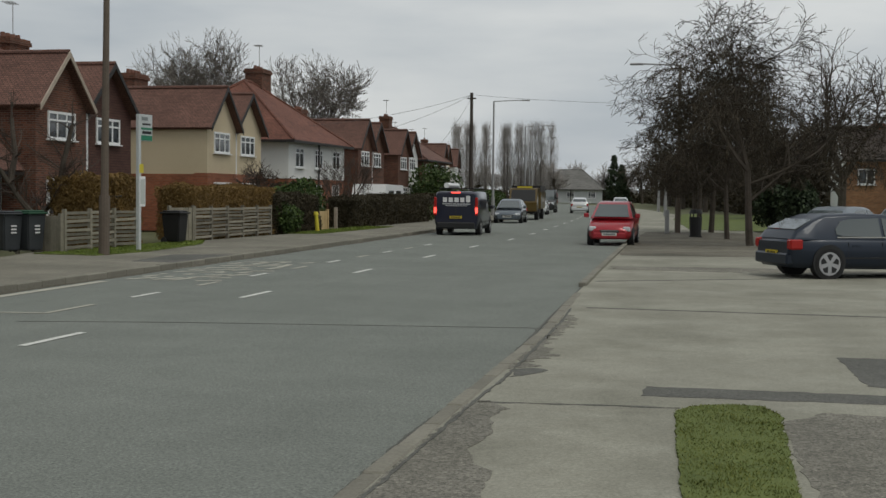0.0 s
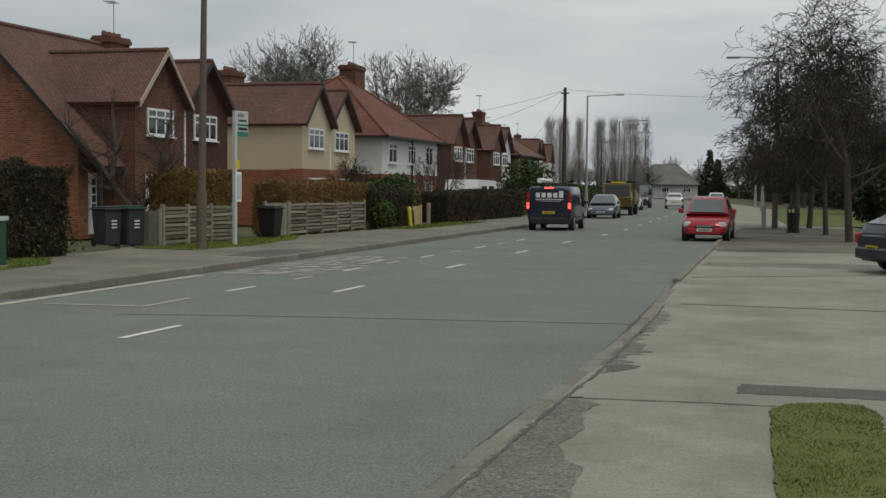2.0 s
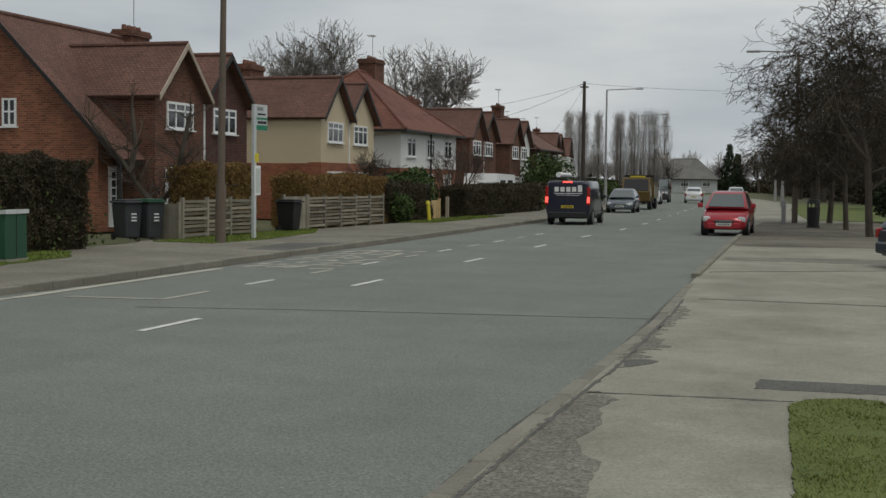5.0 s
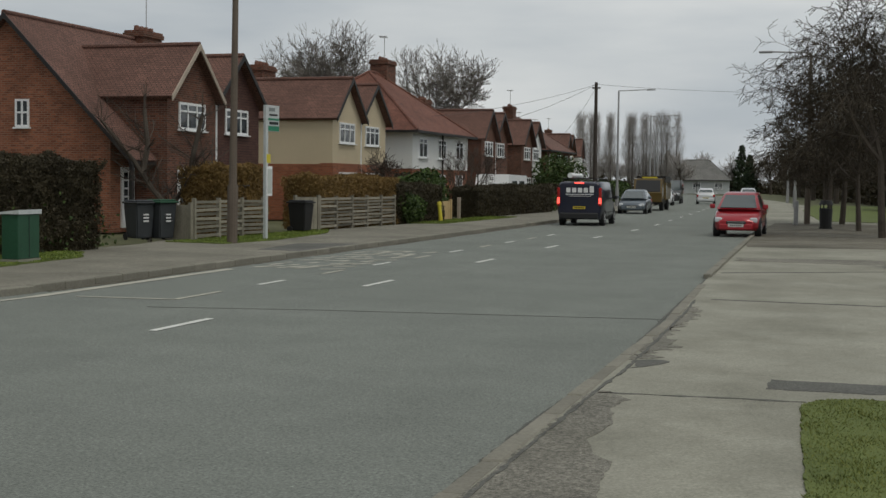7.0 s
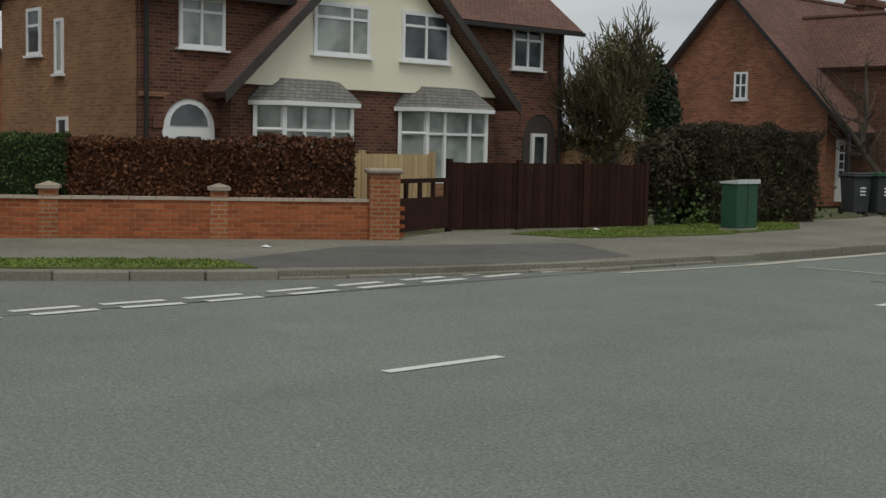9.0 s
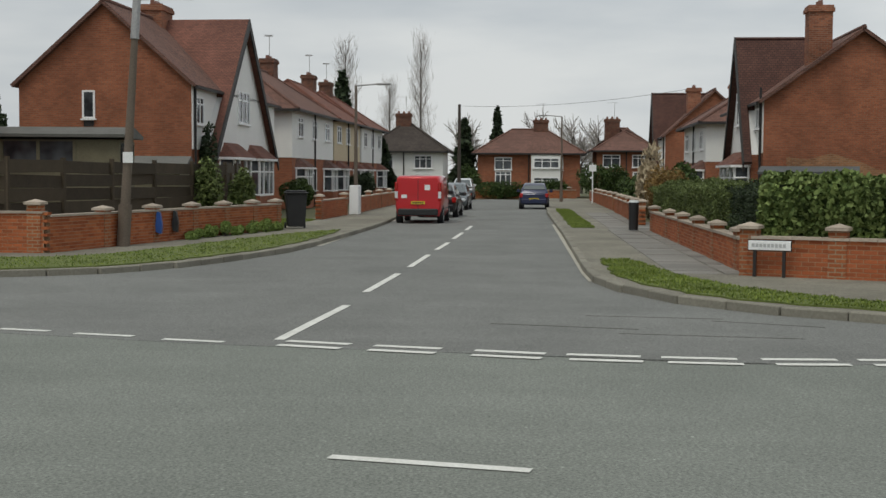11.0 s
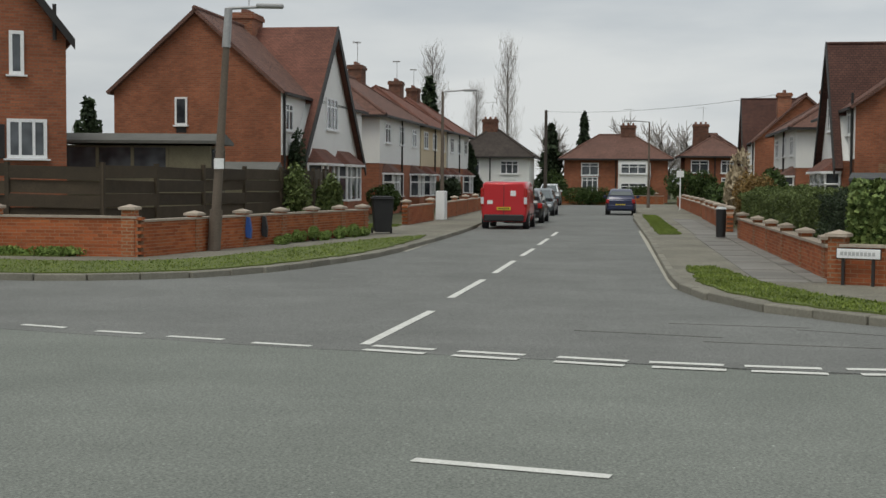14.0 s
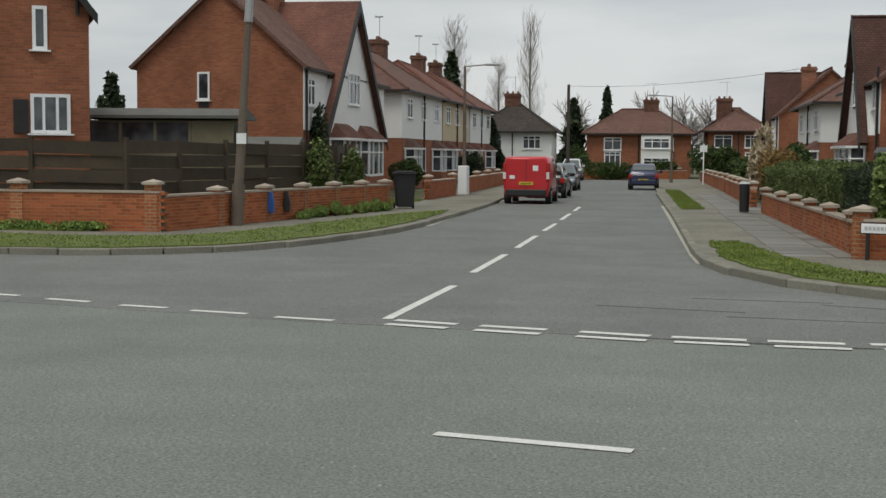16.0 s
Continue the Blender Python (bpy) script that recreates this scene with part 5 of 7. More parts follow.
# ---- hedges and bushes ----


def leaves(v, f, at, out, size, rr, long=1.0, up=0.0):
    """One leaf or twig: a small quad at a place, turned by chance."""
    d = Vector((rr.gauss(0, 1), rr.gauss(0, 1), rr.gauss(0, 1) + up)).normalized()
    s = d.cross(Vector((rr.gauss(0, 1), rr.gauss(0, 1), rr.gauss(0, 1)))).normalized() * size * 0.5
    d *= size * long * 0.5
    i = len(v)
    a = Vector(at)
    v += [tuple(a - d - s * 0.3), tuple(a - s), tuple(a + d), tuple(a + s)]
    f.append((i, i + 1, i + 2, i + 3))


def hedge(name, p, q, width, z1, leaf, count, size, label, z0=PZ, long=1.2, up=0.0, wob=0.06, core=None, rounded=0.12):
    """A clipped hedge: a core, darkened as inner shade in green hedges, and a shell of leaves with an uneven face."""
    p, q = Vector(p), Vector(q)
    d = q - p
    run, half = d.length, width / 2
    root = thing(name, pose(p.x, p.y, 0, 0, 0, math.degrees(math.atan2(d.y, d.x))), label, "hedge")
    rr = random.Random(label + str(round(p.x, 1)))
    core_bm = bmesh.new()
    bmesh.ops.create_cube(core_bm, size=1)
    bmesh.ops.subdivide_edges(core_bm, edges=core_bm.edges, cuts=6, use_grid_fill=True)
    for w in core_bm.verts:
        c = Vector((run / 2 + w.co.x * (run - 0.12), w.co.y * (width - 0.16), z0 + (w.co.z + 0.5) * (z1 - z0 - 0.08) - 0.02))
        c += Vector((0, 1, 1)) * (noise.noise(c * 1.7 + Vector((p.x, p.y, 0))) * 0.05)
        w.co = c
    # by default, shade between the leaves is put into the core's dark colour
    part("inner_growth", core_bm, core or LEAF_DARK, root, "solid core, darkened as inner shade in green hedges")
    v, f = [], []
    for _ in range(count):
        face = rr.random() * (run * 2 * (z1 - z0) + run * width + 2 * width * (z1 - z0))
        x, z, y = rr.uniform(0, run), rr.uniform(z0, z1), rr.uniform(-half, half)
        if face < run * 2 * (z1 - z0):
            y = half if rr.random() < 0.5 else -half
        elif face < run * 2 * (z1 - z0) + run * width:
            z = z1
        else:
            x = 0 if rr.random() < 0.5 else run
        at = Vector((x, y, z))
        bulge = noise.noise(at * 0.9 + Vector((p.x, p.y, 3))) * wob * 2.2 + noise.noise(at * 3.1) * wob
        if abs(y) > half - 1e-6:
            at.y += math.copysign(bulge - max(0, (z - z1 + rounded)) * 0.7, y)
        if z == z1:
            at.z += bulge - max(0, abs(y) - half + rounded) * 0.7
        at += Vector((rr.gauss(0, 0.02), rr.gauss(0, 0.025), rr.gauss(0, 0.025)))
        leaves(v, f, at, None, size * rr.uniform(0.6, 1.3), rr, long, up)
    tagged(raw("leaves", v, f, leaf, root), kind="stuff")
    return root


def bush(name, x, y, rx, ry, z1, leaf, count, size, label, z0=0.05, long=1.3, up=0.3, category="bush", lobes=7):
    """A loose bush of several lobes of leaves on short stems."""
    root = thing(name, pose(x, y, 0), label, category)
    rr = random.Random(label + str(x))
    h = z1 - z0
    hubs = [(rr.uniform(-0.55, 0.55) * rx, rr.uniform(-0.55, 0.55) * ry, z0 + h * rr.uniform(0.3, 0.78), rr.uniform(0.3, 0.5)) for _ in range(lobes)]
    bm = bmesh.new()
    for a, b, c, s in hubs:
        rod((a * 0.2, b * 0.2, 0), (a, b, c), 0.03, 0.012, 5, bm)
    part("stem", bm, BARK, root)
    v, f = [], []
    for _ in range(count):
        a, b, c, s = rr.choice(hubs)
        o = Vector((rr.gauss(0, 1), rr.gauss(0, 1), rr.gauss(0, 1))).normalized() * rr.uniform(0.45, 1.05) ** 0.6
        at = Vector((a + o.x * rx * s * 1.3, b + o.y * ry * s * 1.3, max(0.04, c + o.z * h * s)))
        leaves(v, f, at, None, size * rr.uniform(0.6, 1.4), rr, long, up)
    tagged(raw("leaves", v, f, leaf, root), kind="stuff")
    return root


# ---- trees ----


def tube(v, f, p, q, r0, r1, n):
    d = (q - p).normalized()
    s = d.orthogonal().normalized()
    t = d.cross(s)
    i = len(v)
    for c, r in ((p, r0), (q, r1)):
        for k in range(n):
            a = 2 * math.pi * k / n
            v.append(tuple(c + (s * math.cos(a) + t * math.sin(a)) * r))
    for k in range(n):
        f.append((i + k, i + (k + 1) % n, i + n + (k + 1) % n, i + n + k))


def bare_tree(name, m, height, seed, label, spread=0.5, weep=0.0, levels=6, trunk=0.22, fork=0.28, bark=None, twig=None, thin=0.006, kids=(3, 4), fuzz=0, narrow=1.0, taper=0.62, clear=0.0):
    """A leafless tree: a tapered trunk, limbs that fork again and again, and fine twigs."""
    root = thing(name, m, label, "tree")
    rr = random.Random(seed)
    tv, tf, cv, cf = [], [], [], []

    def turned(d, lo, hi):
        side = d.orthogonal().normalized()
        side.rotate(Matrix.Rotation(rr.uniform(0, 6.283), 3, d))
        a = radians(rr.uniform(lo, hi))
        return (d * math.cos(a) + side * math.sin(a)).normalized()

    def grow(p, d, length, r, level):
        steps = 4 if level == 0 else 3 if level < 3 else 2
        pts = [p]
        for _ in range(steps):
            bend = Vector((rr.gauss(0, 1), rr.gauss(0, 1), rr.gauss(0, 0.6))) * (0.05 + 0.026 * level)
            lift = Vector((0, 0, 0.1 if level < 3 or not weep else -weep))
            d = (d + bend * (0.3 if level == 0 else 1) + lift).normalized()
            d = Vector((d.x * narrow, d.y * narrow, d.z)).normalized()
            pts.append(pts[-1] + d * length / steps)
        for k, (a, b) in enumerate(zip(pts, pts[1:])):
            if level > 1 and b.z < clear:
                return
            ra, rb = r * (1 - 0.3 * k / steps), r * (1 - 0.3 * (k + 1) / steps)
            if level < 3:
                tube(tv, tf, a, b, ra, rb, 8 if level == 0 else 5)
            else:
                tube(cv, cf, a, b, max(ra, thin), max(rb, thin * 0.6), 3)
        if level >= levels:
            return
        for _ in range(2 if level else 3):
            grow(pts[-1], turned(d, 14, 20 + 34 * spread), length * rr.uniform(0.66, 0.86), r * taper, level + 1)
        for _ in range(rr.randint(*kids) - 2 + fuzz):
            t = rr.uniform(0.3, 0.95) if level else rr.uniform(0.6, 0.95)
            i = min(int(t * steps), steps - 1)
            grow(pts[i].lerp(pts[i + 1], t * steps - i), turned(d, 35, 35 + 50 * spread), length * rr.uniform(0.5, 0.75), r * taper * 0.68, level + 1)
    grow(Vector((0, 0, -0.1)), Vector((rr.uniform(-0.05, 0.05), rr.uniform(-0.05, 0.05), 1)), height * fork, trunk, 0)
    top = max(c[2] for c in cv)
    k = height / top
    tv[:] = [(a * k, b * k, c * k) for a, b, c in tv]
    cv[:] = [(a * k, b * k, max(c * k, 0.25)) for a, b, c in cv]
    raw("trunk", tv, tf, bark or BARK, root, "grey-brown trunk and limbs")
    tagged(raw("crown", cv, cf, twig or TWIG, root, "bare twigs"), kind="stuff")
    return root


def splayed_tree(name, m, seed, label):
    """A pruned fruit tree: a short stem, two long limbs leaning apart, and sparse side shoots."""
    root = thing(name, m, label, "tree")
    rr = random.Random(seed)
    tv, tf, cv, cf = [], [], [], []
    fork = Vector((0, 0, 0.95))
    tube(tv, tf, Vector((0, 0, -0.1)), fork, 0.15, 0.12, 8)

    def shoot(p, d, length, r, level):
        for _ in range(3):
            d = (d + Vector((rr.gauss(0, 0.16), rr.gauss(0, 0.16), rr.gauss(0.08, 0.1)))).normalized()
            q = p + d * length / 3
            tube(cv, cf, p, q, r, r * 0.75, 4)
            r *= 0.75
            if level < 3:
                for _ in range(2):
                    e = (d + Vector((rr.gauss(0, 0.7), rr.gauss(0, 0.7), rr.gauss(0.1, 0.5)))).normalized()
                    shoot(p.lerp(q, rr.random()), e, length * rr.uniform(0.35, 0.6), r * 0.5, level + 1)
            p = q
    for start, limb in ((fork, [(-0.45, 0, 1.5), (-1.0, 0.1, 2.35), (-1.45, 0, 2.9), (-1.95, -0.1, 3.55)]), (fork, [(0.4, 0, 1.4), (0.85, -0.1, 1.95), (1.3, 0, 2.3)]), (Vector((-0.75, 0.05, 1.95)), [(-0.6, 0.3, 2.8), (-0.7, 0.4, 3.9)]), (Vector((0.6, 0, 1.65)), [(0.75, -0.3, 2.6), (1.0, -0.4, 3.7)])):
        p, r = start, 0.1
        for q in limb:
            q = Vector(q)
            tube(tv, tf, p, q, r, r * 0.8, 7)
            for _ in range(5):
                e = Vector((rr.gauss(0, 0.8), rr.gauss(0, 0.6), rr.uniform(0.1, 1.1))).normalized()
                shoot(p.lerp(q, rr.random()), e, rr.uniform(0.6, 1.4), r * 0.36, 1)
            p, r = q, r * 0.8
        shoot(p, Vector((0.1, 0, 1)), 0.8, r * 0.6, 1)
    raw("trunk", tv, tf, BARK, root, "grey-brown stem and limbs")
    tagged(raw("crown", cv, cf, TWIG, root, "bare shoots"), kind="stuff")
    return root


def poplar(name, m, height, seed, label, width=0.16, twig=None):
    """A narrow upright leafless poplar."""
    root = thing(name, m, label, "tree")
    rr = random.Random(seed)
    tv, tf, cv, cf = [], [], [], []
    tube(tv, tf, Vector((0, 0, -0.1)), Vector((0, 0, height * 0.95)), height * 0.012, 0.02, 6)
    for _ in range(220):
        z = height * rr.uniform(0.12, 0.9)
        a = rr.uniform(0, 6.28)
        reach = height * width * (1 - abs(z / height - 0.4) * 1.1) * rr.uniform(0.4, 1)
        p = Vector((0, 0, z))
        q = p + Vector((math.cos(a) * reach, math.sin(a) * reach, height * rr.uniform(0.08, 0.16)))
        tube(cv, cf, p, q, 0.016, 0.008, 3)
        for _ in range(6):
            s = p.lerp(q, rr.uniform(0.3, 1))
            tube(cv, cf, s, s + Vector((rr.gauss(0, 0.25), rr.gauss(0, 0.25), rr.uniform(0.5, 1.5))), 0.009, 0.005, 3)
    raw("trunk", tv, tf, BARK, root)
    tagged(raw("crown", cv, cf, twig or TWIG_HAZED, root, "upright bare twigs"), kind="stuff")
    return root


def conifer(name, m, height, radius, seed, label, count=2500):
    root = thing(name, m, label, "tree")
    rr = random.Random(seed)
    part("trunk", rod((0, 0, -0.1), (0, 0, height * 0.9), height * 0.02, 0.03, 8), BARK, root)
    v, f = [], []
    for _ in range(count):
        t = rr.random() ** 0.7
        z, a = height * (0.08 + 0.92 * (1 - t)), rr.uniform(0, 6.28)
        r = radius * (0.15 + 0.85 * t) * rr.uniform(0.5, 1.05) * (0.85 + 0.25 * math.sin(z * 3 + a * 2))
        leaves(v, f, (r * math.cos(a), r * math.sin(a), z), None, rr.uniform(0.15, 0.4), rr, 1.8, -0.2)
    tagged(raw("crown", v, f, LEAF_DARK, root, "dark green needles"), kind="stuff")
    return root


# ---- street furniture ----


def street_lamp(m, height, arm, label, material, lean=0.0, size=0.09, old=False):
    root = thing("street_lamp", m, label, "street lamp", "street lamps")
    top = Vector((lean, 0, height))
    bm = rod((0, 0, -0.05), (lean * 0.17, 0, height * 0.17), size * 1.35, None, 12)
    rod((lean * 0.16, 0, height * 0.16), top, size, size * 0.62, 12, bm)
    part("column", bm, material, root)
    if old:
        part("bracket", rod((lean * 0.84, 0, height * 0.84), top, size * 0.9, size * 0.8, 10), STEEL, root, "grey steel sleeve")
    bm = rod(top, top + Vector((arm * 0.85, 0, 0.08 if not old else 0.05)), 0.035, None, 8)
    part("arm", bm, STEEL, root)
    s = 1 if arm > 0 else -1
    tip = top + Vector((arm, 0, 0.07))
    part("lantern", box(min(tip.x - s * 0.3, tip.x + s * 0.35), max(tip.x - s * 0.3, tip.x + s * 0.35), -0.12, 0.12, tip.z - 0.05, tip.z + 0.05, None, 0.03), STEEL, root, "grey lantern head")
    return root


def wheelie_bin(m, body, lid, label, tall=1.07, wide=0.56, mark=False):
    root = thing("wheelie_bin", m, label, "wheelie bin", "wheelie bins")
    bm = bmesh.new()
    lo, hi = (wide * 0.4, 0.27), (wide * 0.5, 0.34)
    vv = [bm.verts.new((sx * w, sy * d, z)) for z, (w, d) in ((0.06, lo), (tall - 0.1, hi)) for sx, sy in ((-1, -1), (1, -1), (1, 1), (-1, 1))]
    for face in ((3, 2, 1, 0), (4, 5, 6, 7), (0, 1, 5, 4), (1, 2, 6, 5), (2, 3, 7, 6), (3, 0, 4, 7)):
        bm.faces.new([vv[i] for i in face])
    bmesh.ops.bevel(bm, geom=bm.edges, offset=0.03, segments=2, affect="EDGES")
    part("body", bm, body, root)
    bm = box(-wide / 2 - 0.03, wide / 2 + 0.03, -0.4, 0.38, tall - 0.1, tall - 0.05, None, 0.015)
    box(-wide / 2 + 0.03, wide / 2 - 0.03, -0.33, 0.32, tall - 0.05, tall, bm, 0.02)
    part("lid", bm, lid, root)
    for s in (-1, 1):
        part("wheel", rod((s * wide * 0.42, 0.26, 0.1), (s * wide * 0.5, 0.26, 0.1), 0.1, None, 14), RUBBER, root)
    part("handle", rod((-wide * 0.45, 0.4, tall - 0.09), (wide * 0.45, 0.4, tall - 0.09), 0.018, None, 8), body, root)
    if mark:
        bm = bmesh.new()
        for k in range(3):
            box(-0.07, 0.09, -0.345, -0.325, 0.52 + 0.09 * k, 0.56 + 0.09 * k, bm)
        part("painted_mark", bm, WHITE_PRINT, root, "white painted bars")
    return root


def board_fence(name, p, q, z0, z1, boards, label, material, post=None, horizontal=False, gap=0.012, wavy=0.0, posts=3, bays=None, category="fence"):
    """A fence of single boards between posts."""
    p, q = Vector(p), Vector(q)
    d = q - p
    run = d.length
    root = thing(name, pose(p.x, p.y, 0, 0, 0, math.degrees(math.atan2(d.y, d.x))), label, category)
    rr = random.Random(name + str(p.x))
    if horizontal:
        n_bays = bays or posts - 1
        for b in range(n_bays):
            a, c = run * b / n_bays, run * (b + 1) / n_bays
            h = (z1 - z0) / boards
            for k in range(boards):
                o = 0.03 * (1 if (k + b) % 2 else -1) * (1 if wavy else 0.3)
                bm = box(a + 0.02, c - 0.02, o - 0.012, o + 0.012, z0 + h * k + gap, z0 + h * (k + 1) - 0.002)
                sag = rr.uniform(-wavy, wavy)
                for w in bm.verts:
                    w.co.z += sag * (w.co.x - a) / (c - a)
                part("board", bm, material, root)
    else:
        w = run / boards
        for k in range(boards):
            o = rr.uniform(-0.008, 0.008)
            part("board", box(w * k + gap / 2, w * (k + 1) - gap / 2, o - 0.012, o + 0.012, z0, z1 + rr.uniform(-wavy, wavy)), material, root)
        for z in (z0 + 0.25, z1 - 0.25):
            part("rail", box(0, run, 0.025, 0.07, z - 0.04, z + 0.04), post or material, root)
    for k in range(posts):
        x = run * k / (posts - 1)
        part("post", box(x - 0.05, x + 0.05, -0.05, 0.05, 0, z1 + 0.07), post or material, root)
    return root


# ---- vehicles ----


def car(name, m, L, W, H, paint, label, front=0.55, kind="hatch", plates=("w", "y"), group="parked cars", lit=False, rim=0.3, doors=True, dark_rear=False, trim=False):
    """A car: x forward, y to its left, origin on the ground under its middle."""
    root = thing(name, m, label, "van" if kind == "van" else "car", group)
    w = W / 2
    belt = H * (0.62 if kind != "van" else 0.58)
    nose = H * (0.48 if kind != "van" else 0.5)
    # lower body stations: x, bottom, top, half width
    if kind == "van":
        st = [(-L / 2, 0.42, H * 0.93, w * 0.92), (-L / 2 + 0.12, 0.28, H * 0.97, w * 0.98), (-L * 0.2, 0.24, H * 0.985, w), (L * 0.12, 0.24, H * 0.975, w), (L * 0.2, 0.24, belt * 1.04, w), (L * 0.36, 0.24, belt * 0.93, w * 0.97), (L / 2 - 0.22, 0.26, nose, w * 0.9), (L / 2, 0.34, nose * 0.72, w * 0.74)]
    else:
        st = [(-L / 2, 0.36, belt * 0.9, w * 0.8), (-L / 2 + 0.14, 0.24, belt * 1.0, w * 0.93), (-L * 0.3, 0.22, belt, w), (0, 0.2, belt * 0.985, w), (L * 0.22, 0.2, belt * 0.96, w), (L * 0.33, 0.2, nose * 1.08, w * 0.98), (L / 2 - 0.25, 0.22, nose * 0.95, w * 0.9), (L / 2, 0.3, nose * 0.72, w * 0.72)]
    bm = bmesh.new()
    rings = []
    for x, zb, zt, hw in st:
        h = zt - zb
        inn = 0.9 if kind != "van" or zt < H * 0.8 else 0.86
        prof = [(-0.9 * hw, zb), (-hw, zb + 0.22 * h), (-hw, zb + 0.72 * h), (-hw * (0.97 if inn == 0.9 else 0.93), zt - 0.07), (-hw * inn, zt), (hw * inn, zt), (hw * (0.97 if inn == 0.9 else 0.93), zt - 0.07), (hw, zb + 0.72 * h), (hw, zb + 0.22 * h), (0.9 * hw, zb)]
        rings.append([bm.verts.new((x, y, z)) for y, z in prof])
    for a, b in zip(rings, rings[1:]):
        for i in range(10):
            bm.faces.new((a[i], a[(i + 1) % 10], b[(i + 1) % 10], b[i]))
    bm.faces.new(rings[0])
    bm.faces.new(rings[-1][::-1])
    body = part("body", bm, paint, root, smooth=True)
    for p in body.data.polygons:
        p.use_smooth = abs(p.normal.x) < 0.9
    if kind == "van":
        # windscreen and cab side glass
        bm = bmesh.new()
        for s in (-1, 1):
            pts = [(L * 0.16, belt * 1.05), (L * 0.34, belt * 1.0), (L * 0.2, H * 0.93), (L * 0.13, H * 0.93)]
            prism([(x, z) for x, z in pts], "y", s * (w * 0.985), s * (w * 0.985 + 0.012), bm)
        part("side_glass", bm, CAR_GLASS, root, "dark side glass")
        part("windscreen", sheet([(L * 0.37, -w * 0.85, belt * 0.97), (L * 0.37, w * 0.85, belt * 0.97), (L * 0.145, w * 0.8, H * 0.96), (L * 0.145, -w * 0.8, H * 0.96)], 0.02), CAR_GLASS, root)
        part("rear_glass", box(-L / 2 - 0.012, -L / 2 + 0.02, -w * 0.8, w * 0.8, belt * 1.02, H * 0.87), CAR_GLASS if not dark_rear else paint, root, "rear door windows")
        part("door_gap", box(-L / 2 - 0.016, -L / 2, -0.012, 0.012, 0.5, H * 0.9), TRIM, root)
    else:
        xa, xb = -L / 2 + 0.08, L * 0.28
        ta, tb = -L / 2 + (0.82 if trim else 0.66), L * 0.05
        hw, tw, lip = w * 0.93, w * 0.72, belt - 0.03
        # painted upper shell: x, top height
        line = [(xa, lip + 0.01), (xa + 0.1, belt + 0.16), (ta - 0.16, H - 0.13), (ta + 0.1, H - 0.035), ((ta + tb) / 2, H), (tb - 0.1, H - 0.02), (tb + 0.12, H - 0.09), (xb, lip + 0.01)]

        def half(z):
            return hw + (tw - hw) * max(0.0, min(1.0, (z - belt) / (H - 0.1 - belt)))

        bm, rings = bmesh.new(), []
        for x, zt in line:
            zs = max(zt - 0.07, lip)
            prof = [(half(lip), lip), (half(zs), zs), (half(zs) * 0.95, zs + (zt - zs) * 0.65), (half(zs) * 0.8, zt)]
            rings.append([bm.verts.new((x, y, z)) for y, z in prof] + [bm.verts.new((x, -y, z)) for y, z in prof[::-1]])
        for p, q in zip(rings, rings[1:]):
            for i in range(7):
                bm.faces.new((p[i], p[i + 1], q[i + 1], q[i]))
        part("upper_shell", bm, paint, root, smooth=True)

        def pane(name, pts, s):
            bm = bmesh.new()
            inner = [bm.verts.new((x, s * (half(z) - 0.01), z)) for x, z in pts]
            outer = [bm.verts.new((x, s * (half(z) + 0.012), z)) for x, z in pts]
            bm.faces.new(outer)
            for i in range(len(pts)):
                j = (i + 1) % len(pts)
                bm.faces.new((inner[i], inner[j], outer[j], outer[i]))
            return part(name, bm, CAR_GLASS, root, "dark side window")

        xm, zb, zt = -L * 0.01, belt + 0.035, H - 0.135
        for s in (-1, 1):
            pane("front_window", [(xm + 0.04, zb), (xb - 0.34, zb), (xb - 0.4, zb + 0.06), (tb + 0.14, zt - 0.02), (tb - 0.02, zt + 0.02), (xm + 0.04, zt + 0.03)], s)
            pane("rear_window", [(-L * 0.255, zb + 0.05), (-L * 0.22, zb + 0.01), (xm - 0.04, zb), (xm - 0.04, zt + 0.03), (-L * 0.17, zt + 0.01), (-L * 0.225, zt - 0.04), (-L * 0.258, zb + 0.16)], s)
            part("window_trim", box(-L * 0.255, xb - 0.36, s * (half(zb) + 0.008) - 0.008, s * (half(zb) + 0.008) + 0.008, zb - 0.03, zb), CHROME if trim else TRIM, root)
        for name_, (x0, z0), (x1, z1), o in (("rear_screen", line[1], line[2], -0.012), ("windscreen", line[7], line[6], 0.012)):
            p0, p1 = (x0 + (x1 - x0) * 0.04 + o, z0 + (z1 - z0) * 0.1 + 0.012), (x0 + (x1 - x0) * 0.94 + o, z0 + (z1 - z0) * 0.94 + 0.012)
            wa, wb = half(z0 - 0.07) * 0.84, half(z1 - 0.07) * 0.84
            part(name_, sheet([(p0[0], -wa, p0[1]), (p0[0], wa, p0[1]), (p1[0], wb, p1[1]), (p1[0], -wb, p1[1])], 0.02), CAR_GLASS, root, "dark window glass")
    # wheels, arches
    for n, (fx, sy) in enumerate(((0.31, 1), (0.31, -1), (-0.3, 1), (-0.3, -1))):
        x, y = L * fx, sy * (w - 0.1)
        wr = rim + 0.01
        part("wheel_arch", rod((x, sy * (w - 0.2), wr + 0.03), (x, sy * (w + 0.004), wr + 0.03), wr + 0.06, None, 20), TRIM, root, "dark wheel arch")
        t = part("tyre", rod((x, sy * (w - 0.19), wr), (x, sy * (w + 0.015), wr), wr, None, 22), RUBBER, root)
        bm = rod((x, sy * (w + 0.0), wr), (x, sy * (w + 0.022), wr), wr * (0.8 if trim else 0.68), wr * (0.77 if trim else 0.64), 20)
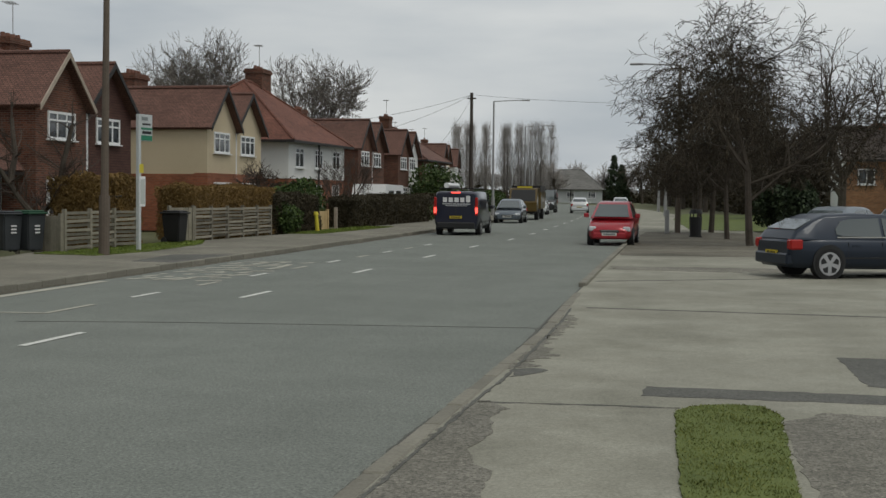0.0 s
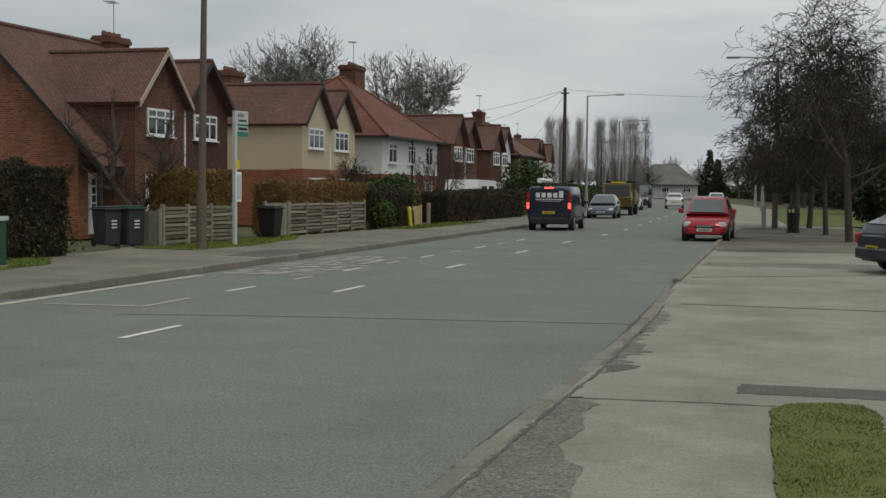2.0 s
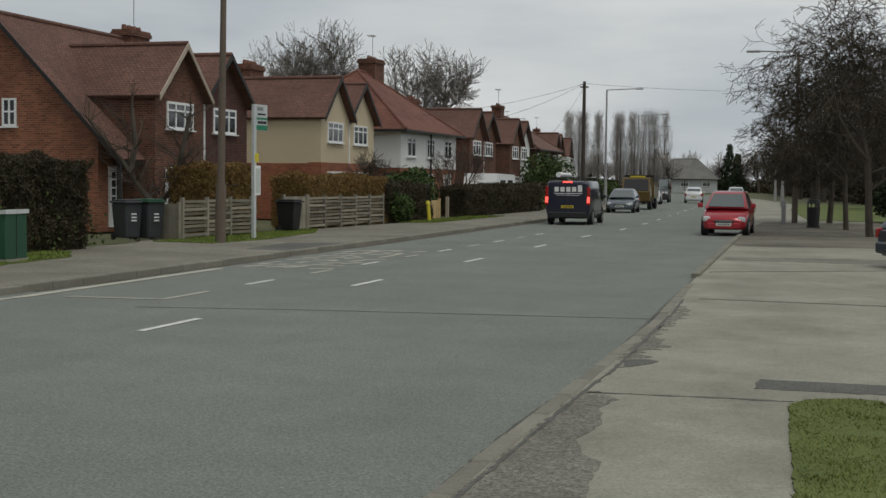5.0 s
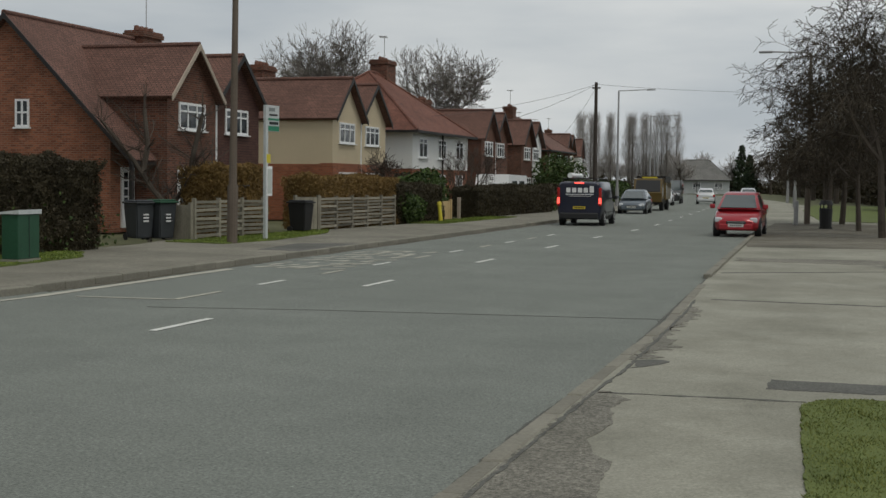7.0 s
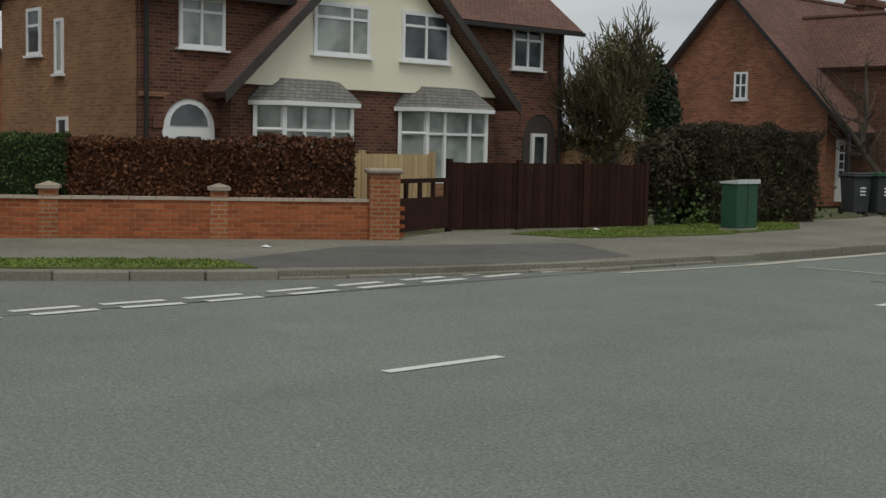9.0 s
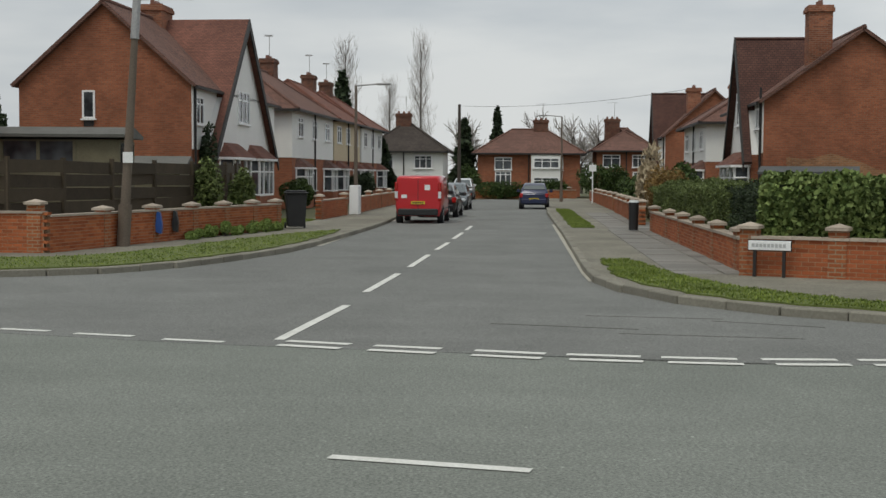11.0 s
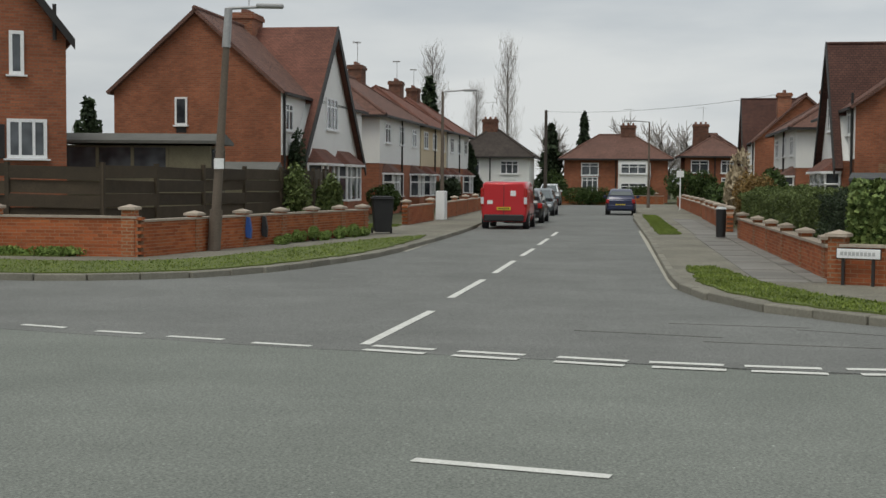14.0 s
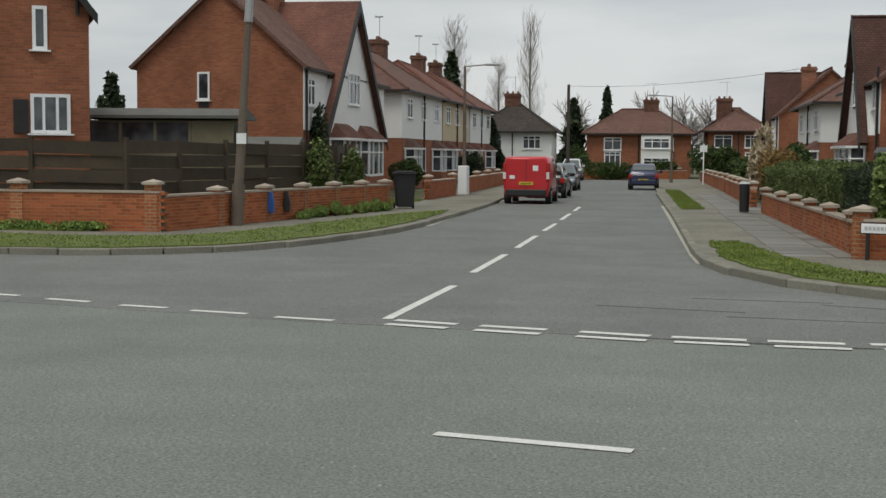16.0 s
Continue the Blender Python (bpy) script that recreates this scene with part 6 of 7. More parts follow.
        rmo = part("rim", bm, ALLOY if kind == "hatch" else STEEL, t)
        bm = bmesh.new()
        for k in range(5):
            a = 2 * math.pi * k / 5 + 0.3
            pts = [(x + wr * q * math.cos(a + e), wr + wr * q * math.sin(a + e)) for q, e in (((0.2, 0.0), (0.62, -0.4), (0.68, 0.0), (0.62, 0.4)) if trim else ((0.2, 0.0), (0.54, -0.38), (0.56, 0.0), (0.54, 0.38)))]
            prism(pts, "y", sy * (w + 0.018), sy * (w + 0.026), bm)
        part("rim_cutout", bm, TRIM, rmo)
    # lamps, bumpers, plates, mirrors
    for s in (-1, 1):
        if kind == "van":
            lamp = part("tail_lamp", box(-L / 2 - 0.03, -L / 2 + 0.12, s * w * 0.93 - 0.06, s * w * 0.93 + 0.06, 0.85, H * 0.85, None, 0.02), LAMP_RED, root, "tall red tail lamp")
            part("reversing_lens", box(-L / 2 - 0.036, -L / 2, s * w * 0.93 - 0.055, s * w * 0.93 + 0.055, 0.95, 1.2), LAMP_LIT if lit else LAMP_CLEAR, lamp)
        else:
            part("tail_lamp", box(-L / 2 - 0.01, -L / 2 + 0.3, s * w * 0.86 - 0.1, s * w * 0.86 + 0.09, belt * 0.72, belt * 0.97, None, 0.03), LAMP_RED, root, "red tail lamp")
        part("headlamp", box(L / 2 - 0.42, L / 2 - 0.06, s * w * 0.74 - 0.14, s * w * 0.74 + 0.12, nose * 0.66, nose * 0.9, None, 0.04), LAMP_CLEAR, root, "clear headlamp")
        part("mirror", box(L * 0.2, L * 0.25, s * (w + 0.02), s * (w + 0.2), belt, belt + 0.16, None, 0.03) if s > 0 else box(L * 0.2, L * 0.25, -w - 0.2, -w - 0.02, belt, belt + 0.16, None, 0.03), TRIM if kind == "van" else paint, root, "door mirror")
    part("front_bumper", box(L / 2 - 0.16, L / 2 + 0.03, -w * 0.72, w * 0.72, 0.24, 0.46, None, 0.04), paint if kind != "van" else TRIM, root)
    gr = part("grille", box(L / 2 - 0.06, L / 2 + 0.012, -w * 0.42, w * 0.42, nose * 0.58, nose * 0.74, None, 0.015), TRIM, root, "dark grille")
    part("grille_bar", box(L / 2 + 0.01, L / 2 + 0.03, -w * 0.36, w * 0.36, nose * 0.68, nose * 0.71), CHROME, gr)
    part("rear_bumper", box(-L / 2 - 0.05, -L / 2 + 0.14, -w * 0.86, w * 0.86, 0.3, 0.56, None, 0.04), paint if kind != "van" else TRIM, root)
    for s, key in ((1, plates[0]), (-1, plates[1])):
        x = s * (L / 2 + 0.036)
        zc = 0.4 if s > 0 else (belt * 0.62 if kind != "van" else 0.78)
        pl = part("number_plate", box(min(x, x - s * 0.05), max(x, x - s * 0.05), -0.26, 0.26, zc - 0.055, zc + 0.055), PLATE_W if key == "w" else PLATE_Y, root, "number plate with plain bars")
        bm = bmesh.new()
        for k in range(6):
            box(min(x, x + s * 0.004), max(x, x + s * 0.004), -0.2 + 0.07 * k, -0.155 + 0.07 * k, zc - 0.03, zc + 0.03, bm)
        part("plate_print", bm, INK, pl)
    if doors:
        for s in (-1, 1):
            for x in (L * 0.2, -L * 0.02, -L * 0.2):
                part("door_seam", box(x - 0.006, x + 0.006, s * (w - 0.004) - 0.004, s * (w - 0.004) + 0.006, 0.32, belt * 0.9), TRIM, root)
            part("rubbing_strip", box(-L * 0.22, L * 0.22, s * w - 0.006, s * w + 0.006, belt * 0.5, belt * 0.53), TRIM, root)
            for x in (L * 0.0, -L * 0.18):
                part("door_handle", box(x, x + 0.18, s * w - 0.005, s * w + 0.02, belt * 0.8, belt * 0.83), paint, root)
    return root
TRIM_FELT = grainy("dark_felt", (0.05, 0.053, 0.055), (0.1, 0.105, 0.105), 1.5, 30, 0.9, 0.3)

# ---- corner plot: wall, hedge, gate, fences ----
CW0, CW1 = Vector((-17.3, 14.6)), Vector((-22.35, 6.25))
CD = (CW1 - CW0).normalized()
CB = Vector((-0.855, 0.52))


def corner(s, back=0.0):
    p = CW0 + CD * s + CB * back
    return (p.x, p.y)


garden_wall("garden_wall_corner", CW0, CW1, 0.8, [3.03, 5.77, 8.3, 9.8], "low orange-red brick garden wall with stone coping", 300)
gp = thing("gate_pillar", pose(*corner(0.25), 0, 0, 0, 58.8), "tall orange-red brick gate pillar with a stone cap", "pillar")
part("shaft", box(-0.26, 0.26, -0.2, 0.2, 0, 1.24), BRICK_PIER, gp)
part("cap", box(-0.31, 0.31, -0.26, 0.26, 1.24, 1.33, None, 0.03), STONE_CAP, gp, "pale stone cap")
hedge("hedge", corner(0.75, 0.62), corner(5.5, 0.62), 0.8, 1.74, LEAF_BROWN, 30000, 0.055, "clipped beech hedge with brown winter leaves", core=LEAF_BROWN)
hedge("hedge", corner(5.5, 0.62), corner(7.6, 0.62), 0.85, 1.76, LEAF_GREEN, 16000, 0.045, "clipped dark green hedge behind the brick wall")
hedge("hedge", corner(7.6, 0.62), corner(9.7, 0.7), 0.85, 1.74, LEAF_BRIGHT, 8000, 0.09, "bright green laurel hedge behind the brick wall", core=LEAF_GREEN, wob=0.1)
SW0, SW1 = Vector((-22.35, 6.25)), Vector((-40.2, 8.2))
garden_wall("garden_wall_side", SW0, SW1, 0.74, [1.2, 4.2, 7.2, 10.2, 13.2, 17.6], "long low red brick garden wall", 0, pier_top=0.18)
SD = (SW1 - SW0).normalized()
SB = Vector((0.11, 0.99))
for k, (a, b, top) in enumerate(((0.6, 3.6, 1.72), (3.7, 5.6, 1.74), (5.7, 8.0, 1.7), (8.1, 10.4, 1.72), (10.5, 13.0, 1.68), (13.1, 15.2, 1.68), (15.3, 17.4, 1.66), (17.6, 19.8, 1.6))):
    p, q = SW0 + SD * a + SB * 0.75, SW0 + SD * b + SB * 0.75
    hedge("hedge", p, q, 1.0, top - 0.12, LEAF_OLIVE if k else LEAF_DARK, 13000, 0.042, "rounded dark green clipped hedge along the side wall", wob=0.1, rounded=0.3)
garden_wall("garden_wall_side_far", (-44.5, 8.7), (-62, 10.9), 0.8, [0.2, 3.5, 7.0, 10.5, 14], "low red brick garden wall further up the side road", 0)
garden_wall("garden_wall_side_end", (-64, 11.2), (-92, 14.4), 0.8, [0.2, 5, 10, 15, 20], "low red brick garden wall far up the side road", 0)
garden_wall("garden_wall_end", (-101.5, 5.6), (-100.4, 14.6), 0.75, [0.2, 8.5], "low red brick wall across the end of the road", 0)
bush("ochre_bush", -46.5, 9.9, 1.3, 0.9, 2.1, LEAF_OCHRE, 6000, 0.07, "rounded ochre and green shrub over the wall")
bush("green_bush", -52.5, 11.6, 1.2, 1.0, 2.0, LEAF_GREEN, 5200, 0.11, "dark green rounded shrub over the wall")
bush("pampas_grass", -56.0, 11.2, 0.8, 0.8, 2.7, REED, 3200, 0.09, "dry buff pampas grass plumes", long=3.0, up=1.5)
bush("green_bush", -60.0, 12.2, 1.8, 1.2, 1.7, LEAF_GREEN, 4200, 0.12, "green garden shrub over the wall")
bush("green_bush", -70.0, 13.4, 2.2, 1.3, 1.8, LEAF_GREEN, 4200, 0.12, "green garden shrub over the wall")
bush("green_bush", -102.5, 17.3, 1.5, 2.2, 2.4, LEAF_GREEN, 6000, 0.13, "large green garden bushes beyond the bend")
bush("green_bush", -100.4, 9.0, 0.7, 2.6, 1.5, LEAF_GREEN, 4000, 0.1, "clipped green bushes behind the end wall")
bush("green_bush", -102.0, 12.6, 0.7, 2.2, 1.6, LEAF_GREEN, 3500, 0.1, "clipped green bushes behind the end wall")
bush("green_bush", -103.0, 6.6, 1.0, 1.2, 2.2, LEAF_GREEN, 3500, 0.1, "rounded green bush behind the end wall")
conifer("conifer", pose(-104, -0.6, 0), 4.8, 1.5, 3, "dark green conifer before the white house", 2600)
conifer("conifer", pose(-118, 6.9, 0), 7.0, 1.6, 4, "dark green conifer between the houses", 2600)
conifer("conifer", pose(-135, 11.3, 0), 9.0, 1.3, 5, "tall dark narrow conifer", 2400)

# street name board in front of the corner wall
sg = thing("street_name_sign", pose(*corner(9.38, -0.28), PZ, 0, 0, -121.2 + 180), "white street name board on two black posts", "street sign")
for x in (-0.26, 0.24):
    part("post", box(x - 0.025, x + 0.025, -0.025, 0.025, 0, 0.56), BLACK_WOOD, sg)
bd = part("board", box(-0.36, 0.36, -0.05, -0.03, 0.46, 0.62, None, 0.006), WHITE, sg, "white board with a dark border")
part("border", box(-0.375, 0.375, -0.03, -0.018, 0.445, 0.635), BLACK_WOOD, bd)
bm = bmesh.new()
for k in range(9):
    box(-0.3 + 0.066 * k, -0.25 + 0.066 * k, -0.055, -0.05, 0.51, 0.57, bm)
part("lettering_bar", bm, plain("faded_sign_bars", (0.42, 0.43, 0.43), 0.6), bd)

# the gate and the dark fences
gt = thing("garden_gate", pose(-17.75, 14.75, 0, 0, 0, 109), "dark brown timber garden gate with open top panels", "gate")
part("gate_frame", box(0.1, 2.2, -0.025, 0.025, 0.18, 0.78), BROWN_WOOD, gt)
for k in range(5):
    part("upright", box(0.1 + 0.5 * k, 0.19 + 0.5 * k, -0.025, 0.025, 0.78, 1.05), BROWN_WOOD, gt)
part("top_rail", box(0.1, 2.2, -0.03, 0.03, 1.05, 1.13), BROWN_WOOD, gt)
board_fence("pale_fence", (-19.6, 13.8), (-20.2, 18.0), 0.1, 1.55, 28, "new pale timber board fence behind the gate", PALE_WOOD, posts=3)
board_fence("board_fence", (-18.6, 17.0), (-17.75, 21.9), 0.12, 1.42, 30, "dark brown close-board timber fence", BROWN_WOOD, wavy=0.008, posts=4)
bush("brown_bush", -18.25, 23.0, 0.7, 0.9, 1.9, LEAF_DULL, 9000, 0.055, "low brown twiggy bush beside the dark fence", long=2.0, up=0.4)
hedge("hedge", (-18.2, 23.9), (-17.95, 27.6), 1.6, 2.22, LEAF_DULL, 60000, 0.036, "tall dull brown-green hedge beside the pavement", long=2.0, up=0.4, wob=0.16, core=LEAF_DULL, rounded=0.3)
v, f = [], []
rr = random.Random(71)
for _ in range(1500):
    leaves(v, f, (rr.uniform(-18.9, -17.0), rr.uniform(22.3, 28.3), rr.uniform(0.2, 1.4) * rr.random() + 0.15), None, 0.08, rr, 1.4, 0.3)
tagged(raw("ivy_leaves", v, f, LEAF_GREEN, None, "scattered green ivy leaves low in the hedge"), category="leaves", kind="stuff")
bare_tree("garden_tree", pose(-22.99, 27.05, 0), 5.7, 12, "bushy multi-stemmed garden tree in bud", 0.45, 0, 5, 0.09, 0.16, twig=leafy("olive_twigs", (0.04, 0.034, 0.018), (0.12, 0.1, 0.05)), thin=0.008, kids=(4, 5), fuzz=1, narrow=0.85)
bush("evergreen_bush", -26.31, 32.74, 0.9, 1.0, 4.6, LEAF_DARK, 12000, 0.1, "tall dark evergreen bush between the houses", category="bush")
bush("olive_bush", -22.99, 27.05, 1.25, 1.35, 4.6, leafy("olive_leaves", (0.075, 0.07, 0.027), (0.17, 0.155, 0.07)), 15000, 0.036, "olive green twiggy shrub beside the brick house", long=2.2, up=0.7, lobes=12)
gr = thing("garage", pose(-26.5, 29.0, 0, 0, 0, 90), "low flat-roofed garage with a pale roof edge", "garage")
part("wall", box(0, 7, 0, 4, 0, 2.0), BRICK_BROWN, gr)
part("roof", box(-0.2, 7.2, -0.3, 4.2, 2.0, 2.2), PALE_GREY, gr, "pale flat roof")

og = thing("garage", pose(-45.2, 12.9, 0, 0, 0, 70), "low garage with a dark felt roof behind the hedge", "garage")
part("wall", box(0.1, 3.2, 0, 2.6, 0, 1.9), BRICK_OLD, og)
part("roof", prism([(-0.2, 1.9), (2.8, 1.9), (2.8, 2.0), (1.3, 2.2), (-0.2, 2.0)], "x", 0, 3.4), TRIM_FELT, og, "dark felt roof")

# ---- pavement furniture on the far side ----
cb = thing("utility_cabinet", pose(-15.75, 22.45, PZ, 0, 0, 92), "green metal street utility cabinet on the grass", "cabinet")
part("plinth", box(-0.4, 0.4, -0.2, 0.2, 0, 0.08), CONCRETE, cb)
part("body", box(-0.38, 0.38, -0.19, 0.19, 0.08, 0.98, None, 0.015), CABINET_GREEN, cb)
part("top", prism([(-0.22, 0.98), (0.22, 0.98), (0.22, 1.02), (-0.22, 1.07)], "x", -0.41, 0.41), PALE_GREY, cb, "pale weathered cap")
part("door_seam", box(-0.006, 0.006, -0.198, -0.189, 0.12, 0.95), TRIM, cb)
wheelie_bin(pose(-18.6, 31.95, PZ, 0, 0, 62), BIN_GREY, BIN_GREY, "grey wheelie bin with white painted marks", 1.12, 0.6, True)
wheelie_bin(pose(-18.15, 32.35, PZ, 0, 0, 66), BIN_GREY, CABINET_GREEN, "dark grey wheelie bin with a green lid", 1.14, 0.6, True)
wheelie_bin(pose(-17.0, 39.5, PZ, 0, 0, 80), BIN_BLACK, BIN_BLACK, "black wheelie bin beside the weathered fence", 1.06, 0.56)
wheelie_bin(pose(-17.9, 36.4, PZ, 0, 0, 80), BIN_BLACK, BIN_BLACK, "black bin behind the weathered fence", 1.6, 0.5)
street_lamp(pose(-15.64, 31.7, PZ, 0, 0, 0), 9.2, 1.6, "tall brown concrete street lamp column by the kerb", POST_BROWN, 0.12, 0.105)
bs = thing("bus_stop", pose(-15.77, 34.1, PZ, 0, 0, 78), "pale grey bus stop pole with flag and timetable", "bus stop")
part("pole", box(-0.055, 0.055, -0.045, 0.045, 0, 3.85), PALE_GREY, bs)
fl = part("flag", box(0.06, 0.62, -0.02, 0.02, 3.1, 3.85, None, 0.01), PALE_GREY, bs, "white and green bus stop flag")
part("green_band", box(0.08, 0.6, -0.026, -0.02, 3.12, 3.26), SIGN_GREEN, fl)
part("green_band", box(0.08, 0.6, -0.026, -0.02, 3.42, 3.48), SIGN_GREEN, fl)
part("print_bar", box(0.14, 0.52, -0.026, -0.02, 3.55, 3.6), INK, fl)
part("print_bar", box(0.14, 0.56, -0.026, -0.02, 3.3, 3.38), INK, fl)
part("print_bar", box(0.12, 0.4, -0.026, -0.02, 3.68, 3.78), plain("grey_sign_print", (0.2, 0.22, 0.22), 0.6), fl)
tt = part("timetable_case", box(-0.02, 0.26, -0.05, 0.03, 1.25, 2.1, None, 0.01), WHITE, bs, "framed timetable")
part("timetable_sheet", box(0.02, 0.22, -0.056, -0.05, 1.32, 2.02), plain("timetable_paper", (0.5, 0.53, 0.5), 0.4), tt)
part("yellow_notice", box(-0.02, 0.16, -0.05, -0.03, 2.2, 2.45), YELLOW, bs, "yellow notice")

# weathered woven panels with hedges behind
for p, q, n in (((-17.25, 32.6), (-17.05, 36.7), 4), ((-17.05, 41.2), (-16.85, 48.4), 6)):
    board_fence("woven_fence", p, q, 0.16, 1.22, 9, "weathered grey woven timber fence panels", GREY_WOOD, horizontal=True, posts=n, wavy=0.02, gap=0.035)
board_fence("woven_fence_end", (-17.5, 40.2), (-17.05, 41.1), 0.16, 1.25, 5, "leaning weathered timber panel", GREY_WOOD, posts=2)
board_fence("old_fence", (-19.0, 33.2), (-17.3, 32.5), 0.1, 1.1, 9, "old mossy timber fence return", GREY_WOOD, posts=2)
hedge("hedge", (-18.2, 34.9), (-18.2, 37.9), 1.3, 2.2, LEAF_OCHRE, 34000, 0.034, "ochre twiggy hedge behind the fence", long=2.5, up=0.8, wob=0.14, core=LEAF_OCHRE)
hedge("hedge", (-18.0, 42.0), (-17.9, 49.6), 1.4, 1.95, LEAF_OCHRE, 40000, 0.034, "long ochre twiggy hedge behind the fence", long=2.5, up=0.8, wob=0.12, core=LEAF_OCHRE)
hedge("hedge", (-17.7, 49.4), (-17.5, 54.6), 1.4, 1.62, LEAF_DULL, 24000, 0.042, "dull brown hedge beside the pavement", long=2.2, up=0.4, wob=0.14, core=LEAF_DULL)
bush("green_bush", -17.0, 50.3, 0.7, 1.3, 1.3, LEAF_GREEN, 2600, 0.09, "low green shrub by the fence end")
bush("green_bush", -19.0, 56.5, 1.6, 3.4, 2.2, LEAF_GREEN, 6500, 0.12, "large green garden bushes behind the hedge")
hedge("hedge", (-17.4, 60.4), (-17.1, 75.5), 1.4, 1.5, LEAF_DULL, 38000, 0.048, "long dull brown hedge along the pavement", long=2.2, up=0.4, wob=0.16, core=LEAF_DULL)
bush("green_bush", -17.4, 76.5, 0.9, 2.0, 1.6, LEAF_GREEN, 3000, 0.11, "green bush at the hedge end")
board_fence("red_fence", (-17.2, 55.2), (-16.9, 56.3), 0.1, 0.95, 5, "short brown timber fence beside a drive", PALE_WOOD, posts=2)
part("gatepost", box(-0.07, 0.07, -0.07, 0.07, 0, 1.0, None, 0.01), STONE_CAP, thing("gatepost", pose(-16.6, 56.6, PZ), "pale concrete gatepost beside the drive", "gatepost"))
yp = thing("marker_post", pose(-16.4, 53.2, PZ, 0, -6, 0), "yellow marker post leaning on the verge", "post")
part("shaft", rod((0, 0, 0), (0, 0, 0.72), 0.09, 0.08, 10), YELLOW, yp)
part("cap", rod((0, 0, 0.72), (0, 0, 0.86), 0.12, 0.07, 10), YELLOW, yp)
splayed_tree("garden_tree", pose(-19.4, 35.0, 0, 0, 0, 29), 21, "pruned bare fruit tree with two splayed limbs")
bare_tree("garden_tree", pose(-20.2, 56.5, 0), 3.4, 22, "low spreading bare shrub in the front garden", 1.0, 0.05, 5, 0.06, 0.2, kids=(4, 5), thin=0.007)
bare_tree("garden_tree", pose(-20.0, 71.5, 0), 4.4, 23, "slim bare garden tree", 0.6, 0, 5, 0.06, 0.25, kids=(3, 4), thin=0.008)
bare_tree("garden_tree", pose(-19.5, 66.0, 0), 3.8, 26, "slim bare garden tree", 0.6, 0, 5, 0.05, 0.25, kids=(3, 4), thin=0.008)
cv = thing("caravan", pose(-20.5, 79.5, 0, 0, 0, 90), "white touring caravan parked in a front garden", "caravan")
part("body", prism([(-2.6, 0.5), (2.4, 0.5), (2.7, 1.2), (2.2, 2.25), (-2.3, 2.3), (-2.7, 1.3)], "y", -1.05, 1.05), WHITE, cv)
part("window", box(-1.6, -0.4, -1.08, -1.05, 1.3, 1.9), CAR_GLASS, cv)
part("window", box(0.3, 1.5, -1.08, -1.05, 1.3, 1.9), CAR_GLASS, cv)
part("wheel", rod((0, -1.0, 0.33), (0, -0.8, 0.33), 0.33, None, 16), RUBBER, cv)
hedge("hedge", (-17.9, 79.5), (-18.6, 96), 1.3, 1.5, LEAF_DULL, 9000, 0.12, "brown garden hedge further up the road", long=2, up=0.4, core=LEAF_DULL, wob=0.15)
hedge("hedge", (-19.3, 99), (-21, 130), 1.3, 1.7, LEAF_GREEN, 9000, 0.16, "green garden hedge further up the road", wob=0.2)
bush("green_bush", -21.5, 100, 2.5, 4.5, 3.4, LEAF_GREEN, 6000, 0.16, "large green garden bushes up the road")

# poles, lamps and cables up the main road
tp = thing("telegraph_pole", pose(-16.81, 91.5, 0), "dark tarred timber telegraph pole", "pole")
part("shaft", rod((0, 0, -0.1), (0, 0, 8.95), 0.16, 0.11, 10), POLE_WOOD, tp)
part("crossarm", box(-0.3, 0.3, -0.05, 0.05, 8.5, 8.6), POLE_WOOD, tp)
for x, y, h in ((-16.2, 97.5, 8.75), (-17.5, 124, 8.2), (-20.3, 150, 8.2), (-24.5, 178, 8.2), (-31, 205, 8.2)):
    street_lamp(pose(x, y, 0), h, 2.4, "grey steel street lamp with a long arm", STEEL, 0.0, 0.1)
street_lamp(pose(-1.5, 62.5, 0.03, 0, 0, 180), 7.9, 2.0, "brown street lamp among the bare trees", POST_BROWN, 0.0, 0.1)
street_lamp(pose(-3.6, 108, 0.03, 0, 0, 180), 8.0, 2.0, "grey street lamp beyond the trees", STEEL, 0.0, 0.11)
street_lamp(pose(-5.2, 135, 0.03, 0, 0, 180), 8.0, 2.0, "grey street lamp beyond the trees", STEEL, 0.0, 0.11)


def cable(name, p, q, sag, label, r=0.012):
    bm = bmesh.new()
    p, q = Vector(p), Vector(q)
    pts = [p.lerp(q, k / 10) - Vector((0, 0, sag * 4 * (k / 10) * (1 - k / 10))) for k in range(11)]
    rings = [[bm.verts.new(c + Vector(o) * r) for o in ((0, 0, 1), (0.8, 0.6, -0.5), (-0.8, -0.6, -0.5))] for c in pts]
    for a, b in zip(rings, rings[1:]):
        for i in range(3):
            bm.faces.new((a[i], a[(i + 1) % 3], b[(i + 1) % 3], b[i]))
    tagged(part(name, bm, CABLE, None, label), category="cable")


cable("overhead_cable", (-16.8, 91.5, 8.8), (4.0, 84, 7.6), 0.3, "thin overhead cable across the road to the trees")
cable("overhead_cable", (-16.8, 91.5, 8.8), (-23, 72.5, 5.6), 0.3, "thin overhead cable to the white house")
cable("overhead_cable", (-16.8, 91.5, 8.8), (-23, 84.5, 5.6), 0.3, "thin overhead cable to the brown house")
cable("overhead_cable", (-16.8, 91.5, 8.6), (-24, 112, 5.4), 0.3, "thin overhead cable to a house")

